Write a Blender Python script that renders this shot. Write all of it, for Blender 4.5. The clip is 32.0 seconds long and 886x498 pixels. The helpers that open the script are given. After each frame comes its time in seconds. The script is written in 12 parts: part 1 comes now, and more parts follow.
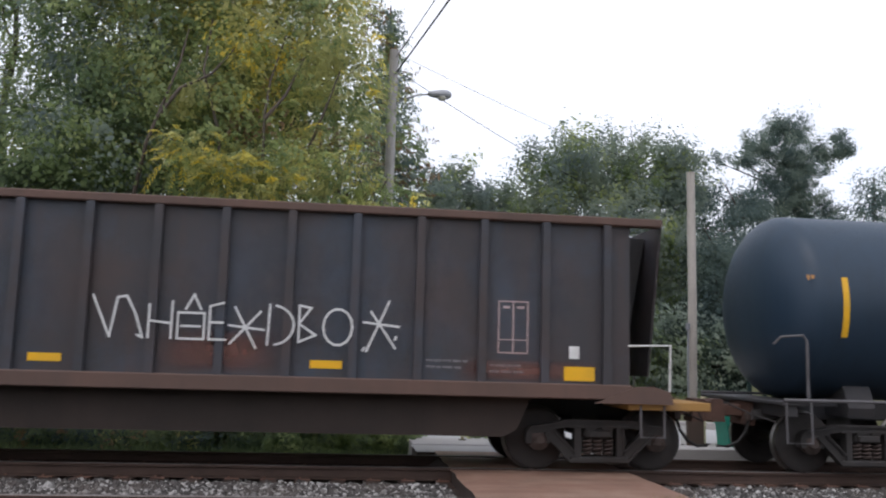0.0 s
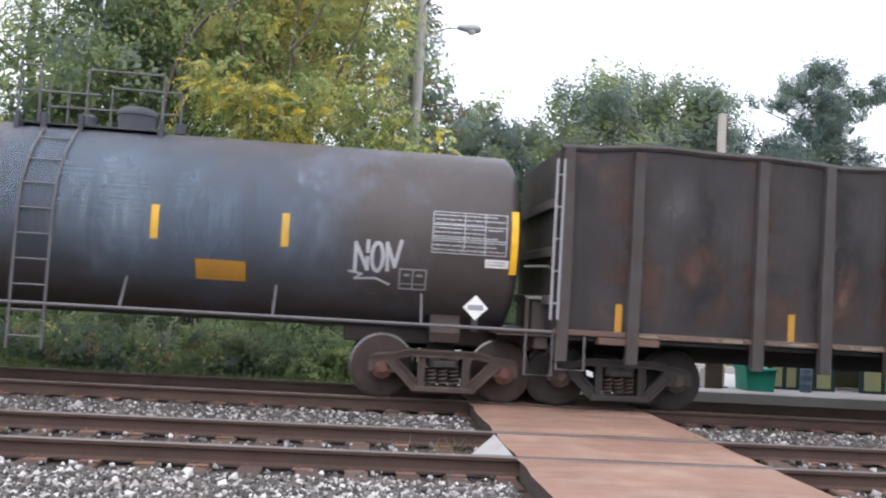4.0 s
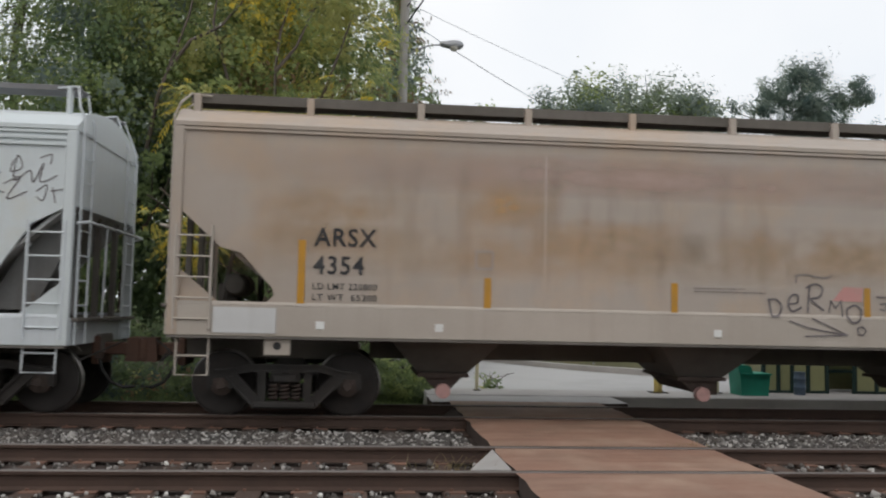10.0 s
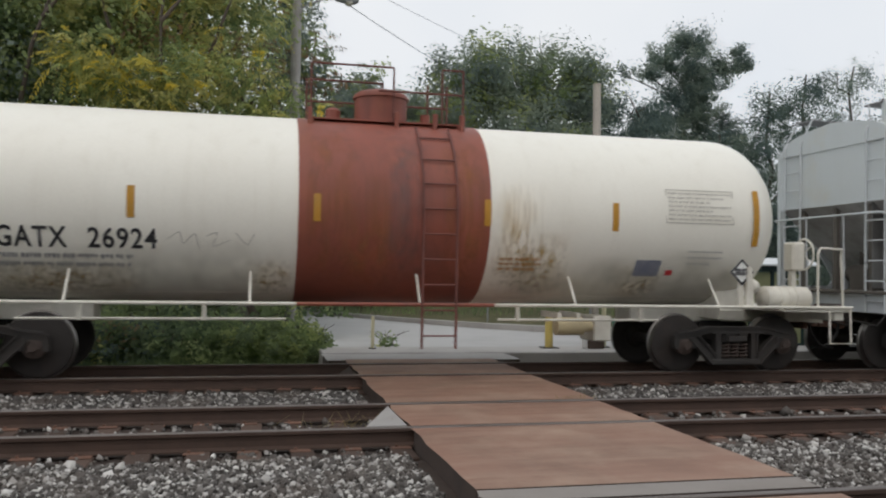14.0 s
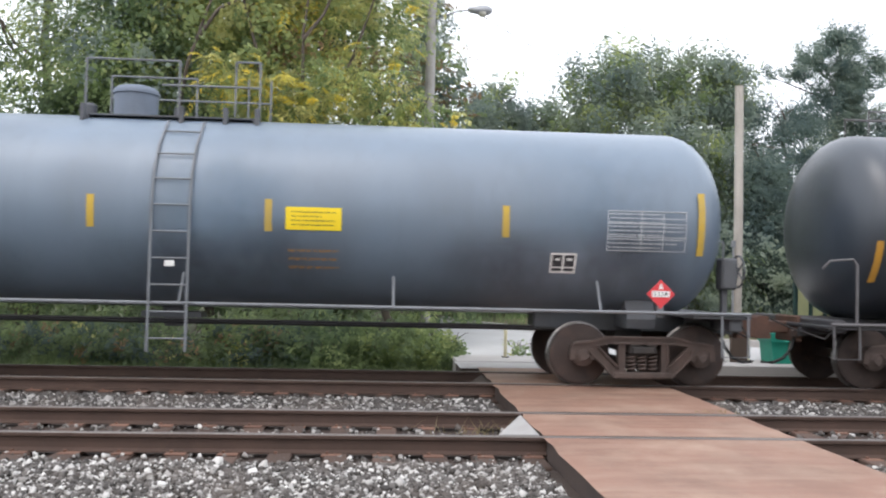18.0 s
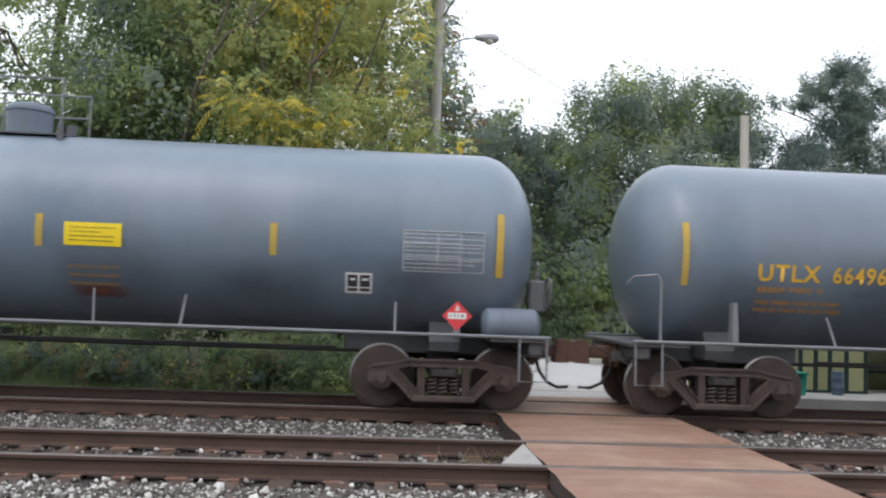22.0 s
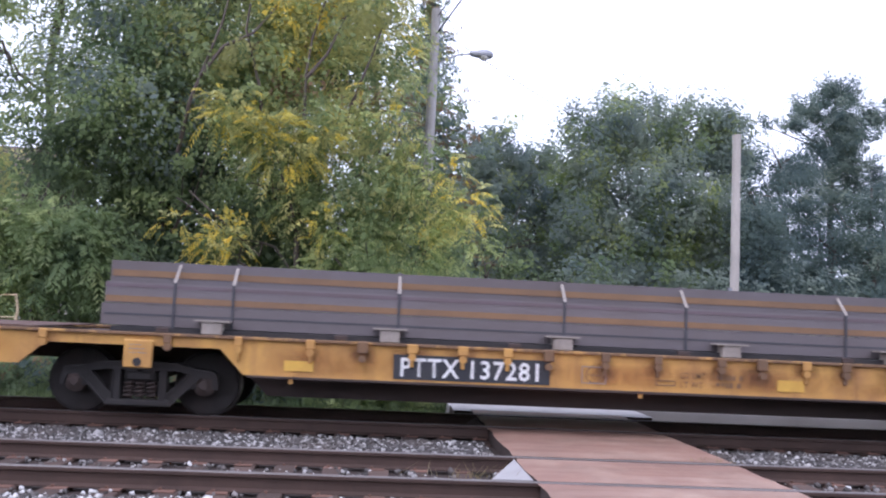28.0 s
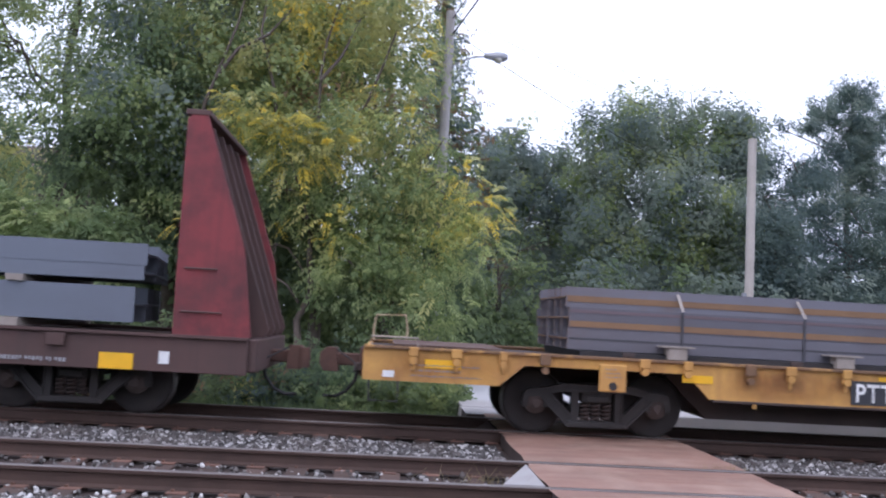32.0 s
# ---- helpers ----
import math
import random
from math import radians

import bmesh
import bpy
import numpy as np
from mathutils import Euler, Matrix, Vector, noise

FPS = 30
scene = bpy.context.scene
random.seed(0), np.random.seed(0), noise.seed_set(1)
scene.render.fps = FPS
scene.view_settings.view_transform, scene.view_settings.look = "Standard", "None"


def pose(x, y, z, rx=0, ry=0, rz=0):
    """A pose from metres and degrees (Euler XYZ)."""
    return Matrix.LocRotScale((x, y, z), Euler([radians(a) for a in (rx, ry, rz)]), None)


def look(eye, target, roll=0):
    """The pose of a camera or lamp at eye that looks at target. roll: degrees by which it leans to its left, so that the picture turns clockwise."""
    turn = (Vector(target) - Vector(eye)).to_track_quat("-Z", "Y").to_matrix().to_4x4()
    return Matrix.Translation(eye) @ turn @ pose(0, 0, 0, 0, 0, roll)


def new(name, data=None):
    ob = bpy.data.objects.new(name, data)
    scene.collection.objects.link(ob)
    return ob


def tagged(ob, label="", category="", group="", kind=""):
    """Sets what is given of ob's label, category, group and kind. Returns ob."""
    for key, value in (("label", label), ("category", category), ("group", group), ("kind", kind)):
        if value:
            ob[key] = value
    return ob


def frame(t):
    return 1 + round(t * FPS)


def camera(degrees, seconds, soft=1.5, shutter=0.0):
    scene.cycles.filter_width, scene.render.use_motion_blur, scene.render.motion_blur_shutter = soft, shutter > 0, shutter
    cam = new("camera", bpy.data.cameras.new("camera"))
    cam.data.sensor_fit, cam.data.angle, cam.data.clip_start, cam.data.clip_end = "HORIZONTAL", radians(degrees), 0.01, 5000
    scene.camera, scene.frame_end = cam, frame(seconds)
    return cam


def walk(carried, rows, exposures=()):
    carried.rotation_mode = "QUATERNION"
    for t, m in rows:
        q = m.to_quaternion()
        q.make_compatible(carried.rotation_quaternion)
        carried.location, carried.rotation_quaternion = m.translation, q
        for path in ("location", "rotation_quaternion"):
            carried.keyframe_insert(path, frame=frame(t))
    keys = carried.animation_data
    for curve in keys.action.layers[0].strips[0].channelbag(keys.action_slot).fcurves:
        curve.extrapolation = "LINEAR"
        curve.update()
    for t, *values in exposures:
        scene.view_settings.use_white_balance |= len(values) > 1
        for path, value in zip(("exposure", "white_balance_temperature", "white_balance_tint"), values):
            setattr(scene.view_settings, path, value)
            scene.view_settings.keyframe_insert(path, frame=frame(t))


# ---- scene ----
# the clip's camera darkens its picture while pale wagons fill the view, and drifts between cooler and warmer
EXPOSURES = [(0.0, -0.1, 6200, 16), (1.0, -0.28, 6300, 15), (2.5, -0.05, 6350, 15), (4.5, 0.83, 6150, 16), (5.0, 0.79, 6150, 16), (6.0, 0.05, 6250, 10), (7.0, -0.35, 6250, 10), (8.0, -0.5, 6500, 10), (9.0, -0.4, 6750, 12),
             (10.0, -0.33, 6650, 10), (11.0, -0.18, 6550, 10), (12.0, -0.35, 6500, 10), (13.0, -0.35, 6550, 10), (13.5, -0.55, 6550, 8), (14.0, -0.5, 6600, 10), (15.0, -0.5, 6500, 10), (15.5, -0.2, 6500, 10), (17.5, 0.65, 6400, 13),
             (19.0, 0.62, 6350, 12), (20.0, 0.62, 6350, 14), (22.0, 0.28, 6350, 12), (23.0, 0.27, 6380, 12), (24.0, 0.2, 6400, 14), (26.5, 0.5, 5700, 24), (28.0, 0.55, 5600, 26), (30.0, 0.37, 5600, 25), (32.0, 0.31, 5600, 24)]
cam = camera(55.96, 32.0, soft=2.1, shutter=0.12)
EYE = 1.595
# seconds, sideways and upward sway of the eye (m), yaw, pitch, roll (degrees)
SWAY = [
    (0.0, 0.003, 0.024, -6.71, 7.43, -1.65),
    (0.5, 0.024, -0.011, -6.62, 6.35, -2.40),
    (1.0, 0.013, 0.006, -6.66, 5.31, -2.36),
    (1.5, 0.001, 0.011, -6.25, 4.98, -1.63),
    (2.0, -0.005, 0.009, -4.48, 4.99, -1.57),
    (2.5, 0.014, -0.015, -4.69, 4.55, -2.05),
    (4.5, 0.009, 0.003, -5.55, 2.98, -3.89),
    (5.0, -0.007, 0.002, -6.37, 3.08, -3.87),
    (5.5, -0.008, 0.011, -4.96, 4.66, -4.04),
    (6.0, 0.003, -0.016, -4.34, 4.39, -4.19),
    (6.5, 0.003, -0.007, -4.35, 2.65, -2.10),
    (7.0, 0.041, 0.002, -7.30, 2.06, -1.25),
    (7.5, 0.036, 0.000, -13.33, 1.81, 0.09),
    (8.0, -0.001, -0.037, -14.89, 2.21, -0.28),
    (8.5, -0.021, -0.007, -10.04, 2.73, -0.92),
    (9.0, 0.007, 0.007, -7.50, 4.86, -0.70),
    (9.5, 0.002, -0.012, -8.27, 3.13, 0.12),
    (10.0, -0.008, 0.006, -5.79, 4.18, -1.30),
    (10.5, 0.013, 0.031, -7.84, 3.46, -2.66),
    (11.0, 0.041, 0.002, -8.01, 4.45, -3.11),
    (11.5, 0.003, -0.005, -6.77, 1.93, -2.13),
    (12.0, 0.002, 0.004, -5.46, 1.66, -0.98),
    (12.5, 0.042, 0.031, -8.06, 2.22, -2.31),
    (13.0, 0.049, 0.033, -10.19, 4.72, -2.25),
    (13.5, 0.030, 0.005, -13.33, 2.42, -0.50),
    (14.0, 0.000, -0.009, -12.91, 1.55, -0.95),
    (14.5, 0.025, 0.001, -12.31, 0.77, -1.66),
    (15.0, 0.025, -0.007, -13.05, 0.41, -1.08),
    (15.5, -0.002, -0.014, -9.14, 0.52, -0.33),
    (17.5, -0.010, 0.001, -4.26, 1.55, -0.92),
    (18.0, 0.008, -0.021, -3.78, 2.00, -1.31),
    (18.5, -0.013, -0.002, -4.08, 2.24, -1.46),
    (19.0, 0.001, -0.007, -4.83, 1.95, -1.79),
    (19.5, -0.017, 0.001, -4.18, 2.42, -1.38),
    (20.0, -0.018, 0.008, -3.64, 3.22, -1.23),
    (20.5, -0.007, 0.005, -3.58, 3.33, -1.31),
    (21.0, -0.012, -0.003, -3.47, 3.69, -1.44),
    (21.5, -0.012, -0.001, -3.71, 3.71, -2.02),
    (22.0, -0.010, -0.005, -3.57, 3.71, -2.08),
    (22.5, -0.030, 0.001, -3.64, 3.58, -1.75),
    (23.0, -0.007, -0.005, -3.10, 3.52, -1.63),
    (23.5, -0.005, -0.010, -3.92, 4.03, -2.22),
    (24.0, -0.003, -0.002, -4.22, 3.60, -2.26),
    (24.5, -0.016, -0.008, -4.10, 3.48, -2.05),
    (26.5, -0.020, -0.004, -4.28, 3.39, -2.70),
    (27.0, -0.016, -0.000, -4.36, 3.69, -2.66),
    (27.5, -0.010, -0.005, -4.42, 4.45, -2.36),
    (28.0, -0.012, -0.015, -4.14, 4.77, -2.67),
    (28.5, -0.002, 0.009, -4.86, 5.02, -2.23),
    (29.0, -0.005, -0.014, -5.54, 4.85, -1.62),
    (29.5, -0.005, -0.005, -5.43, 4.85, -1.72),
    (30.0, -0.007, -0.000, -5.16, 4.78, -1.94),
    (30.5, -0.033, 0.019, -4.19, 4.77, -2.40),
    (31.0, -0.035, 0.003, -3.06, 4.68, -2.68),
    (31.5, -0.024, -0.009, -2.85, 4.71, -2.81),
    (32.0, -0.016, 0.019, -3.28, 4.80, -3.15),
]
walk(cam, [(t, pose(x, 0, EYE + z, 90 + pitch, roll, yaw)) for t, x, z, yaw, pitch, roll in SWAY], EXPOSURES)

# ---- world and sun: a bright overcast sky ----
world = bpy.data.worlds.new("overcast_sky")
scene.world = world
world.use_nodes = True
wn, wl = world.node_tree.nodes, world.node_tree.links
wn.clear()
sky = wn.new("ShaderNodeTexSky")
sky.sky_type, sky.sun_disc = "NISHITA", False
sky.sun_elevation, sky.sun_rotation = radians(50), radians(200)
sky.air_density, sky.dust_density, sky.ozone_density = 1.0, 6.0, 1.0
cloud = wn.new("ShaderNodeTexNoise")
cloud.inputs["Scale"].default_value, cloud.inputs["Detail"].default_value = 1.6, 5
ramp = wn.new("ShaderNodeValToRGB")
ramp.color_ramp.elements[0].position, ramp.color_ramp.elements[1].position = 0.3, 0.75
ramp.color_ramp.elements[0].color, ramp.color_ramp.elements[1].color = (9.6, 10.4, 11.4, 1), (12.2, 12.4, 12.6, 1)
mix = wn.new("ShaderNodeMixRGB")
mix.inputs[0].default_value = 0.82
bg = wn.new("ShaderNodeBackground")
bg.inputs["Strength"].default_value = 0.12
out = wn.new("ShaderNodeOutputWorld")
wl.new(cloud.outputs["Fac"], ramp.inputs[0])
wl.new(sky.outputs[0], mix.inputs[1])
wl.new(ramp.outputs[0], mix.inputs[2])
wl.new(mix.outputs[0], bg.inputs[0])
wl.new(bg.outputs[0], out.inputs[0])

sun = new("sun", bpy.data.lights.new("sun", "SUN"))
sun.data.energy, sun.data.angle, sun.data.color = 0.6, radians(25), (1.0, 0.96, 0.9)
sun.matrix_world = look((0, 0, 30), (0.34 * 20, 0.5 * 20, 30 - 24))

# ---- materials ----
MATS = {}


def nodes_of(name):
    m = bpy.data.materials.new(name)
    m.use_nodes = True
    nt = m.node_tree
    return m, nt, nt.nodes["Principled BSDF"]


def noise_node(nt, coord, scale, detail=5, stretch=None, rough=0.6):
    n = nt.nodes.new("ShaderNodeTexNoise")
    n.inputs["Scale"].default_value, n.inputs["Detail"].default_value, n.inputs["Roughness"].default_value = scale, detail, rough
    if stretch:
        mp = nt.nodes.new("ShaderNodeMapping")
        mp.inputs["Scale"].default_value = stretch
        nt.links.new(coord, mp.inputs[0])
        coord = mp.outputs[0]
    nt.links.new(coord, n.inputs["Vector"])
    return n.outputs["Fac"]


def ramp_node(nt, fac, lo, hi, a=0.0, b=1.0):
    r = nt.nodes.new("ShaderNodeMapRange")
    r.inputs[1].default_value, r.inputs[2].default_value, r.inputs[3].default_value, r.inputs[4].default_value = lo, hi, a, b
    nt.links.new(fac, r.inputs[0])
    return r.outputs[0]


def mix_node(nt, fac, a, b, kind="MIX"):
    m = nt.nodes.new("ShaderNodeMixRGB")
    m.blend_type = kind
    for s, v in zip(m.inputs, (fac, a, b)):
        if hasattr(v, "links"):
            nt.links.new(v, s)
        elif isinstance(v, (int, float)):
            s.default_value = v
        else:
            s.default_value = (*v, 1)
    return m.outputs[0]


def bump_node(nt, bsdf, height, strength, distance):
    b = nt.nodes.new("ShaderNodeBump")
    b.inputs["Strength"].default_value, b.inputs["Distance"].default_value = strength, distance
    nt.links.new(height, b.inputs["Height"])
    nt.links.new(b.outputs[0], bsdf.inputs["Normal"])


def surface(name, col, dirt=(0.06, 0.05, 0.04), amount=0.5, patch=0.7, streak=0.5, grain=0.15, fine=40.0, rough=0.6,
            metal=0.0, bump=0.15, second=None, second_at=(0.56, 0.7), vary=0.0, spec=0.4, second_scale=0.55, low=0.42, high=0.72):
    """A weathered surface: base colour, patches and vertical streaks of dirt, fine grain, a second tone in patches."""
    if name in MATS:
        return MATS[name]
    m, nt, b = nodes_of(name)
    co = nt.nodes.new("ShaderNodeTexCoord").outputs["Object"]
    c = mix_node(nt, 0.0, col, col)
    if second:
        c = mix_node(nt, ramp_node(nt, noise_node(nt, co, second_scale, 8, rough=0.68), *second_at), c, second)
    big = ramp_node(nt, noise_node(nt, co, patch, 7), low, high, 0, amount)
    c = mix_node(nt, big, c, dirt)
    if streak:
        st = ramp_node(nt, noise_node(nt, co, 1.0, 5, (5.0, 5.0, 0.22)), 0.5, 0.82, 0, streak)
        c = mix_node(nt, st, c, dirt)
    g = noise_node(nt, co, fine, 4)
    c = mix_node(nt, 1.0, c, mix_node(nt, g, (1 - grain,) * 3, (1 + grain,) * 3), "MULTIPLY")
    if vary:
        oi = nt.nodes.new("ShaderNodeObjectInfo").outputs["Random"]
        c = mix_node(nt, 1.0, c, mix_node(nt, oi, (1 - vary,) * 3, (1 + vary,) * 3), "MULTIPLY")
    nt.links.new(c, b.inputs["Base Color"])
    nt.links.new(ramp_node(nt, g, 0.2, 0.8, rough - 0.1, rough + 0.12), b.inputs["Roughness"])
    b.inputs["Metallic"].default_value = metal
    b.inputs["Specular IOR Level"].default_value = spec
    if bump:
        bump_node(nt, b, g, bump, 0.01)
    MATS[name] = m
    return m


def stain(name, col, lo, hi, stretch, most=0.9):
    """Thin stain or spray that fades out towards the rim of its patch and is broken by noise."""
    m, nt, b = nodes_of(name)
    tc = nt.nodes.new("ShaderNodeTexCoord")
    n = ramp_node(nt, noise_node(nt, tc.outputs["Object"], 1.0, 7, stretch, 0.65), lo, hi)
    sep = nt.nodes.new("ShaderNodeSeparateXYZ")
    nt.links.new(tc.outputs["Generated"], sep.inputs[0])

    def calc(op, a, c):
        q = nt.nodes.new("ShaderNodeMath")
        q.operation = op
        for s, v in zip(q.inputs, (a, c)):
            if isinstance(v, (int, float)):
                s.default_value = v
            else:
                nt.links.new(v, s)
        return q.outputs[0]
    fade = most
    for ax in ("X", "Z"):
        v = sep.outputs[ax]
        e = calc("MULTIPLY", calc("MULTIPLY", v, calc("SUBTRACT", 1.0, v)), 4.0)
        fade = calc("MULTIPLY", fade, calc("POWER", e, 1.1))
    al = calc("MULTIPLY", n, fade)
    b.inputs["Base Color"].default_value = (*col, 1)
    b.inputs["Roughness"].default_value = 0.7
    nt.links.new(al, b.inputs["Alpha"])
    MATS[name] = m
    return m


def leaf_mat(name, a, c, back=0.42):
    if name in MATS:
        return MATS[name]
    m, nt, b = nodes_of(name)
    ri = nt.nodes.new("ShaderNodeNewGeometry").outputs["Random Per Island"]
    co = nt.nodes.new("ShaderNodeTexCoord").outputs["Object"]
    big = ramp_node(nt, noise_node(nt, co, 0.45, 4), 0.35, 0.65)
    k = mix_node(nt, ri, a, c)
    k = mix_node(nt, 1.0, k, mix_node(nt, big, (0.72, 0.77, 0.85), (1.22, 1.16, 1.0)), "MULTIPLY")
    nt.links.new(k, b.inputs["Base Color"])
    b.inputs["Roughness"].default_value = 0.62
    b.inputs["Specular IOR Level"].default_value = 0.18
    tr = nt.nodes.new("ShaderNodeBsdfTranslucent")
    nt.links.new(k, tr.inputs[0])
    mx = nt.nodes.new("ShaderNodeMixShader")
    mx.inputs[0].default_value = min(0.72, back + 0.15)
    nt.links.new(b.outputs[0], mx.inputs[1])
    nt.links.new(tr.outputs[0], mx.inputs[2])
    nt.links.new(mx.outputs[0], nt.nodes["Material Output"].inputs[0])
    MATS[name] = m
    return m


def stone_mat(name, a, c, d):
    m, nt, b = nodes_of(name)
    ri = nt.nodes.new("ShaderNodeNewGeometry").outputs["Random Per Island"]
    co = nt.nodes.new("ShaderNodeTexCoord").outputs["Object"]
    r = nt.nodes.new("ShaderNodeValToRGB")
    e = r.color_ramp.elements
    e[0].color, e[1].color = (*a, 1), (*d, 1)
    e[0].position, e[1].position = 0.0, 1.0
    mid = e.new(0.66)
    mid.color = (*c, 1)
    nt.links.new(ri, r.inputs[0])
    k = mix_node(nt, ramp_node(nt, noise_node(nt, co, 1.2, 6), 0.45, 0.7, 0, 0.45), r.outputs[0], (0.13, 0.10, 0.08))
    k = mix_node(nt, ramp_node(nt, noise_node(nt, co, 55, 4), 0.35, 0.75, 0, 0.2), k, (0.16, 0.15, 0.14))
    nt.links.new(k, b.inputs["Base Color"])
    b.inputs["Roughness"].default_value = 0.85
    return m


STEEL_DARK = surface("dark_cast_steel", (0.042, 0.038, 0.036), (0.02, 0.018, 0.017), 0.7, 1.6, 0.3, 0.25, 30, 0.75, second=(0.062, 0.048, 0.041))
STEEL_RUST = surface("rusty_brown_steel", (0.088, 0.063, 0.054), (0.04, 0.032, 0.028), 0.8, 2.4, 0.4, 0.35, 30, 0.8, second=(0.108, 0.07, 0.057))
WHEEL_MAT = surface("wheel_steel", (0.036, 0.03, 0.028), (0.023, 0.019, 0.017), 0.7, 3.0, 0.0, 0.3, 40, 0.8, second=(0.05, 0.036, 0.03), second_at=(0.45, 0.65), second_scale=2.2)
TREAD = surface("polished_tread", (0.24, 0.23, 0.22), (0.12, 0.1, 0.09), 0.5, 3, 0, 0.2, 40, 0.35, metal=0.9)
BLACK = surface("flat_black_paint", (0.022, 0.022, 0.024), (0.06, 0.052, 0.045), 0.5, 1.4, 0.2, 0.2, 30, 0.7)
RUBBER = surface("black_rubber_hose", (0.018, 0.018, 0.018), (0.05, 0.045, 0.04), 0.3, 4, 0, 0.1, 60, 0.6)
YELLOW_TAPE = surface("yellow_reflective_tape", (0.86, 0.47, 0.015), (0.45, 0.3, 0.06), 0.3, 3, 0.2, 0.08, 50, 0.45, bump=0)
AMBER_TAPE = surface("amber_reflective_tape", (0.52, 0.26, 0.03), (0.3, 0.2, 0.08), 0.4, 3, 0.3, 0.08, 50, 0.5, bump=0)
WHITE_MARK = surface("white_stencil_paint", (0.78, 0.78, 0.76), (0.4, 0.38, 0.35), 0.35, 4, 0.2, 0.1, 50, 0.6, bump=0)
GREY_MARK = surface("grey_stencil_paint", (0.32, 0.32, 0.33), (0.2, 0.2, 0.2), 0.35, 4, 0.2, 0.1, 50, 0.6, bump=0)
DIM_MARK = surface("faded_stencil_paint", (0.24, 0.23, 0.24), (0.12, 0.12, 0.12), 0.6, 4, 0.2, 0.1, 50, 0.7, bump=0)
BLACK_MARK = surface("black_stencil_paint", (0.03, 0.03, 0.034), (0.12, 0.12, 0.12), 0.25, 4, 0.1, 0.1, 50, 0.6, bump=0)
ORANGE_MARK = surface("orange_yellow_lettering", (0.70, 0.40, 0.035), (0.4, 0.26, 0.1), 0.3, 4, 0.2, 0.1, 50, 0.6, bump=0)
RUST_MARK = surface("faded_orange_lettering", (0.42, 0.21, 0.06), (0.25, 0.2, 0.15), 0.5, 4, 0.2, 0.1, 50, 0.7, bump=0)

# ---- mesh tools ----


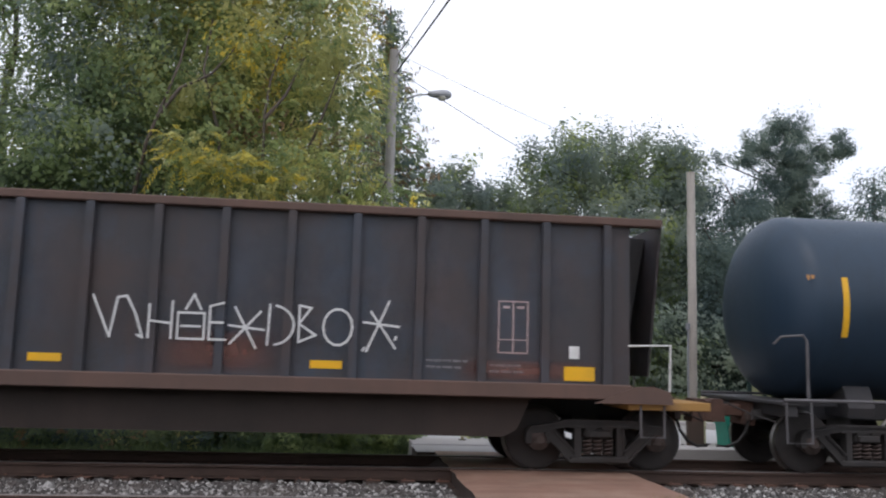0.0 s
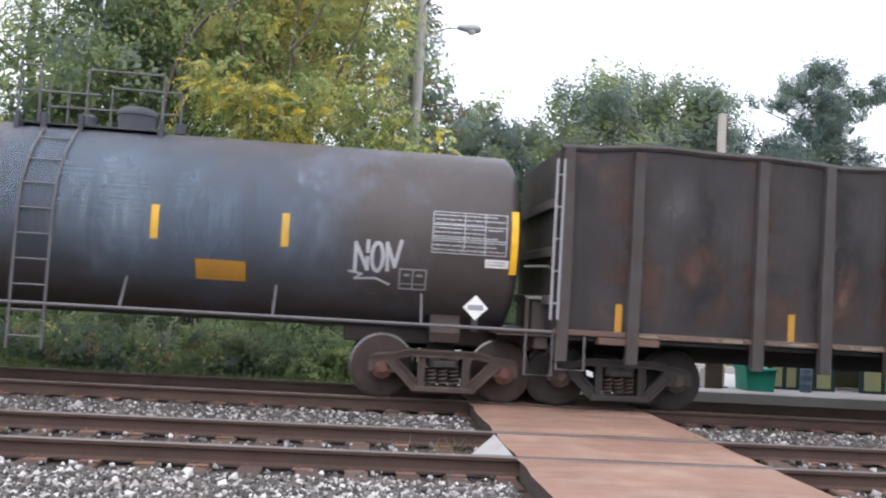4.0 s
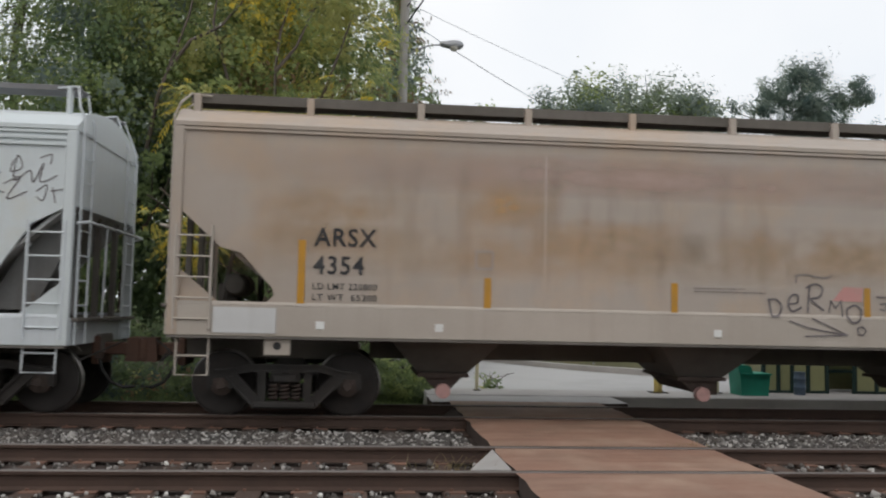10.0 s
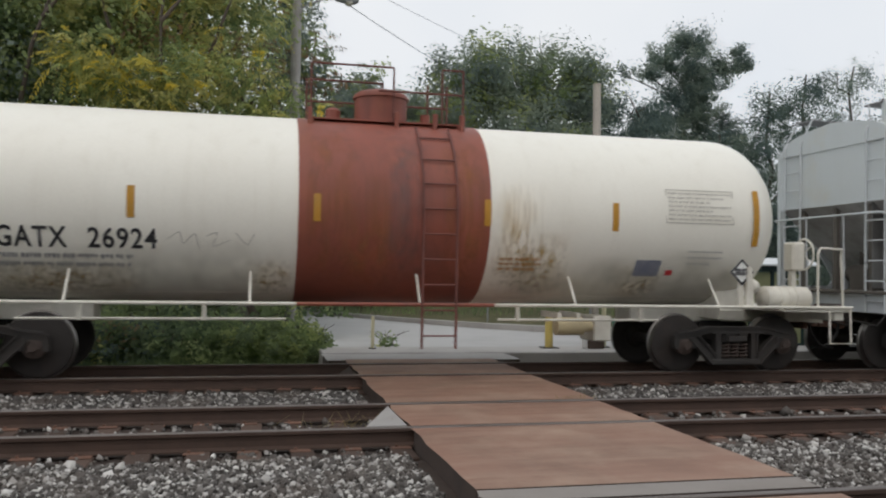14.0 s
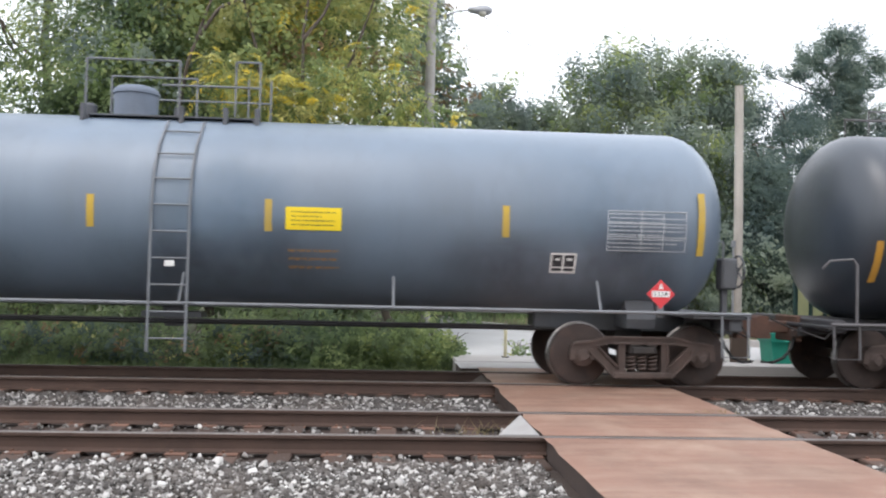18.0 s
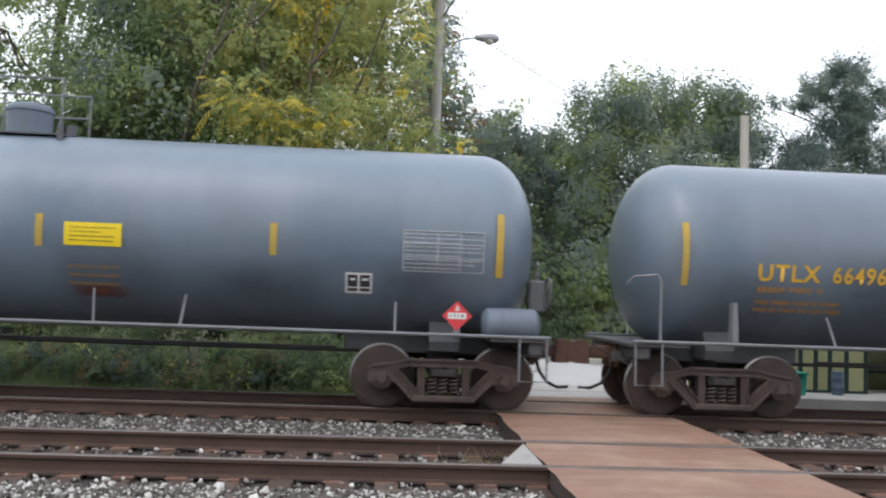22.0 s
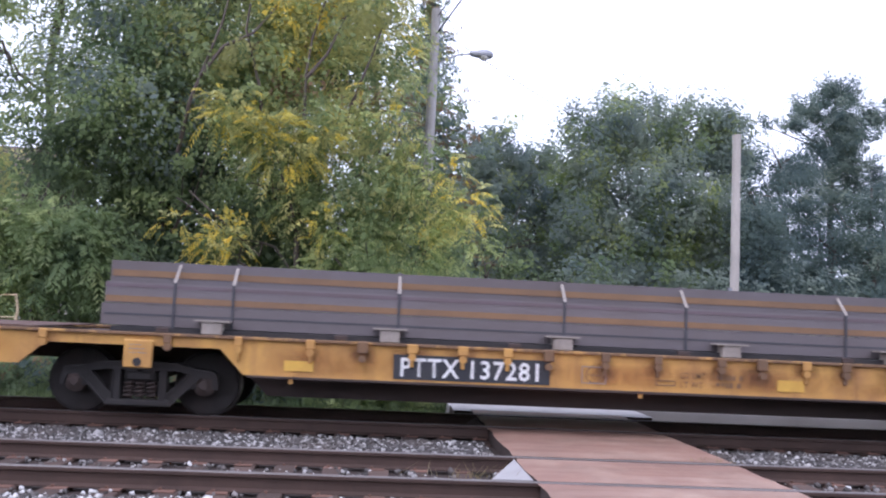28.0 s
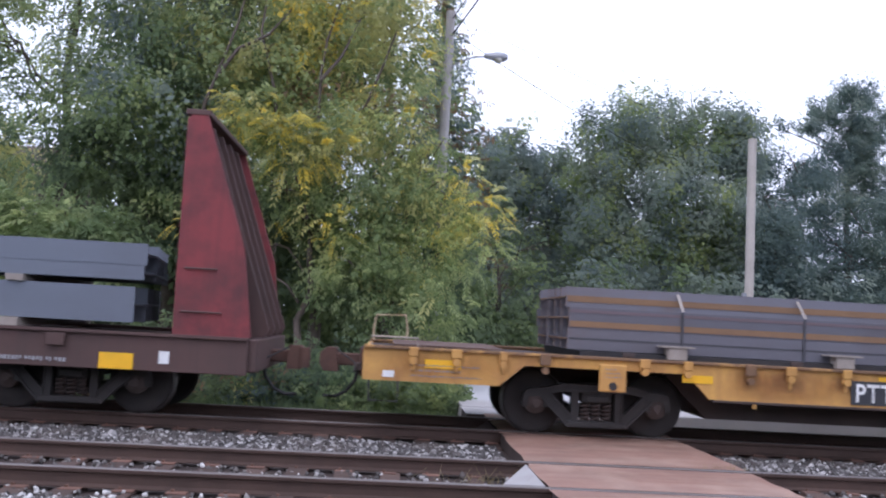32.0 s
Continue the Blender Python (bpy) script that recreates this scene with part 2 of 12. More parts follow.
class Geo:
    """Gathers vertices and faces for one mesh."""

    def __init__(self):
        self.v, self.f = [], []

    def add(self, verts, faces):
        n = len(self.v)
        self.v += [tuple(p) for p in verts]
        self.f += [tuple(i + n for i in q) for q in faces]
        return self

    def box(self, x0, x1, y0, y1, z0, z1, c=0.0):
        if c <= 0:
            v = [(x, y, z) for x in (x0, x1) for y in (y0, y1) for z in (z0, z1)]
            return self.add(v, [(0, 1, 3, 2), (4, 6, 7, 5), (0, 4, 5, 1), (2, 3, 7, 6), (0, 2, 6, 4), (1, 5, 7, 3)])
        prof = [(y0 + c, z0), (y1 - c, z0), (y1, z0 + c), (y1, z1 - c), (y1 - c, z1), (y0 + c, z1), (y0, z1 - c), (y0, z0 + c)]
        inner = [(y0 + c, z0 + c), (y1 - c, z0 + c), (y1 - c, z0 + c), (y1 - c, z1 - c), (y1 - c, z1 - c), (y0 + c, z1 - c), (y0 + c, z1 - c), (y0 + c, z0 + c)]
        v = [(x0, *p) for p in inner] + [(x0 + c, *p) for p in prof] + [(x1 - c, *p) for p in prof] + [(x1, *p) for p in inner]
        f = [tuple(range(7, -1, -1)), tuple(range(24, 32))]
        for r in range(3):
            f += [(r * 8 + i, r * 8 + (i + 1) % 8, r * 8 + 8 + (i + 1) % 8, r * 8 + 8 + i) for i in range(8)]
        return self.add(v, f)

    def prism(self, poly, y0, y1):
        """A polygon of (x, z) drawn out from y0 to y1."""
        n = len(poly)
        v = [(x, y0, z) for x, z in poly] + [(x, y1, z) for x, z in poly]
        f = [tuple(range(n)), tuple(range(2 * n - 1, n - 1, -1))] + [(i, n + i, n + (i + 1) % n, (i + 1) % n) for i in range(n)]
        return self.add(v, f)

    def run(self, poly, x0, x1):
        """A section of (y, z) drawn out along x."""
        n = len(poly)
        v = [(x0, *p) for p in poly] + [(x1, *p) for p in poly]
        f = [tuple(range(n - 1, -1, -1)), tuple(range(n, 2 * n))] + [(i, (i + 1) % n, n + (i + 1) % n, n + i) for i in range(n)]
        return self.add(v, f)

    def tube(self, pts, r, n=6, r1=None):
        pts = [Vector(p) for p in pts]
        rings, k = [], len(pts)
        up = None
        for i, p in enumerate(pts):
            d = (pts[min(i + 1, k - 1)] - pts[max(i - 1, 0)]).normalized()
            if up is None or abs(d.dot(up)) > 0.97:
                up = Vector((0, 0, 1)) if abs(d.z) < 0.9 else Vector((1, 0, 0))
            a = d.cross(up).normalized()
            b = a.cross(d)
            rr = r if r1 is None else r + (r1 - r) * i / (k - 1)
            rings += [p + (a * math.cos(2 * math.pi * j / n) + b * math.sin(2 * math.pi * j / n)) * rr for j in range(n)]
        f = [(i * n + j, i * n + (j + 1) % n, (i + 1) * n + (j + 1) % n, (i + 1) * n + j) for i in range(k - 1) for j in range(n)]
        f += [tuple(range(n - 1, -1, -1)), tuple(range((k - 1) * n, k * n))]
        return self.add(rings, f)

    def lathe(self, prof, n=24, axis="x", at=(0, 0, 0)):
        """A profile of (along, radius) turned round an axis through a point."""
        v = []
        for s, r in prof:
            for j in range(n):
                c, d = r * math.cos(2 * math.pi * j / n), r * math.sin(2 * math.pi * j / n)
                p = {"x": (s, c, d), "y": (d, s, c), "z": (c, d, s)}[axis]
                v.append((p[0] + at[0], p[1] + at[1], p[2] + at[2]))
        k = len(prof)
        f = [(i * n + j, (i + 1) * n + j, (i + 1) * n + (j + 1) % n, i * n + (j + 1) % n) for i in range(k - 1) for j in range(n)]
        f += [tuple(range(n)), tuple(range(k * n - 1, (k - 1) * n - 1, -1))]
        return self.add(v, f)

    def mesh(self, name, mat, smooth=None):
        me = bpy.data.meshes.new(name)
        me.from_pydata(self.v, [], self.f)
        if mat:
            me.materials.append(mat)
        if smooth:
            me.polygons.foreach_set("use_smooth", [True] * len(me.polygons))
            me.set_sharp_from_angle(angle=radians(smooth))
        return me


def part(name, geo, mat, parent, label="", smooth=None, at=None):
    ob = new(name, geo if isinstance(geo, bpy.types.Mesh) else geo.mesh(name, mat, smooth))
    ob.parent = parent
    if at is not None:
        ob.matrix_basis = at
    if label:
        ob["label"] = label
    return ob


def thing(name, label, category, group="", kind=""):
    return tagged(new(name), label, category, group, kind)


def solid(name, geo, mat, label, category, kind="", group="", smooth=None):
    return tagged(new(name, geo.mesh(name, mat, smooth)), label, category, group, kind)


def arrays_mesh(name, verts, quads, mat_list, mat_index=None):
    """A mesh out of numpy arrays: many small quads or triangles."""
    me = bpy.data.meshes.new(name)
    k = quads.shape[1]
    me.vertices.add(len(verts))
    me.vertices.foreach_set("co", verts.astype(np.float32).ravel())
    me.loops.add(quads.size)
    me.loops.foreach_set("vertex_index", quads.astype(np.int32).ravel())
    me.polygons.add(len(quads))
    me.polygons.foreach_set("loop_start", np.arange(0, quads.size, k, dtype=np.int32))
    for m in mat_list:
        me.materials.append(m)
    if mat_index is not None:
        me.polygons.foreach_set("material_index", mat_index.astype(np.int32))
    me.update(calc_edges=True)
    return me


# ---- marks on the sides of wagons ----
# a side is a function of height that gives the depth of the surface there


def flat_side(y):
    return lambda z: y


def round_side(r, zc):
    return lambda z: -math.sqrt(max(0.0001, r * r - (z - zc) ** 2))


def plate(name, x0, x1, z0, z1, mat, parent, side, label="", proud=0.0095, n=4):
    g = Geo()
    for i in range(n):
        a, b = z0 + (z1 - z0) * i / n, z0 + (z1 - z0) * (i + 1) / n
        g.add([(x0, side(a) - proud, a), (x1, side(a) - proud, a), (x1, side(b) - proud, b), (x0, side(b) - proud, b)], [(0, 1, 2, 3)])
    g.add([(x0, side(z0) + 0.01, z0), (x1, side(z0) + 0.01, z0), (x1, side(z0) - proud, z0), (x0, side(z0) - proud, z0)], [(0, 1, 2, 3)])
    return part(name, g, mat, parent, label)


def lettering(name, text, x0, x1, z0, z1, mat, parent, side, proud=0.0115, bold=0.017):
    cu = bpy.data.curves.new(name, "FONT")
    cu.body, cu.resolution_u = text, 3
    cu.offset, cu.space_character = bold, 1.12
    ob = bpy.data.objects.new(name, cu)
    scene.collection.objects.link(ob)
    dg = bpy.context.evaluated_depsgraph_get()
    me = bpy.data.meshes.new_from_object(ob.evaluated_get(dg))
    bpy.data.objects.remove(ob)
    bpy.data.curves.remove(cu)
    co = np.zeros(len(me.vertices) * 3)
    me.vertices.foreach_get("co", co)
    co = co.reshape(-1, 3)
    lo, hi = co.min(0), co.max(0)
    x = x0 + (co[:, 0] - lo[0]) / (hi[0] - lo[0]) * (x1 - x0)
    z = z0 + (co[:, 1] - lo[1]) / (hi[1] - lo[1]) * (z1 - z0)
    y = np.array([side(q) - proud for q in z])
    me.vertices.foreach_set("co", np.stack([x, y, z], 1).ravel())
    me.materials.clear()
    me.materials.append(mat)
    me.update()
    return part(name, me, mat, parent)


def text_bars(name, x0, x1, z0, z1, rows, mat, parent, side, seed=1, fill=0.55, proud=0.0125):
    rnd = random.Random(seed)
    g = Geo()
    step = (z1 - z0) / rows
    for i in range(rows):
        a = z0 + step * i + step * (1 - fill) / 2
        b = a + step * fill
        x = x0
        end = x1 - (x1 - x0) * rnd.choice((0, 0, 0.1, 0.3))
        while x < end - 0.02:
            for _ in range(rnd.randint(2, 6)):
                w = (b - a) * rnd.uniform(0.45, 0.75)
                if x + w > end:
                    break
                c = a + (b - a) * rnd.choice((0, 0, 0.25))
                g.add([(x, side(c) - proud, c), (x + w, side(c) - proud, c), (x + w, side(b) - proud, b), (x, side(b) - proud, b)], [(0, 1, 2, 3)])
                x += w + (b - a) * 0.28
            x += (b - a) * 0.55
    return part(name, g, mat, parent)


def strokes(name, lines, width, mat, parent, side, proud=0.009, ox=0.0, oz=0.0, sx=1.0, sz=1.0):
    """Sprayed lines: each a row of (x, z) points, drawn as a flat ribbon."""
    for ln in lines:
        g = Geo()
        pts = [(ox + x * sx, oz + z * sz) for x, z in ln]
        pts = [p for i, p in enumerate(pts) if i == 0 or math.hypot(p[0] - pts[i - 1][0], p[1] - pts[i - 1][1]) > 0.002]
        dirs = []
        for (xa, za), (xb, zb) in zip(pts, pts[1:]):
            k = math.hypot(xb - xa, zb - za)
            dirs.append(((xb - xa) / k, (zb - za) / k))
        rim = []
        for i, (x, z) in enumerate(pts):
            a, b = dirs[max(i - 1, 0)], dirs[min(i, len(dirs) - 1)]
            if a[0] * b[0] + a[1] * b[1] < 0.2:
                # a sharp turn: end the ribbon past the corner, then set out anew
                for d, e in ((a, 1), (b, -1)):
                    cx, cz = x + d[0] * e * width * 0.35, z + d[1] * e * width * 0.35
                    rim.append(((cx - d[1] * width / 2, cz + d[0] * width / 2), (cx + d[1] * width / 2, cz - d[0] * width / 2)))
                continue
            mx, mz = -(a[1] + b[1]), a[0] + b[0]
            k = math.hypot(mx, mz)
            mx, mz = mx / k, mz / k
            h = width / 2 / max(0.7, mx * -a[1] + mz * a[0])
            e = -width * 0.35 if i == 0 else width * 0.35 if i == len(pts) - 1 else 0
            rim.append(((x + a[0] * e + mx * h, z + a[1] * e + mz * h), (x + a[0] * e - mx * h, z + a[1] * e - mz * h)))
        for j, (p, q) in enumerate(rim):
            g.v += [(p[0], side(p[1]) - proud - j * 0.00004, p[1]), (q[0], side(q[1]) - proud - j * 0.00004, q[1])]
        g.f += [(2 * j, 2 * j + 1, 2 * j + 3, 2 * j + 2) for j in range(len(rim) - 1)]
        proud += 0.0002
        part(name, g, mat, parent)


def ring(cx, cz, rx, rz, a0=0, a1=360, n=14):
    return [(cx + rx * math.cos(radians(a0 + (a1 - a0) * i / n)), cz + rz * math.sin(radians(a0 + (a1 - a0) * i / n))) for i in range(n + 1)]


def rounded(poly, closed=True, k=4):
    """A smooth line through the given points."""
    n = len(poly)
    out_p = []
    for i in range(n if closed else n - 1):
        p0, p1, p2, p3 = [poly[j % n] if closed else poly[min(max(j, 0), n - 1)] for j in (i - 1, i, i + 1, i + 2)]
        for s in range(k):
            t = s / k
            out_p.append(tuple(0.5 * (2 * b + (c - a) * t + (2 * a - 5 * b + 4 * c - d) * t * t + (3 * b - a - 3 * c + d) * t ** 3) for a, b, c, d in zip(p0, p1, p2, p3)))
    return out_p + [poly[0] if closed else poly[-1]]


# ---- ground, tracks and crossing ----
GRASS_SOIL = surface("grassy_soil", (0.07, 0.085, 0.03), (0.10, 0.08, 0.055), 0.8, 0.5, 0, 0.3, 25, 0.95, second=(0.05, 0.075, 0.02), bump=0.5)
BALLAST_BASE = surface("ballast_bed_grit", (0.055, 0.04, 0.033), (0.03, 0.022, 0.018), 0.7, 0.9, 0, 0.5, 18, 0.95, bump=1.0)
STONE = stone_mat("crushed_limestone", (0.03, 0.025, 0.021), (0.145, 0.131, 0.12), (0.74, 0.72, 0.68))
STONE_MID = stone_mat("greyish_crushed_stone", (0.026, 0.022, 0.02), (0.088, 0.08, 0.074), (0.56, 0.54, 0.51))
RAIL_SIDE = surface("rusty_rail_side", (0.074, 0.045, 0.034), (0.036, 0.024, 0.019), 0.6, 1.2, 0.2, 0.25, 45, 0.8, second=(0.098, 0.06, 0.044))
RAIL_HEAD = surface("worn_rail_head", (0.2, 0.18, 0.17), (0.1, 0.075, 0.062), 0.6, 0.6, 0, 0.15, 60, 0.5, metal=0.6, bump=0.03)
SLEEPER = surface("weathered_creosote_timber", (0.078, 0.05, 0.038), (0.034, 0.026, 0.021), 0.7, 2.0, 0, 0.35, 30, 0.9, second=(0.115, 0.077, 0.06), vary=0.35, bump=0.5)
PLATE_RUST = surface("rusted_tie_plate", (0.17, 0.09, 0.062), (0.07, 0.05, 0.04), 0.6, 3, 0, 0.3, 40, 0.85, vary=0.25)
PANEL = surface("rust_stained_crossing_panel", (0.27, 0.155, 0.112), (0.135, 0.08, 0.058), 0.6, 1.1, 0, 0.2, 60, 0.58, second=(0.38, 0.265, 0.195), second_at=(0.46, 0.7), second_scale=0.9, bump=0.2, vary=0.07)
nt = PANEL.node_tree
co = nt.nodes.new("ShaderNodeTexCoord").outputs["Object"]
b = nt.nodes["Principled BSDF"]
c = b.inputs["Base Color"].links[0].from_socket
c = mix_node(nt, ramp_node(nt, noise_node(nt, co, 1.0, 6, (0.35, 3.2, 1.0)), 0.48, 0.72, 0, 0.45), c, (0.41, 0.285, 0.215))
c = mix_node(nt, ramp_node(nt, noise_node(nt, co, 1.0, 6, (0.5, 7.0, 1.0)), 0.56, 0.74, 0, 0.65), c, (0.19, 0.085, 0.05))
nt.links.new(c, b.inputs["Base Color"])
PANEL_EDGE = surface("dark_crossing_timber", (0.085, 0.062, 0.052), (0.04, 0.032, 0.03), 0.6, 2, 0.2, 0.3, 30, 0.9)
CONCRETE = surface("pale_concrete", (0.42, 0.40, 0.385), (0.26, 0.24, 0.225), 0.6, 0.7, 0.1, 0.1, 40, 0.88, bump=0.15)
LOT = surface("bleached_lot_paving", (0.46, 0.455, 0.45), (0.31, 0.30, 0.295), 0.6, 0.35, 0, 0.1, 40, 0.9, bump=0.1)
KERB_GREY = surface("grimy_grey_crossing_kerb", (0.27, 0.245, 0.225), (0.17, 0.145, 0.125), 0.5, 1.0, 0, 0.12, 50, 0.85)
WEDGE_MAT = surface("galvanised_wedge_plate", (0.37, 0.355, 0.34), (0.24, 0.21, 0.19), 0.4, 2, 0, 0.12, 50, 0.75)

g = Geo()
xs = [-700, -200, -60, -24, -8, 8, 30, 70, 240, 700]
ys = [-300, -60, -8, 4, 15.2, 17, 26, 34, 60, 200, 700]
for y in ys:
    for x in xs:
        z = -0.42 if y < 27 else -0.42 + min(3.0, (y - 26) * 0.06)
        g.v.append((x, y, z))
nx = len(xs)
for j in range(len(ys) - 1):
    for i in range(nx - 1):
        g.f.append((j * nx + i, j * nx + i + 1, (j + 1) * nx + i + 1, (j + 1) * nx + i))
solid("ground", g, GRASS_SOIL, "grassy soil with weeds beside the railway", "ground", "structure")

BED = -0.2
g = Geo()
g.run([(-4, -0.41), (-3, -0.225), (5.6, -0.225), (5.9, -0.2), (7.7, -0.2), (7.9, -0.228), (10.3, -0.228), (10.55, -0.185), (11.8, -0.185), (12.0, -0.225), (14.7, -0.225), (15.5, -0.41)], -160, 160)
solid("ballast_bed", g, BALLAST_BASE, "grey crushed stone ballast bed under three tracks", "ballast", "structure")


def rubble(name, label, zones, mat, seed, size):
    """Loose stones: jittered blocks strewn over rectangles (x0, x1, y0, y1, per square metre, height)."""
    rng = np.random.default_rng(seed)
    cube = np.array([(x, y, z) for x in (-1, 1) for y in (-1, 1) for z in (-1, 1)], float)
    faces = np.array([(0, 1, 3, 2), (4, 6, 7, 5), (0, 4, 5, 1), (2, 3, 7, 6), (0, 2, 6, 4), (1, 5, 7, 3)])
    vs, fs, n0 = [], [], 0
    for x0, x1, y0, y1, dens, zb in zones:
        n = int((x1 - x0) * (y1 - y0) * dens)
        p = np.stack([rng.uniform(x0, x1, n), rng.uniform(y0, y1, n), zb + rng.uniform(-0.012, 0.03, n)], 1)
        s = size * rng.lognormal(0, 0.32, (n, 1)) * rng.uniform(0.6, 1.25, (n, 3))
        q = rng.normal(size=(n, 4))
        q /= np.linalg.norm(q, axis=1, keepdims=True)
        w, a, b, c = q.T
        R = np.stack([1 - 2 * (b * b + c * c), 2 * (a * b - c * w), 2 * (a * c + b * w), 2 * (a * b + c * w), 1 - 2 * (a * a + c * c), 2 * (b * c - a * w),
                      2 * (a * c - b * w), 2 * (b * c + a * w), 1 - 2 * (a * a + b * b)], 1).reshape(n, 3, 3)
        v = cube[None] * (1 + rng.uniform(-0.42, 0.25, (n, 8, 3)))
        v = np.einsum("nij,nkj->nki", R, v * s[:, None]) + p[:, None]
        vs.append(v.reshape(-1, 3))
        fs.append((faces[None] + (n0 + np.arange(n) * 8)[:, None, None]).reshape(-1, 4))
        n0 += n * 8
    return tagged(new(name, arrays_mesh(name, np.concatenate(vs), np.concatenate(fs), [mat])), label, "ballast", kind="stuff")


rubble("ballast_stones", "pale grey crushed stones of the ballast shoulder", [(-6, 1.5, 5.9, 7.86, 1700, BED + 0.012), (4.45, 9.5, 5.9, 7.86, 1500, BED + 0.012), (-6, 1.5, 7.86, 8.3, 110, BED - 0.01), (4.45, 10, 7.86, 8.3, 110, BED - 0.01)], STONE, 3, 0.0145)
rubble("ballast_stones", "dusty grey stones heaped between the tracks", [(-9, 1.5, 10.42, 11.92, 1000, BED + 0.03), (4.45, 13.5, 10.42, 11.92, 900, BED + 0.03), (-9, 1.5, 11.92, 12.3, 90, BED), (4.45, 14, 11.92, 12.3, 90, BED)], STONE_MID, 4, 0.0165)
rubble("ballast_stones", "scattered stones between rusty sleepers", [(-9, 1.5, 8.55, 9.75, 70, BED), (4.45, 12, 8.55, 9.75, 70, BED), (-14, 1.5, 14.2, 15.2, 120, BED), (4.5, 16, 14.2, 14.9, 120, BED), (-6, 1, 2.6, 5.3, 60, BED + 0.02), (4.5, 9, 2.6, 5.3, 60, BED + 0.02)], STONE, 5, 0.018)

NEAR, TRAIN, FRONT = 9.155, 13.216, 4.75
TRAIN_Z = 0.025
GAUGE = 0.753


def rail_mesh(x0, x1):
    sec = [(-0.076, -0.185), (0.076, -0.185), (0.076, -0.172), (0.014, -0.152), (0.009, -0.10), (0.010, -0.055), (0.037, -0.042), (0.0375, -0.008),
           (0.030, 0.0), (-0.030, 0.0), (-0.0375, -0.008), (-0.037, -0.042), (-0.010, -0.055), (-0.009, -0.10), (-0.014, -0.152), (-0.076, -0.172)]
    me = Geo().run(sec, x0, x1).mesh("rail", RAIL_SIDE)
    me.materials.append(RAIL_HEAD)
    for p in me.polygons:
        if all(abs(me.vertices[i].co.z) < 0.009 for i in p.vertices):
            p.material_index = 1
    return me


RAIL = rail_mesh(-150, 150)
TRACKS = []
for name, label, y, z in (("track_1", "nearest railway track with rusty rails crossing the path", FRONT, 0.0), ("track_2", "empty middle railway track with rusty brown rails", NEAR, 0.0),
                          ("track_3", "railway track under the passing freight train", TRAIN, TRAIN_Z)):
    tr = tagged(new(name), label, "track", kind="structure")
    tr.matrix_basis = pose(0, y, z)
    for sgn in (-1, 1):
        part("rail", RAIL, None, tr, at=pose(0, sgn * GAUGE, 0))
    TRACKS.append(tr)

# the path across the tracks: low panels between and beside the rails
XL, XR = 1.62, 4.3
cross = tagged(new("crossing"), "rust-stained footpath crossing of flat panels laid between the rails", "crossing", kind="structure")


def panel(y0, y1, z=0.0, mat=PANEL, xl=XL, xr=XR, name="panel"):
    nxp, nyp = 14, 6
    g = Geo()
    rnd = random.Random(int(y0 * 100))
    top = []
    for j in range(nyp + 1):
        for i in range(nxp + 1):
            wob = rnd.uniform(-0.02, 0.02) if i in (0, nxp) else 0
            edge = -0.012 if (i in (0, nxp) or j in (0, nyp)) else rnd.uniform(-0.002, 0.003)
            top.append((xl + (xr - xl) * i / nxp + wob, y0 + (y1 - y0) * j / nyp, z + edge))
    g.v = top
    g.f = [(j * (nxp + 1) + i, j * (nxp + 1) + i + 1, (j + 1) * (nxp + 1) + i + 1, (j + 1) * (nxp + 1) + i) for j in range(nyp) for i in range(nxp)]
    part(name, g, mat, cross, smooth=60)
    e = Geo().box(xl + 0.02, xr - 0.02, y0 + 0.005, y1 - 0.005, -0.4, z - 0.016)
    part("panel_edge", e, PANEL_EDGE, cross)


for y0, y1, z in ((-1.5, FRONT - GAUGE - 0.06, 0.0), (FRONT - GAUGE + 0.085, FRONT + GAUGE - 0.085, 0.0), (5.95, NEAR - GAUGE - 0.05, 0.004), (NEAR - GAUGE + 0.085, NEAR + GAUGE - 0.085, 0.004),
                  (NEAR + GAUGE + 0.05, TRAIN - GAUGE - 0.05, 0.012), (TRAIN - GAUGE + 0.09, TRAIN + GAUGE - 0.09, 0.02), (TRAIN + GAUGE + 0.05, 14.75, 0.02)):
    panel(y0, y1, z)
panel(5.62, 5.93, 0.0, KERB_GREY, name="kerb_strip")
panel(14.77, 15.9, 0.0, CONCRETE, XL - 0.3, XR + 0.6, name="apron")
for y, x0 in ((NEAR, XL), (TRAIN, XL)):
    a, b = y - 0.62, y + 0.62
    g = Geo().add([(x0 - 0.36, a + 0.62, -0.13), (x0 - 0.02, a, -0.01), (x0 - 0.02, b, -0.01), (x0 - 0.05, a + 0.02, -0.14), (x0 - 0.36, a + 0.60, -0.15), (x0 - 0.05, b, -0.14)],
                  [(0, 1, 2), (0, 3, 1), (0, 4, 3), (0, 2, 5), (0, 5, 4), (1, 3, 5, 2)])
    part("wedge_plate", g, WEDGE_MAT if y == NEAR else PANEL_EDGE, cross, "pale flangeway wedge at the edge of the crossing")

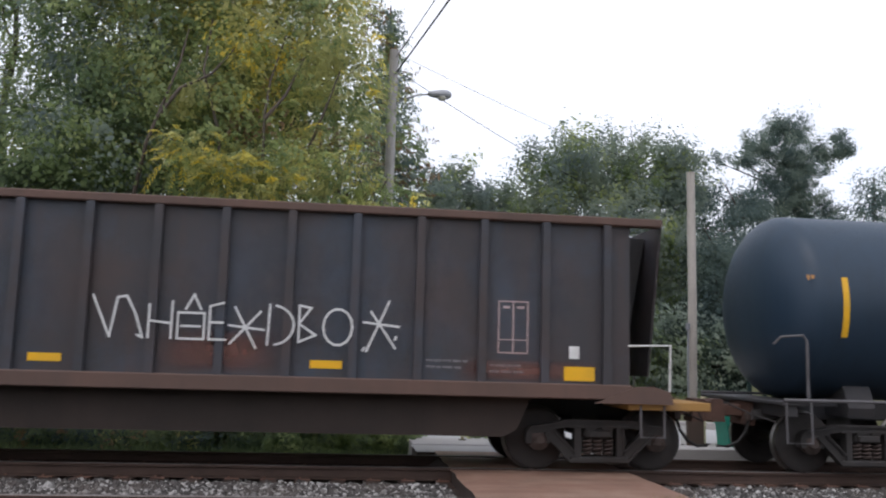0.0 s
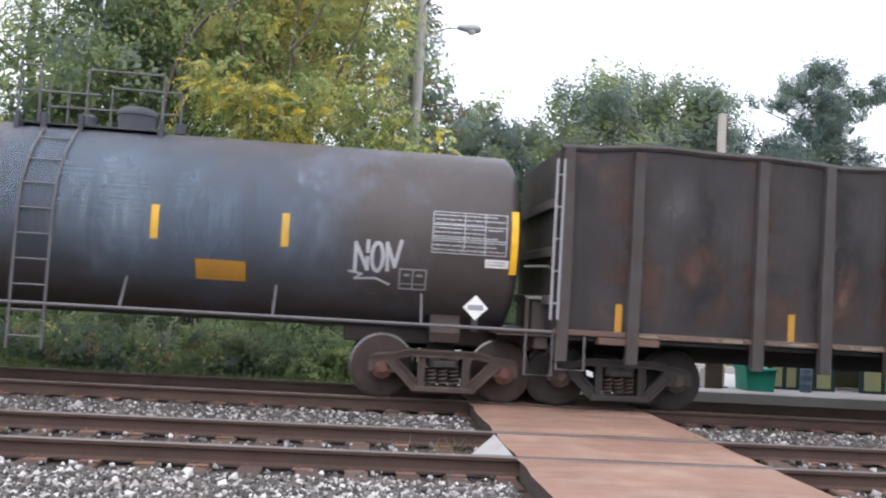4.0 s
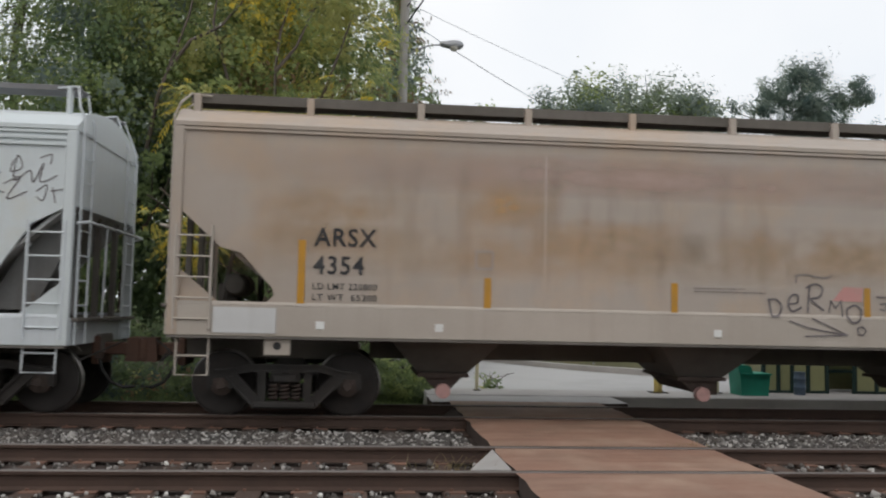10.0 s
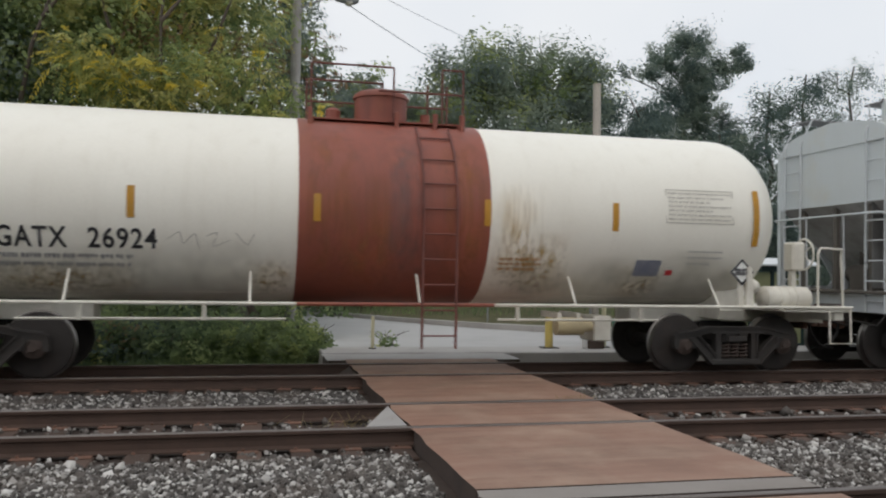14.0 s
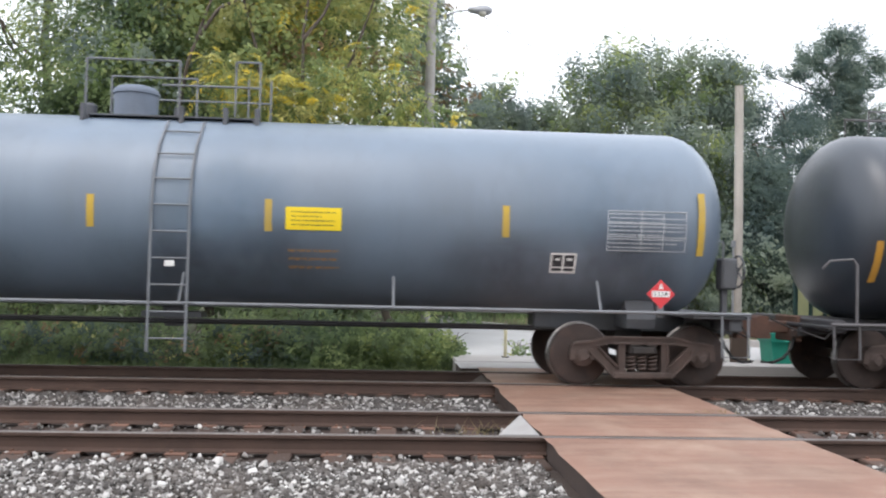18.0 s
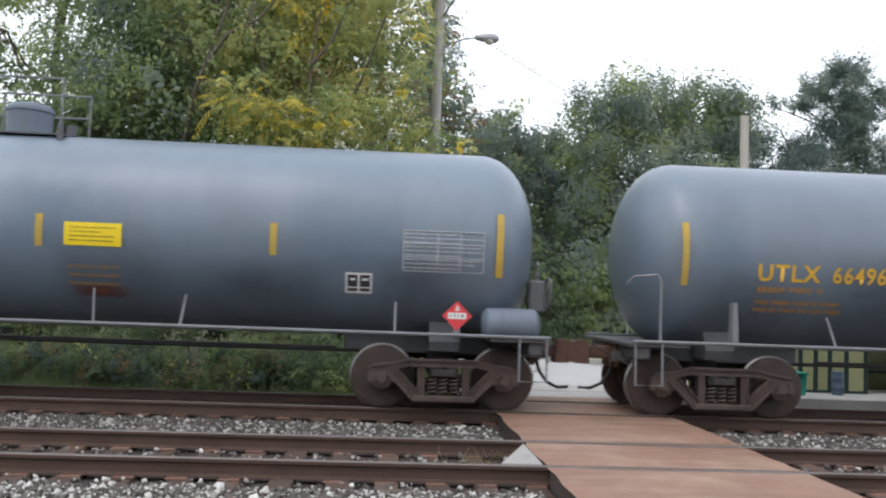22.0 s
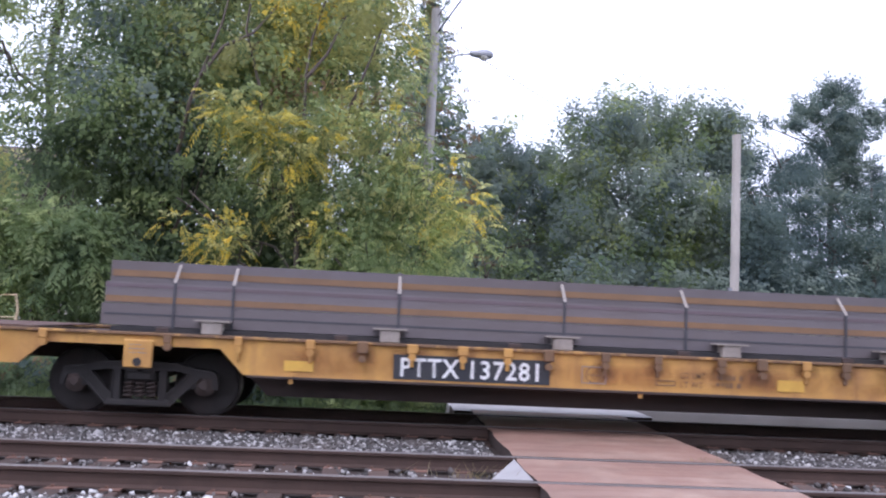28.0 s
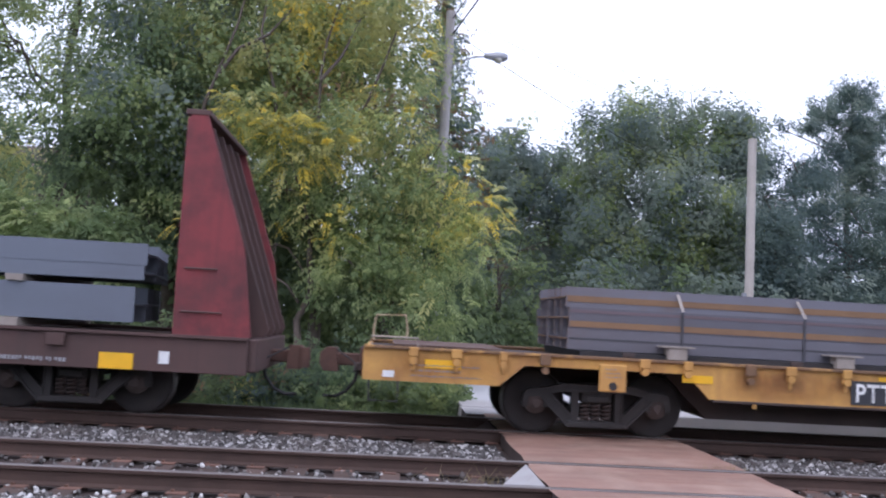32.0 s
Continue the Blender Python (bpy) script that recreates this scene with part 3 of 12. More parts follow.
# low kerbed platform and the bleached lot behind the tracks
g = Geo()
g.box(1.35, 42, 15.95, 17.2, -0.42, 0.0, 0.02)
solid("platform_kerb", g, CONCRETE, "low weathered concrete platform edge along the track", "platform", "structure")
EDGE = [(2.0, 30.5), (2.6, 28.2), (3.8, 25.8), (5.25, 23.6), (6.3, 22.3), (7.4, 21.3), (9.5, 20.5), (13, 20.1), (22, 19.9), (44, 19.8)]
g = Geo()
ring_xy = [(1.45, 17.2), (44, 17.2)] + EDGE[::-1] + [(1.6, 30.0)]
n = len(ring_xy)
g.add([(x, y, -0.02 + (y - 17.2) * 0.008) for x, y in ring_xy] + [(x, y, -0.44) for x, y in ring_xy], [tuple(range(n))] + [(i, i + n, (i + 1) % n + n, (i + 1) % n) for i in range(n)])
solid("pavement", g, LOT, "bleached pale paving of a small lot behind the platform", "pavement", "structure")
g = Geo()
for (xa, ya), (xb, yb) in zip(EDGE, EDGE[1:]):
    l = math.hypot(xb - xa, yb - ya)
    ox, oy = -(yb - ya) / l * 0.16, (xb - xa) / l * 0.16
    if oy < 0:
        ox, oy = -ox, -oy
    g.add([(xa, ya, -0.4), (xb, yb, -0.4), (xb + ox, yb + oy, -0.4), (xa + ox, ya + oy, -0.4), (xa, ya, 0.17), (xb, yb, 0.17), (xb + ox, yb + oy, 0.18), (xa + ox, ya + oy, 0.18)],
          [(4, 5, 6, 7), (0, 1, 5, 4), (2, 3, 7, 6), (1, 2, 6, 5), (3, 0, 4, 7)])
solid("kerb", g, CONCRETE, "low pale concrete kerb round the lot", "kerb", "structure")
LAWN = surface("patchy_dry_lawn", (0.085, 0.082, 0.036), (0.06, 0.06, 0.027), 0.7, 0.6, 0, 0.35, 22, 0.95, second=(0.14, 0.115, 0.055), bump=0.5)
g = Geo()
back = [(x + 0.16, y + 0.14) for x, y in EDGE]
n = len(back)
g.add([(x, y, 0.15) for x, y in back] + [(x + (x - 12) * 0.12 + (1 if x > 3 else 0), 33.0, 0.55) for x, y in back], [(i, i + 1, n + i + 1, n + i) for i in range(n - 1)])
solid("lawn", g, LAWN, "patchy dry lawn with leaf litter behind the lot", "lawn", "structure")

# ---- trees, shrubs and weeds ----
LEAF_GREEN = leaf_mat("green_leaves", (0.215, 0.285, 0.135), (0.28, 0.36, 0.175), 0.5)
LEAF_LIGHT = leaf_mat("light_green_leaves", (0.36, 0.43, 0.20), (0.46, 0.53, 0.26), 0.52)
LEAF_OLIVE = leaf_mat("olive_leaves", (0.56, 0.55, 0.235), (0.68, 0.66, 0.30), 0.6)
LEAF_YELLOW = leaf_mat("yellow_autumn_leaves", (0.80, 0.64, 0.12), (0.93, 0.77, 0.19), 0.56)
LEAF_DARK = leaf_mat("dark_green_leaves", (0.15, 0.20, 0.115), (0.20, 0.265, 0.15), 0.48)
# pale blue-green: haze over the distant trees is put into this leaf colour
LEAF_HAZE = leaf_mat("hazed_blue_green_leaves", (0.28, 0.34, 0.30), (0.36, 0.43, 0.38), 0.55)
NEEDLE = leaf_mat("dark_pine_needles", (0.145, 0.20, 0.185), (0.20, 0.265, 0.24), 0.45)
BARK = surface("grey_brown_bark", (0.13, 0.105, 0.088), (0.06, 0.05, 0.043), 0.6, 2.5, 0.4, 0.3, 25, 0.9, bump=0.6)
LEAF_DEEP = leaf_mat("deep_evergreen_needles", (0.095, 0.135, 0.12), (0.14, 0.19, 0.165), 0.42)
LEAF_RUSSET = leaf_mat("russet_dry_leaves", (0.26, 0.185, 0.12), (0.36, 0.26, 0.16), 0.45)
SHADES = [LEAF_GREEN, LEAF_LIGHT, LEAF_OLIVE, LEAF_YELLOW, LEAF_DARK, LEAF_HAZE, NEEDLE, LEAF_DEEP, LEAF_RUSSET]


def leaf_cloud(rng, clumps, per, spread, size, shade, droop=0.35, aspect=2.2, flat=0.75, out=None, rise=0.5, long=1.5):
    """Leaf blades in sprays round clump centres. A spray is drawn out along its twig; its leaves share a lean. clumps: (n, 3); shade: material of each clump."""
    n = len(clumps)
    out = np.tile((0, -0.5, 0.5), (n, 1)) if out is None else out
    ax = out * 0.9 + np.array([0, 0, rise]) + rng.normal(size=(n, 3)) * 0.35
    ax /= np.linalg.norm(ax, axis=1, keepdims=True)
    lean = out * 0.6 + rng.normal(size=(n, 3)) * 0.25 + np.array([0, -0.7, 0.6])
    scale = np.repeat(rng.lognormal(0, 0.3, n), per)[:, None]
    o = np.clip(rng.normal(size=(n * per, 3)), -1.4, 1.4) * np.array([1, 1, flat])
    axr = np.repeat(ax, per, axis=0)
    along = (o * axr).sum(1, keepdims=True)
    o = (o - axr * along) * 0.8 + axr * along * long
    p = np.repeat(clumps, per, axis=0) + o * scale * spread
    m = len(p)
    nrm = np.repeat(lean, per, axis=0) + o * 0.22 + rng.normal(size=(m, 3)) * 0.24
    nrm /= np.linalg.norm(nrm, axis=1, keepdims=True)
    d = rng.normal(size=(m, 3)) + axr * 0.8
    d[:, 2] -= droop * 2.5
    d -= nrm * (d * nrm).sum(1, keepdims=True)
    d /= np.linalg.norm(d, axis=1, keepdims=True) + 1e-9
    s = np.cross(d, nrm)
    ln = (size * rng.lognormal(0, 0.28, m))[:, None]
    w = ln / aspect
    a = p - d * ln * 0.5
    b = p + d * ln * 0.5
    v = np.stack([a, p + s * w * 0.5 - d * ln * 0.08, b, p - s * w * 0.5 - d * ln * 0.08], 1).reshape(-1, 3)
    q = np.arange(m * 4).reshape(m, 4)
    return v, q, np.repeat(shade, per)


def lobe_clumps(rng, lobes, n, shell=0.55, bough=11):
    """Clump centres in ellipsoids (x, y, z, rx, ry, rz, weight per shade), gathered in boughs near their skins; few lie on the far side."""
    vol = np.array([(l[3] * l[4] * l[5]) ** 0.7 for l in lobes])
    idx = rng.choice(len(lobes), n, p=vol / vol.sum())
    d = rng.normal(size=(n, 3))
    heads = rng.normal(size=(len(lobes), bough, 3))
    heads[:, :, 1] = np.where(rng.random((len(lobes), bough)) < 0.65, -np.abs(heads[:, :, 1]), heads[:, :, 1])
    heads /= np.linalg.norm(heads, axis=2, keepdims=True)
    k = rng.integers(0, bough, n)
    h = heads[idx, k]
    d = np.where(rng.random((n, 1)) < 0.66, h + d * 0.27, d)
    d /= np.linalg.norm(d, axis=1, keepdims=True)
    r = shell + (1 - shell) * rng.random(n) ** 0.6
    r = np.where(rng.random(n) < 0.3, rng.random(n) ** 0.5, r) * rng.normal(1.0, 0.09, n)
    reach = rng.uniform(0.86, 1.16, (len(lobes), bough))
    r = r * reach[idx, k]
    L = np.array([l[:6] for l in lobes])[idx]
    p = L[:, :3] + d * L[:, 3:6] * r[:, None]
    shade = np.array([rng.choice(len(lobes[i][6]), p=lobes[i][6]) for i in idx])
    return p, shade, d


def limbs(geo, rng, base, top, r, n, reach, lift=0.5):
    """A leaning tapered trunk with crooked limbs."""
    base, top = np.array(base, float), np.array(top, float)
    k = 9
    pts = [base + (top - base) * i / (k - 1) + (rng.normal(size=3) * 0.14 if 0 < i < k - 1 else 0) for i in range(k)]
    geo.tube(pts, r, 9, r * 0.25)
    for _ in range(n):
        f = rng.uniform(0.22, 0.92)
        p = base + (top - base) * f
        a = rng.uniform(0, 2 * math.pi)
        ln = reach * rng.uniform(0.5, 1.1) * (1.15 - f * 0.6)
        d = np.array([math.cos(a), math.sin(a) * 0.8, lift + rng.uniform(0, 0.7)])
        q = [p + d * ln * j / 4 + rng.normal(size=3) * 0.1 * j for j in range(5)]
        geo.tube(q, r * (0.42 - 0.25 * f), 6, 0.02)
        for _ in range(2):
            e = d + rng.normal(size=3) * 0.7
            s = q[rng.integers(2, 4)]
            geo.tube([s, s + e * ln * 0.22, s + e * ln * 0.45 + rng.normal(size=3) * 0.1], r * 0.12, 5, 0.012)


def mixw(**kw):
    names = ["green", "light", "olive", "yellow", "dark", "blue", "needle", "deep", "russet"]
    w = np.array([kw.get(k, 0.0) for k in names], float)
    return w / w.sum()


def fronds(rng, lobes, n, length, mixes):
    """Drooping compound leaves on the skins of the lobes: a bent midrib with nine pairs of leaflets."""
    vol = np.array([(l[3] * l[5]) for l in lobes])
    idx = rng.choice(len(lobes), n, p=vol / vol.sum())
    L = np.array([l[:6] for l in lobes])[idx]
    d = rng.normal(size=(n, 3))
    d[:, 1] = -np.abs(d[:, 1])
    d /= np.linalg.norm(d, axis=1, keepdims=True)
    p = L[:, :3] + d * L[:, 3:6] * rng.uniform(0.7, 1.12, (n, 1))
    field = np.sin(p[:, 0] * 2.3 + 1.0) + np.sin(p[:, 2] * 2.9 + p[:, 0]) + rng.normal(0, 0.5, n)
    shade = np.where(field > 0.45, rng.choice(len(SHADES), n, p=mixes[0]), rng.choice(len(SHADES), n, p=mixes[1]))
    d = d * 0.8 + rng.normal(size=(n, 3)) * 0.45 + np.array([0, -0.15, 0.25])
    d /= np.linalg.norm(d, axis=1, keepdims=True)
    s = np.cross(d, (0, 0, 1.0)) + rng.normal(size=(n, 3)) * 0.2
    s /= np.linalg.norm(s, axis=1, keepdims=True)
    ln = (length * rng.lognormal(0, 0.25, n))[:, None]
    down = np.array([0, 0, -1.0])
    vs, ms = [], []
    for k in range(9):
        f = (k + 0.6) / 9
        c = p + d * ln * f + down * ln * 0.6 * f * f
        tg = d + down * 1.2 * f
        tg /= np.linalg.norm(tg, axis=1, keepdims=True)
        for sg in (-1, 1):
            e = s * sg * 0.8 + tg * 0.5 + down * 0.35 + rng.normal(size=(n, 3)) * 0.12
            e /= np.linalg.norm(e, axis=1, keepdims=True)
            ll = ln * 0.32 * (1 - 0.5 * abs(f - 0.45))
            w = ll * 0.17
            vs.append(np.stack([c, c + e * ll * 0.42 + tg * w, c + e * ll, c + e * ll * 0.42 - tg * w], 1).reshape(-1, 3))
            ms.append(shade)
    v = np.concatenate(vs)
    return v, np.arange(len(v)).reshape(-1, 4), np.concatenate(ms)


def tree(label, seed, base, top, r, lobes, n, per, spread, size, droop=0.35, limb=9, reach=2.5, shell=0.55, aspect=2.2, name="tree", category="tree", lift=0.5, frond=(), rise=0.5, long=1.5):
    rng = np.random.default_rng(seed)
    t = thing(name, label, category, "trees behind the tracks")
    g = Geo()
    limbs(g, rng, base, top, r, limb, reach, lift)
    part("trunk", g, BARK, t, smooth=60)
    p, sh, d = lobe_clumps(rng, lobes, int(n * 1.25), shell)
    v, q, m = leaf_cloud(rng, p, int(per * 1.4), spread * 0.86, size * 0.6, sh, droop, aspect, out=d, rise=rise, long=long)
    for on, count, length, mixes in frond:
        v2, q2, m2 = fronds(rng, on or lobes, count, length, mixes)
        v, q, m = np.concatenate([v, v2]), np.concatenate([q, q2 + len(v)]), np.concatenate([m, m2])
    part("crown", arrays_mesh("crown", v, q, SHADES, m), None, t)
    return t


GRN = mixw(green=5, light=4, dark=1)
# pale mix that puts haze into the colour of the tall crowns
HAZ = mixw(light=5, olive=6, green=1)
OLV = mixw(olive=7.5, light=3, yellow=1.8, green=0.4)
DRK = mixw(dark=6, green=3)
MID = mixw(light=4, green=6, olive=1)
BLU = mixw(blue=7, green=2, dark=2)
TAN = mixw(russet=3, olive=3, green=3)

# the dense mixed wood to the west: dark understorey, green and yellowing crowns
tree("tall dark green tree with dense hanging foliage", 11, (-6.2, 22.5, -0.3), (-5.6, 22.8, 13.5), 0.2,
     [(-6.6, 22, 9.6, 2.3, 1.8, 2.4, mixw(light=5, green=3, blue=3)), (-4.8, 22, 11.6, 2.4, 1.8, 2.2, HAZ), (-7.2, 21.6, 6.6, 2.1, 1.6, 1.8, mixw(green=4, blue=3, light=4)), (-5.2, 21.8, 6.0, 2.0, 1.6, 2.0, mixw(green=6, light=2, dark=2)), (-4.2, 21.6, 8.6, 1.8, 1.5, 1.8, HAZ),
      (-7.4, 22.2, 12.6, 2.4, 1.8, 2.0, GRN), (-5.2, 22.2, 14.2, 2.6, 1.8, 1.6, HAZ)], 760, 58, 0.36, 0.19, aspect=1.7, frond=[(None, 420, 0.5, (mixw(light=3, green=5), mixw(green=6, dark=3)))])
OLIVE = tree("olive and yellow-green locust tree with fine leaves", 12, (-2.2, 22.0, -0.3), (-1.4, 22.6, 13.4), 0.19,
     [(-2.2, 21.6, 10.0, 2.1, 1.6, 2.4, OLV), (-3.4, 21.8, 12.2, 2.0, 1.6, 2.0, OLV), (-0.8, 21.8, 8.4, 1.6, 1.4, 1.9, mixw(olive=3, light=5, green=3)), (-2.0, 22, 12.9, 1.7, 1.6, 1.8, OLV), (-2.6, 21.8, 7.6, 1.9, 1.4, 1.5, mixw(green=5, light=3, russet=1.5, olive=2)), (-0.9, 22, 10.6, 1.0, 1.3, 1.6, OLV),
      (-1.0, 21.4, 7.0, 0.9, 0.7, 0.5, TAN)], 420, 46, 0.36, 0.19, aspect=1.7, frond=[([(-1.2, 20.8, 9.6, 1.6, 0.8, 1.8), (-0.4, 20.8, 7.6, 1.0, 0.8, 0.9), (-2.8, 20.8, 8.6, 0.9, 0.7, 0.9)], 230, 0.42, (mixw(yellow=4, olive=4), mixw(olive=4, light=4))), (None, 260, 0.4, (mixw(olive=4, light=3), mixw(light=5, green=3)))])
olive_limbs = (((-5.3, 20.9, 5.4), (-4.97, 20.4, 6.6), (-4.68, 20.3, 7.4), (-4.3, 20.3, 8.6), (-4.2, 20.6, 9.6)), ((-2.2, 20.9, 5.6), (-2.19, 20.4, 6.4), (-2.2, 20.3, 7.4), (-2.1, 20.3, 8.3), (-1.8, 20.6, 9.6)), ((-1.3, 20.9, 6.2), (-0.98, 20.4, 6.95), (-0.65, 20.35, 7.9), (-0.4, 20.6, 8.8)),
               ((-4.75, 20.3, 7.2), (-4.2, 20.1, 7.9), (-3.5, 20.1, 8.3), (-2.9, 20.3, 9.2)), ((-2.2, 20.3, 7.3), (-1.7, 20.15, 7.9), (-1.3, 20.2, 8.9)), ((-3.2, 20.9, 5.8), (-3.3, 20.3, 7.0), (-3.7, 20.2, 8.4), (-3.6, 20.4, 9.8)))
for pts in olive_limbs:
    part("limb", Geo().tube(pts, 0.055, 7, 0.02), BARK, OLIVE, smooth=60)
MIX = mixw(olive=5, light=5, yellow=0.8, green=1.5)
YLW = (mixw(yellow=6, olive=3), mixw(yellow=3, olive=4, light=2))
LGR = (mixw(light=4, olive=5, yellow=1.2), mixw(green=3, light=5))
tree("yellowing ailanthus with drooping golden fronds", 13, (-2.6, 20.6, -0.3), (-2.0, 20.8, 6.2), 0.11,
     [(-3.5, 20.5, 6.2, 0.9, 0.8, 0.7, MIX), (-2.5, 20.5, 5.3, 1.3, 0.9, 0.8, MIX), (-1.9, 20.6, 4.3, 1.1, 0.7, 0.7, mixw(green=5, dark=3, light=2)), (-1.5, 20.4, 5.9, 1.0, 0.8, 0.8, MIX), (-3.9, 20.2, 3.2, 0.5, 0.4, 0.5, MIX),
      (-0.9, 20.4, 3.2, 1.0, 0.7, 1.0, MID), (-3.0, 20.9, 4.4, 1.1, 0.6, 0.7, mixw(green=5, dark=4))], 270, 44, 0.24, 0.15, 0.8, 8, 1.8, aspect=2.2,
     frond=[([(-3.75, 19.9, 6.3, 0.75, 0.4, 0.55), (-2.3, 19.8, 5.5, 1.1, 0.4, 0.55), (-2.9, 19.8, 5.9, 0.7, 0.4, 0.4)], 150, 0.42, YLW), ([(-4.95, 19.8, 3.45, 0.35, 0.35, 0.3), (-3.85, 19.8, 3.1, 0.6, 0.4, 0.65), (-1.45, 19.8, 3.7, 0.4, 0.35, 0.4)], 75, 0.42, (mixw(yellow=9, olive=1), mixw(yellow=7, olive=2))), (None, 260, 0.44, LGR)])
tree("yellow-green drooping tree beside the utility pole", 14, (0.0, 20.8, -0.3), (0.2, 21.0, 6.2), 0.11,
     [(-0.2, 20.6, 5.9, 1.0, 0.9, 1.0, MIX), (0.6, 20.6, 4.8, 0.9, 0.8, 0.9, MID), (1.4, 20.5, 4.0, 0.6, 0.6, 0.7, MIX), (-0.6, 20.6, 4.4, 1.2, 0.9, 1.2, MID), (0.5, 20.4, 2.9, 1.1, 0.8, 0.9, MID), (-0.9, 20.2, 2.4, 1.2, 0.9, 1.0, GRN), (0.9, 19.3, 1.6, 0.9, 0.5, 0.8, mixw(light=5, green=4))],
     330, 46, 0.24, 0.145, 0.9, 8, 1.7, aspect=2.2, frond=[([(2.0, 20.2, 4.4, 0.65, 0.4, 0.4), (1.5, 20.1, 5.2, 0.4, 0.4, 0.3)], 70, 0.42, (mixw(yellow=6, olive=3), mixw(olive=4, light=3, yellow=2))), ([(1.9, 20.2, 3.4, 0.75, 0.4, 0.6)], 60, 0.46, (mixw(light=4, olive=4), mixw(light=5, olive=2))), (None, 330, 0.44, LGR)])
tree("sparse dark tree with sky showing through its leaves", 15, (-10.2, 24.0, -0.3), (-9.8, 24.2, 13.0), 0.18,
     [(-10.6, 23.6, 11.4, 2.4, 1.8, 2.2, GRN), (-9.0, 23.6, 8.0, 1.8, 1.5, 1.5, GRN), (-11.8, 23.6, 7.2, 2.0, 1.6, 1.2, DRK), (-9.4, 23.8, 13.4, 2.0, 1.6, 1.6, GRN), (-12.2, 24, 9.8, 1.8, 1.5, 1.8, GRN)], 420, 40, 0.28, 0.2, limb=16, reach=3.2)
tree("bright green sumac-like shrub tree with long leaves", 16, (-8.4, 20.4, -0.3), (-8.2, 20.6, 4.4), 0.09,
     [(-8.6, 20.2, 3.3, 1.6, 0.9, 0.9, mixw(green=6, light=1.5, dark=1)), (-7.0, 20.2, 2.7, 1.3, 0.9, 0.8, mixw(green=6, light=1, dark=2)), (-10.0, 20.2, 3.0, 1.4, 1.0, 1.0, GRN), (-8.3, 20.0, 1.6, 1.8, 0.8, 0.9, GRN), (-8.0, 21.4, 5.2, 1.8, 0.9, 1.0, mixw(green=3, dark=6))], 300, 42, 0.24, 0.18, 0.6, 8, 1.4, frond=[([(-8.2, 19.8, 3.2, 1.6, 0.7, 0.7), (-7.0, 19.7, 2.6, 1.1, 0.7, 0.6)], 240, 0.6, (mixw(light=3, green=5), mixw(green=6, light=1))), (None, 220, 0.5, (mixw(green=5, light=2), mixw(green=6, dark=3)))])
# leaves mixed dark, so the deep shade below the crowns is in their colour
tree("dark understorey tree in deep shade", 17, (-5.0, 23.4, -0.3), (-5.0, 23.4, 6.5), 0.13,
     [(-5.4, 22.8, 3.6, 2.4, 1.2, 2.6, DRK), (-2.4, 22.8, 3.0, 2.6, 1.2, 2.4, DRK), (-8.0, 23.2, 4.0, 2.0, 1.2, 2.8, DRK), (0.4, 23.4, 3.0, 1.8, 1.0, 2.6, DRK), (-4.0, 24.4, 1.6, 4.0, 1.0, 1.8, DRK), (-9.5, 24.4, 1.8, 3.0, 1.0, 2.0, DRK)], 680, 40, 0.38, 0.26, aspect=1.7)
tree("sparse dark tree behind the pole with gaps of sky", 18, (-0.9, 26, -0.3), (-0.6, 26, 14.0), 0.16,
     [(-0.6, 26, 12.6, 1.4, 1.3, 2.4, mixw(light=4, russet=2, olive=4)), (-0.3, 26, 9.6, 1.1, 1.2, 1.6, mixw(light=4, olive=4)), (-1.6, 26, 14.2, 1.6, 1.2, 1.4, mixw(light=4, olive=3, green=2)), (0.5, 26, 13.2, 0.6, 0.8, 1.0, mixw(dark=4, russet=3))], 200, 34, 0.24, 0.17, limb=16, reach=2.0)
# further row behind, closing the gaps
for i, (x, y, h, w) in enumerate(((-15.5, 30, 7.5, 2.6), (-9.0, 30, 12, 2.6), (-6.0, 29, 13, 3.0), (-3.2, 29, 12.5, 2.6))):
    tree("tall green woodland tree standing behind the others", 30 + i, (x, y, 0), (x, y, h), 0.22,
         [(x, y, h * 0.78, w, w * 0.7, h * 0.24, mixw(green=1, light=4, olive=5)), (x - 0.4, y - 0.6, h * 0.45, w * 0.95, w * 0.7, h * 0.26, mixw(green=4, light=2, dark=2)), (x + 0.4, y, h * 0.98, w * 0.7, w * 0.5, h * 0.14, MID)], 300, 40, 0.42, 0.24, limb=6, aspect=1.7)

# tall spruce behind the pole: whorls of drooping boughs that thin out towards the tip
rng = np.random.default_rng(50)
con = thing("conifer", "dark jagged spruce rising behind the utility pole", "tree", "trees behind the tracks")
part("trunk", Geo().tube([(1.3, 33, 0), (1.3, 33, 8), (1.3, 33, 16.0)], 0.22, 8, 0.03), BARK, con, smooth=60)
SX, SY, TOP = 1.3, 33.0, 15.9
cl, ou, sh = [], [], []
z = 1.2
while z < TOP - 0.2:
    reach = (TOP - z) * 0.24 + 0.2
    for a in np.linspace(0, 2 * math.pi, 11, endpoint=False) + rng.uniform(0, 1):
        if math.sin(a) > 0.55:
            continue
        ln = reach * rng.uniform(0.6, 1.2)
        for f in np.arange(0.25, 1.01, 0.28 / max(ln, 0.3)):
            cl.append((SX + math.cos(a) * ln * f, SY + math.sin(a) * ln * f, z - 0.22 * ln * f + 0.2 * ln * f * f + rng.normal() * 0.05))
            ou.append((math.cos(a), math.sin(a), -0.1))
            sh.append(rng.choice((0, 1, 5, 6, 8), p=(0.2, 0.15, 0.4, 0.1, 0.15)))
    z += rng.uniform(0.28, 0.42)
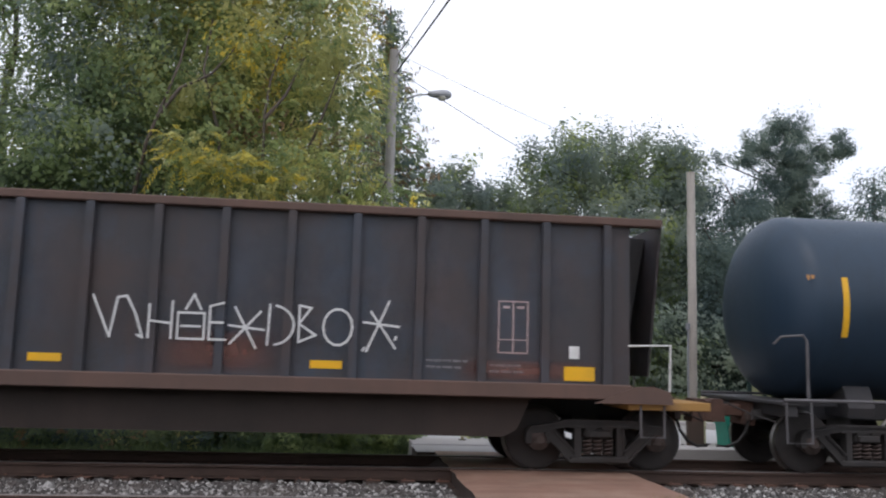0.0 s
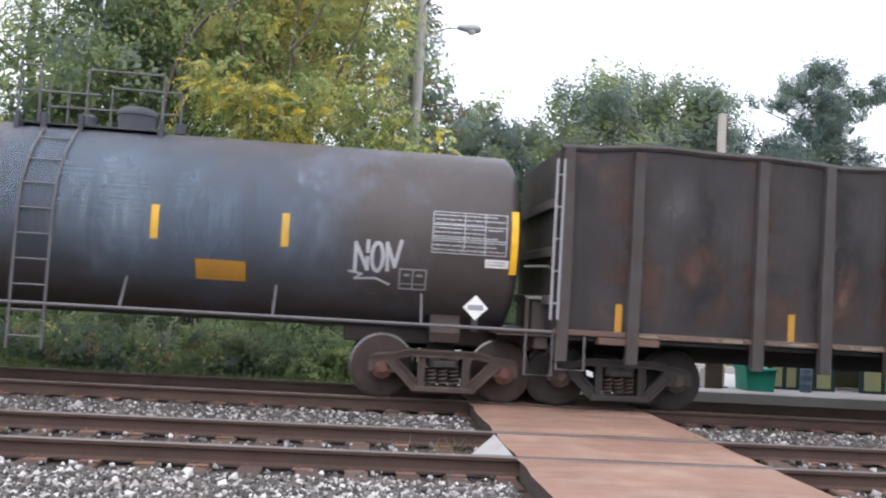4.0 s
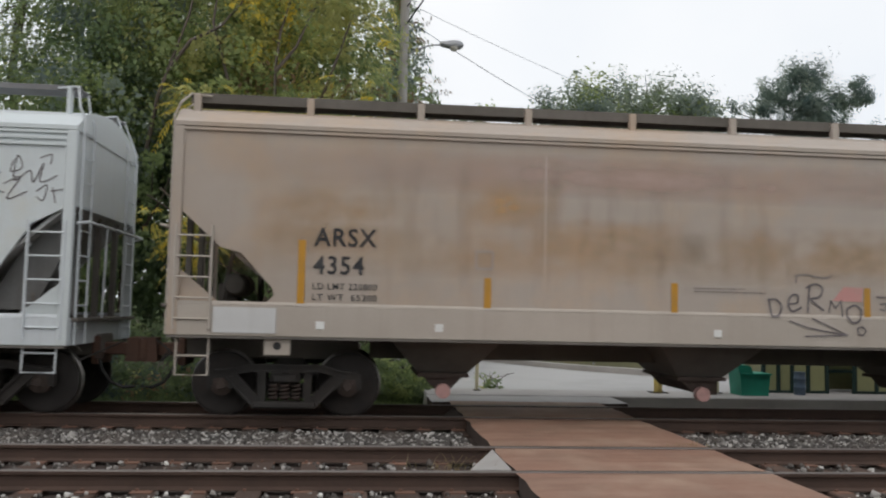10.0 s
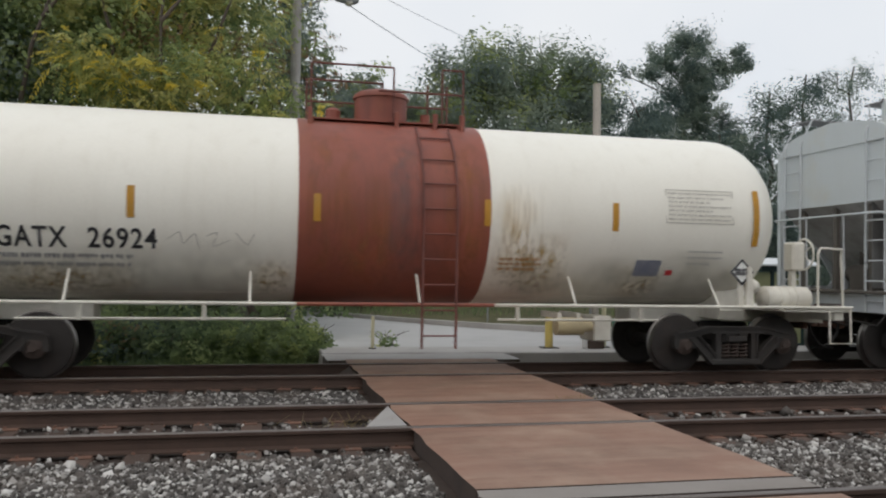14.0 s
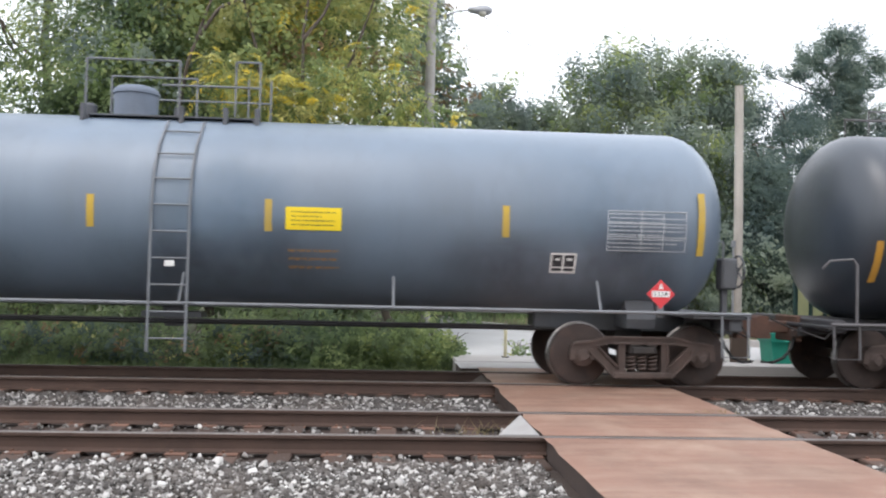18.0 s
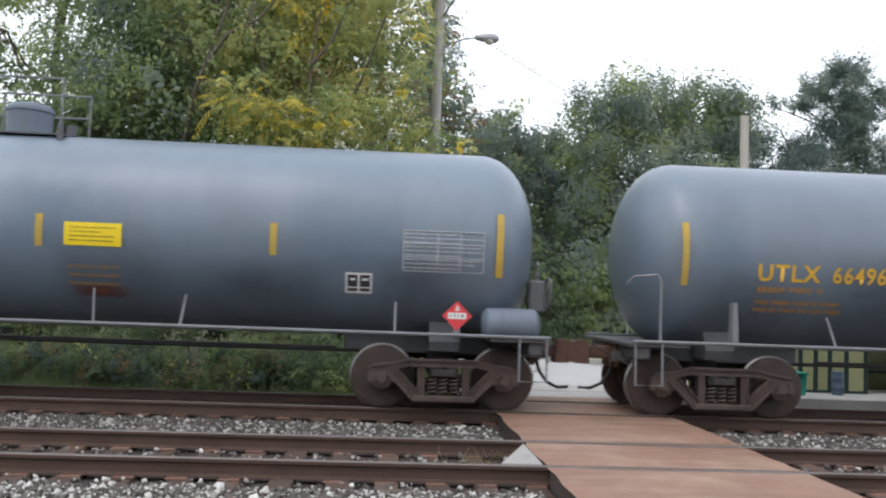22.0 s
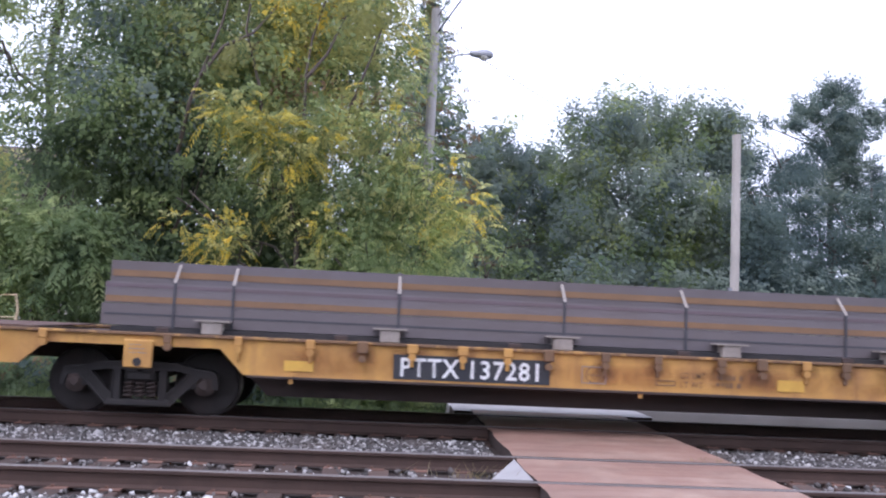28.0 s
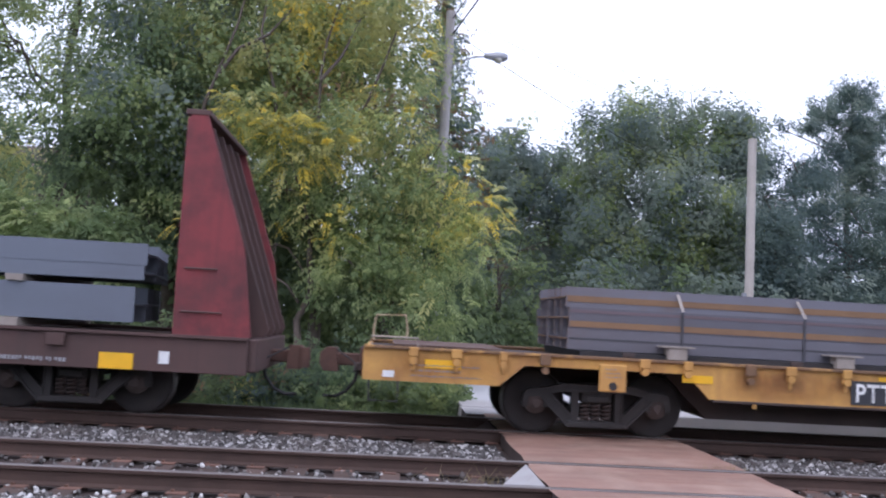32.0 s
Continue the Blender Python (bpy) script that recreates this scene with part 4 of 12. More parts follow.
v, q, m = leaf_cloud(rng, np.array(cl), 26, 0.17, 0.15, np.array(sh), 0.15, 2.4, 0.4, np.array(ou), rise=0.0, long=1.6)
part("crown", arrays_mesh("crown", v, q, SHADES, m), None, con)

# the blue share paints distance haze onto these trees and the maple
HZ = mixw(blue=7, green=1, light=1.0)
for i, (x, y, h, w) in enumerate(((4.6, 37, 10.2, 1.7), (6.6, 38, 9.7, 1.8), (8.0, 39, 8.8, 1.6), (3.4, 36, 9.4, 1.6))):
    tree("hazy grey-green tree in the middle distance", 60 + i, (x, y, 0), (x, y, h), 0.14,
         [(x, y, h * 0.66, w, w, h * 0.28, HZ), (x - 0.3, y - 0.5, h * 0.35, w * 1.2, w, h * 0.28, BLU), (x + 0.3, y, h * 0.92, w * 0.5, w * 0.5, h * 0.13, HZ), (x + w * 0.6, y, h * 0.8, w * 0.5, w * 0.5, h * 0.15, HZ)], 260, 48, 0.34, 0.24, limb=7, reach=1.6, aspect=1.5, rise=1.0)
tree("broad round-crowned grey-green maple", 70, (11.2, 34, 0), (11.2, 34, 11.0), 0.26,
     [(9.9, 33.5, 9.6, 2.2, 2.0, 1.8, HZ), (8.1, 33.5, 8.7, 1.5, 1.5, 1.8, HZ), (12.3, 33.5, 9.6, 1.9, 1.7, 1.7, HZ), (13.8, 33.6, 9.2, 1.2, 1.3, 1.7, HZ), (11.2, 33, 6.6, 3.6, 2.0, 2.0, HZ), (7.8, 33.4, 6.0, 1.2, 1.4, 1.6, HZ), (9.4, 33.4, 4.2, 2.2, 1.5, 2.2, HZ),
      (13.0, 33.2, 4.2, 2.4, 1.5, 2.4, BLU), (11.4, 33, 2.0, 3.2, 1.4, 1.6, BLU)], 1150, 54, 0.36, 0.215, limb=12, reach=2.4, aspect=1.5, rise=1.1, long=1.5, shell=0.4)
PIN = mixw(needle=8, blue=2)
EVG = mixw(deep=4, needle=6, blue=1)
# an open-crowned pine: the clumps sit on separate boughs, with sky between
boughs = [(21.3, 38, 13.6, 0.75, 0.7, 0.45, PIN), (20.6, 38, 13.0, 0.6, 0.6, 0.4, PIN), (22.0, 38, 13.1, 0.6, 0.6, 0.35, PIN), (20.9, 37.6, 12.2, 1.0, 0.8, 0.55, PIN), (19.6, 38, 12.3, 0.7, 0.6, 0.35, PIN), (19.0, 38, 11.6, 0.55, 0.6, 0.3, PIN), (17.9, 38, 11.5, 0.45, 0.5, 0.28, PIN),
          (23.1, 38, 12.3, 0.6, 0.6, 0.35, PIN), (23.9, 38, 13.0, 0.45, 0.5, 0.4, PIN), (24.3, 38, 12.5, 0.3, 0.4, 0.3, PIN), (22.5, 38, 11.5, 0.8, 0.7, 0.35, PIN), (21.1, 37.8, 11.0, 1.1, 0.8, 0.6, PIN), (20.0, 38, 10.6, 0.8, 0.7, 0.4, PIN), (22.0, 38, 10.2, 1.0, 0.8, 0.5, PIN), (21.0, 38, 9.4, 1.3, 0.9, 0.7, PIN),
          (19.4, 38, 9.2, 1.0, 0.8, 0.4, PIN), (22.9, 38, 9.0, 1.2, 0.8, 0.5, PIN), (21.0, 38, 7.6, 2.2, 1.0, 0.9, PIN)]
pine = tree("tall blue-green pine with open bushy boughs", 71, (20.9, 38, 0), (21.2, 38, 13.6), 0.22, [(x, y, z, a * 1.3, b * 1.2, c * 1.45, m) for x, y, z, a, b, c, m in boughs], 640, 56, 0.24, 0.22, 0.0, 3, 1.2, shell=0.3, aspect=3.0, lift=0.3, rise=0.9, long=1.6)
for x, z, r in ((17.9, 11.4, 0.05), (19.0, 11.5, 0.05), (23.9, 12.6, 0.05), (22.6, 11.4, 0.05), (19.6, 12.2, 0.04), (23.0, 9.0, 0.06), (19.4, 9.0, 0.06)):
    part("bough", Geo().tube([(21.05, 38, z - 1.1), ((x + 21) / 2, 38, z - 0.55), (x, 38, z)], r, 6, 0.02), BARK, pine, smooth=60)
for i, (x, y, h, w) in enumerate(((15.6, 36, 9.8, 2.0), (17.6, 36, 9.4, 2.2), (20.6, 34, 8.0, 2.8), (24.5, 36, 10.6, 2.8), (28.0, 38, 12.2, 3.0), (32.5, 40, 13.4, 3.4), (14.6, 32, 6.6, 1.8), (38.0, 42, 13.4, 3.6), (44.0, 44, 13.2, 4.0))):
    tiers = []
    for k in range(6):
        f = 0.12 + 0.15 * k
        rr = w * (1.15 - 0.95 * (f - 0.12))
        tiers += [(x - rr * 0.5, y - 0.3, h * f, rr * 0.62, w * 0.6, h * 0.085, EVG), (x + rr * 0.5, y - 0.3, h * (f + 0.05), rr * 0.62, w * 0.6, h * 0.085, EVG)]
    tiers.append((x + 0.2, y, h * 0.95, w * 0.35, w * 0.35, h * 0.09, EVG))
    tree("dark blue-green evergreen in the tree line", 80 + i, (x, y, 0), (x, y, h), 0.18, tiers, 300 if x < 30 else 150, 54, 0.34, 0.22, 0.05, 6, 1.8, shell=0.4, aspect=2.6, rise=0.1, long=1.7)

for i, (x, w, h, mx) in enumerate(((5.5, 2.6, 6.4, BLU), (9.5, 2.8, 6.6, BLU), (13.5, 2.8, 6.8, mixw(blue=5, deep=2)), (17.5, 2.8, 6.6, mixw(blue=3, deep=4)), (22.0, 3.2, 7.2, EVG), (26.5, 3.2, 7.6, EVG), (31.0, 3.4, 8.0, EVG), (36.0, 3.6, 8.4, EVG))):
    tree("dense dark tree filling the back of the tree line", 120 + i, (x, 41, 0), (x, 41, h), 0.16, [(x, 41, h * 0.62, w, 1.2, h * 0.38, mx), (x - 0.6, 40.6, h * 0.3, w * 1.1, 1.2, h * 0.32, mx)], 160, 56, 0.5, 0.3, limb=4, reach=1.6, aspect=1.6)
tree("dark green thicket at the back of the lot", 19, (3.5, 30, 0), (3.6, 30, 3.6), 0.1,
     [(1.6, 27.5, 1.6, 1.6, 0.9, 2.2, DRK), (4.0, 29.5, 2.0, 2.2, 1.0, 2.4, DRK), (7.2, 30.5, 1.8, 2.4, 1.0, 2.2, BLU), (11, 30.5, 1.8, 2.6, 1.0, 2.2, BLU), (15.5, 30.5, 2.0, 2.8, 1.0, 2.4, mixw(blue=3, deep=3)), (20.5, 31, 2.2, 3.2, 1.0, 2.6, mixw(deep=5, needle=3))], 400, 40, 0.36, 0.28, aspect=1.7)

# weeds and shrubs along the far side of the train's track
# mostly dark leaves: shade beside the train is put into the mix
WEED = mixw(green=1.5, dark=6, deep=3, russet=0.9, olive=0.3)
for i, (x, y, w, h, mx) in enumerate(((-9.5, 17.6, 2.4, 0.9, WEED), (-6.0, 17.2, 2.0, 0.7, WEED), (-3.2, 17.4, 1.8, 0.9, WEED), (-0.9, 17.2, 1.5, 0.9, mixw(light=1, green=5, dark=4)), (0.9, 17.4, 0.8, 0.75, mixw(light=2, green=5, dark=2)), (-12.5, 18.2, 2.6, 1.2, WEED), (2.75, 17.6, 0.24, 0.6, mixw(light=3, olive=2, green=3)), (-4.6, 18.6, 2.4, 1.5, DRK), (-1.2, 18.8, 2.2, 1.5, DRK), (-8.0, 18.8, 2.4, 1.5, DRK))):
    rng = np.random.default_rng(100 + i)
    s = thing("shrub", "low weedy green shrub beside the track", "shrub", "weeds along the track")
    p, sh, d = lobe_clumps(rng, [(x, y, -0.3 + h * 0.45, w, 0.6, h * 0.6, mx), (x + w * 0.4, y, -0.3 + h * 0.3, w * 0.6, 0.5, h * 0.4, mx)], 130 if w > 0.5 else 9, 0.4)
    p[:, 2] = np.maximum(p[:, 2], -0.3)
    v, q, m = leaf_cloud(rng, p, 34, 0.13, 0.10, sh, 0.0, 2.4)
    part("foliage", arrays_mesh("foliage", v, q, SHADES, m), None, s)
    for _ in range(7):
        bx = x + rng.uniform(-w, w) * 0.8
        g = Geo().tube([(bx, y + rng.uniform(-0.3, 0.3), -0.42), (bx + rng.normal() * 0.1, y, -0.1 + h * 0.4), (bx + rng.normal() * 0.25, y, -0.3 + h)], 0.012, 4, 0.004)
        part("stem", g, BARK, s)

# grass: thin blades in a strip beyond the ballast and at the edge of the lot
rng = np.random.default_rng(7)
n = 26000
gx = np.concatenate([rng.uniform(-16, 1.3, 18000), rng.uniform(2, 40, 8000)])
gy = np.concatenate([rng.uniform(15.3, 19.5, 18000), rng.uniform(24.4, 32, 8000)])
gz = np.where(gx > 1.5, 0.1 + np.clip(gy - 20, 0, 13) * 0.033, -0.42)
p = np.stack([gx, gy, gz], 1)
d = np.stack([rng.normal(0, 0.35, n), rng.normal(0, 0.25, n), np.ones(n)], 1) * rng.uniform(0.08, 0.32, n)[:, None]
s = np.stack([np.full(n, 0.009), rng.normal(0, 0.004, n), np.zeros(n)], 1)
v = np.stack([p - s, p + s, p + d * 0.6 + s * 0.7, p + d], 1).reshape(-1, 3)
tagged(new("grass", arrays_mesh("grass", v, np.arange(n * 4).reshape(n, 4), [LEAF_DARK, LEAF_GREEN], rng.integers(0, 2, n))), "rough green grass beyond the ballast", "grass", kind="stuff")

# unseen woods added behind the viewer, to close the place and shape light and reflections
rng = np.random.default_rng(8)
lob = [(x, -26 + rng.uniform(-3, 3), rng.uniform(2, 4.5), 4.5, 2.5, rng.uniform(3.0, 5.0), mixw(dark=6, green=4)) for x in range(-60, 70, 5)]
p, sh, d = lobe_clumps(rng, lob, 1500, 0.6)
v, q, m = leaf_cloud(rng, p, 16, 0.8, 0.75, sh, 0.2, 1.6)
tagged(new("far_wood", arrays_mesh("far_wood", v, q, SHADES, m)), "unseen dark green wood added behind the viewer to shape light and reflections", "wood", kind="stuff")

# ---- the freight train ----
YT = TRAIN
ZW = 0.457


def travel(t):
    """How far the train has rolled on at a time: it gathers speed slowly."""
    return 7.7893 * t + 0.0307 * t * t / 2 + 0.0000384 * t ** 3 / 6


WAGONS = []     # (empty, centre along the train at 0 s)
WHEELSETS = []  # (wheelset, its place along the train at 0 s, its pose in its truck)


def wheelset_mesh(cap, steel=WHEEL_MAT):
    prof = [(-0.815, 0.105), (-0.815, 0.40), (-0.80, 0.445), (-0.79, 0.457), (-0.70, 0.462), (-0.685, 0.487), (-0.66, 0.487), (-0.655, 0.45), (-0.675, 0.40), (-0.70, 0.36),
            (-0.715, 0.2), (-0.67, 0.16), (-0.66, 0.09)]
    g = Geo().lathe(prof, 28, "y").lathe([(-s, r) for s, r in reversed(prof)], 28, "y").lathe([(-0.98, 0.08), (0.98, 0.08)], 10, "y")
    me = g.mesh("wheelset", steel, 35)
    me.materials.append(TREAD)
    me.materials.append(cap)
    for p in me.polygons:
        r = [math.hypot(me.vertices[i].co.x, me.vertices[i].co.z) for i in p.vertices]
        if min(r) > 0.455:
            p.material_index = 1
    caps = []
    for s in (-1, 1):
        c = Geo()
        c.lathe([(s * 0.95, 0.165), (s * 1.04, 0.16), (s * 1.07, 0.115), (s * 1.09, 0.075), (s * 1.12, 0.06)], 16, "y")
        for k in range(3):
            a = k * 2.094
            c.lathe([(s * 1.08, 0.02), (s * 1.115, 0.018)], 6, "y", (0.075 * math.sin(a), 0, 0.075 * math.cos(a)))
        caps.append(c.mesh("bearing_cap", cap, 40))
    return me, caps


CAPS = {"dark": STEEL_RUST, "blue": surface("blue_bearing_cap", (0.03, 0.14, 0.42), (0.05, 0.05, 0.05), 0.5, 5, 0, 0.2, 40, 0.6),
        "red": surface("red_oxide_bearing_cap", (0.13, 0.058, 0.048), (0.08, 0.05, 0.04), 0.5, 5, 0, 0.2, 40, 0.7)}
RUST_WHEEL = surface("rust_brown_wheel_steel", (0.056, 0.04, 0.035), (0.032, 0.025, 0.022), 0.7, 3.0, 0.0, 0.3, 40, 0.8, second=(0.095, 0.058, 0.046), second_at=(0.45, 0.65), second_scale=2.2)
WSETS = {k: wheelset_mesh(m, WHEEL_MAT if k == "blue" else RUST_WHEEL) for k, m in CAPS.items()}
# a darker set of wheels and caps for trucks that are not rusty
WSETS["dark_set"] = wheelset_mesh(surface("dark_brown_bearing_cap", (0.07, 0.05, 0.043), (0.03, 0.025, 0.02), 0.6, 5, 0, 0.2, 40, 0.75), surface("dark_wheel_steel", (0.036, 0.031, 0.029), (0.018, 0.015, 0.014), 0.7, 3.0, 0, 0.3, 40, 0.75, second=(0.055, 0.04, 0.034)))


def side_frame(y, depth):
    """A cast side frame: an arched top member over both bearings, a spring seat hung between two slanting legs."""
    g = Geo()
    o = [(-1.09, 0.50), (-1.07, 0.60), (-0.99, 0.66), (-0.74, 0.685), (-0.5, 0.745), (0.5, 0.745), (0.74, 0.685), (0.99, 0.66), (1.07, 0.60), (1.09, 0.50), (1.09, 0.40), (1.02, 0.40), (1.0, 0.54), (0.80, 0.56),
         (0.70, 0.60), (0.48, 0.64), (-0.48, 0.64), (-0.70, 0.60), (-0.80, 0.56), (-1.0, 0.54), (-1.02, 0.40), (-1.09, 0.40)]
    g.prism(o, y, y + depth)
    for s in (-1, 1):
        g.prism([(s * 0.83, 0.56), (s * 0.69, 0.605), (s * 0.33, 0.24), (s * 0.42, 0.13)], y + 0.01, y + depth - 0.01)
        g.prism([(s * 0.27, 0.22), (s * 0.37, 0.22), (s * 0.37, 0.65), (s * 0.27, 0.65)], y - 0.006, y + depth + 0.006)
        g.box(s * 0.755 - 0.03, s * 0.755 + 0.03, y - 0.01, y + depth, 0.40, 0.57)
    g.box(-0.44, 0.44, y - 0.03, y + depth + 0.03, 0.13, 0.225, 0.02)
    # raised flanges along the casting, outward side
    o = y if y < 0 else y + depth
    f = -1 if y < 0 else 1
    lo, hi = sorted((o - f * 0.004, o + f * 0.035))

    def flange(xa, za, xb, zb, w):
        k = math.hypot(xb - xa, zb - za)
        nx, nz = -(zb - za) / k * w / 2, (xb - xa) / k * w / 2
        g.prism([(xa - nx, za - nz), (xb - nx, zb - nz), (xb + nx, zb + nz), (xa + nx, za + nz)], lo, hi)
    flange(-0.5, 0.735, 0.5, 0.735, 0.03)
    flange(-0.46, 0.65, 0.46, 0.65, 0.025)
    for s in (-1, 1):
        flange(s * 0.5, 0.735, s * 0.74, 0.675, 0.03)
        flange(s * 0.74, 0.675, s * 1.05, 0.63, 0.03)
        flange(s * 0.83, 0.555, s * 0.42, 0.145, 0.028)
        flange(s * 0.68, 0.6, s * 0.35, 0.27, 0.022)
        flange(s * 0.37, 0.23, s * 0.365, 0.64, 0.022)
    return g


FRAME_NEAR = side_frame(-1.08, 0.15).mesh("truck", STEEL_DARK)
FRAME_FAR = side_frame(0.93, 0.15).mesh("side_frame", STEEL_DARK)
g = Geo()
for x in (-0.16, 0.0, 0.16):
    pts = [(x + 0.06 * math.cos(a * 0.9), -1.02 + 0.06 * math.sin(a * 0.9), 0.235 + a * 0.0082) for a in range(0, 30)]
    g.tube(pts, 0.018, 5)
SPRINGS = g.mesh("spring", STEEL_RUST, 60)
BOLSTER = Geo().box(-0.22, 0.22, -1.07, 1.07, 0.48, 0.64, 0.03).box(-0.26, 0.26, -0.93, -0.9, 0.26, 0.475).box(-0.2, 0.2, -0.3, 0.3, 0.64, 0.8).box(-0.17, 0.17, -1.12, -1.068, 0.5, 0.6, 0.015).box(-0.2, -0.05, -1.1, -1.06, 0.605, 0.635).box(0.05, 0.2, -1.1, -1.06, 0.605, 0.635).mesh("bolster", STEEL_DARK)
BEAM = Geo().box(0.28, 0.36, -0.86, 0.86, 0.33, 0.43, 0.01).box(-0.36, -0.28, -0.86, 0.86, 0.33, 0.43, 0.01).mesh("brake_beam", STEEL_DARK)


def truck(car, u0, x, cap="dark", rusty=False):
    if not rusty and cap == "dark":
        cap = "dark_set"
    tk = part("truck", FRAME_NEAR.copy() if rusty else FRAME_NEAR, None, car, at=pose(x, 0, 0))
    if rusty:
        tk.data.materials[0] = STEEL_RUST
    part("side_frame", FRAME_FAR, None, tk)
    part("bolster", BOLSTER, None, tk)
    part("spring", SPRINGS, None, tk)
    part("brake_beam", BEAM, None, tk)
    for dx in (-0.889, 0.889):
        ws = part("wheelset", WSETS[cap][0], None, tk, at=pose(dx, 0, ZW))
        for k in (0, 1):
            WHEELSETS.append((part("bearing_cap", WSETS[cap][1][k], None, tk, at=pose(dx, 0, ZW)), u0 + x + dx, dx))
        WHEELSETS.append((ws, u0 + x + dx, dx))
    return tk


COUPLER_RUST = surface("rust_brown_coupler_casting", (0.115, 0.062, 0.045), (0.05, 0.035, 0.03), 0.6, 3, 0.2, 0.3, 30, 0.85)


def coupler(car, x, s, mat=STEEL_DARK):
    """Draw gear at an end: shank, knuckle, uncoupling lever and air hose. s is the outward direction."""
    g = Geo()
    g.box(min(x, x + s * 0.55), max(x, x + s * 0.55), -0.1, 0.1, 0.79, 0.98, 0.02)
    g.prism([(x + s * 0.42, 0.70), (x + s * 0.64, 0.70), (x + s * 0.71, 0.80), (x + s * 0.71, 0.98), (x + s * 0.62, 1.06), (x + s * 0.46, 1.06)], -0.2, 0.15)
    cp = part("coupler", g, COUPLER_RUST, car)
    if s > 0:
        part("knuckle", Geo().lathe([(0.72, 0.02), (0.72, 0.1), (1.02, 0.1), (1.02, 0.02)], 12, "z", (x + s * 0.68, -0.13, 0.01)), COUPLER_RUST, cp, smooth=40)
    part("striker", Geo().box(min(x - s * 0.02, x + s * 0.09), max(x - s * 0.02, x + s * 0.09), -0.36, 0.36, 0.66, 1.08, 0.02), COUPLER_RUST, cp)
    part("angle_cock", Geo().box(x + s * 0.1 - 0.06, x + s * 0.1 + 0.06, -0.4, -0.3, 0.74, 0.86, 0.015), STEEL_RUST, cp)
    g = Geo().tube([(x + s * 0.1, -0.34, 0.78), (x + s * 0.15, -0.36, 0.58), (x + s * 0.28, -0.35, 0.41), (x + s * 0.45, -0.32, 0.33), (x + s * 0.62, -0.3, 0.34)], 0.026, 8)
    part("air_hose", g, RUBBER, cp, smooth=60)
    g = Geo().tube([(x, -1.35, 0.95), (x + s * 0.12, -1.3, 0.78), (x + s * 0.15, -0.5, 0.86), (x + s * 0.5, -0.1, 1.06)], 0.013, 6)
    part("uncoupling_lever", g, mat, cp)
    return cp


def ladder(car, x0, x1, z0, z1, side, mat, n, r=0.014, name="ladder", label="", stand=0.05):
    g = Geo()
    zs = [z0 + (z1 - z0) * i / 8 for i in range(9)]
    ld = part(name, g.tube([(x0, side(z) - stand, z) for z in zs], 0.02, 6).tube([(x1, side(z) - stand, z) for z in zs], 0.02, 6), mat, car, label)
    for i in range(n):
        z = z0 + (z1 - z0) * (i + 0.5) / n
        part("rung", Geo().tube([(x0, side(z) - stand, z), (x1, side(z) - stand, z)], r, 5), mat, ld)
    return ld


def wagon(name, label, u, group="cars of the freight train"):
    car = thing(name, label, "freight car", group)
    WAGONS.append((car, u))
    return car


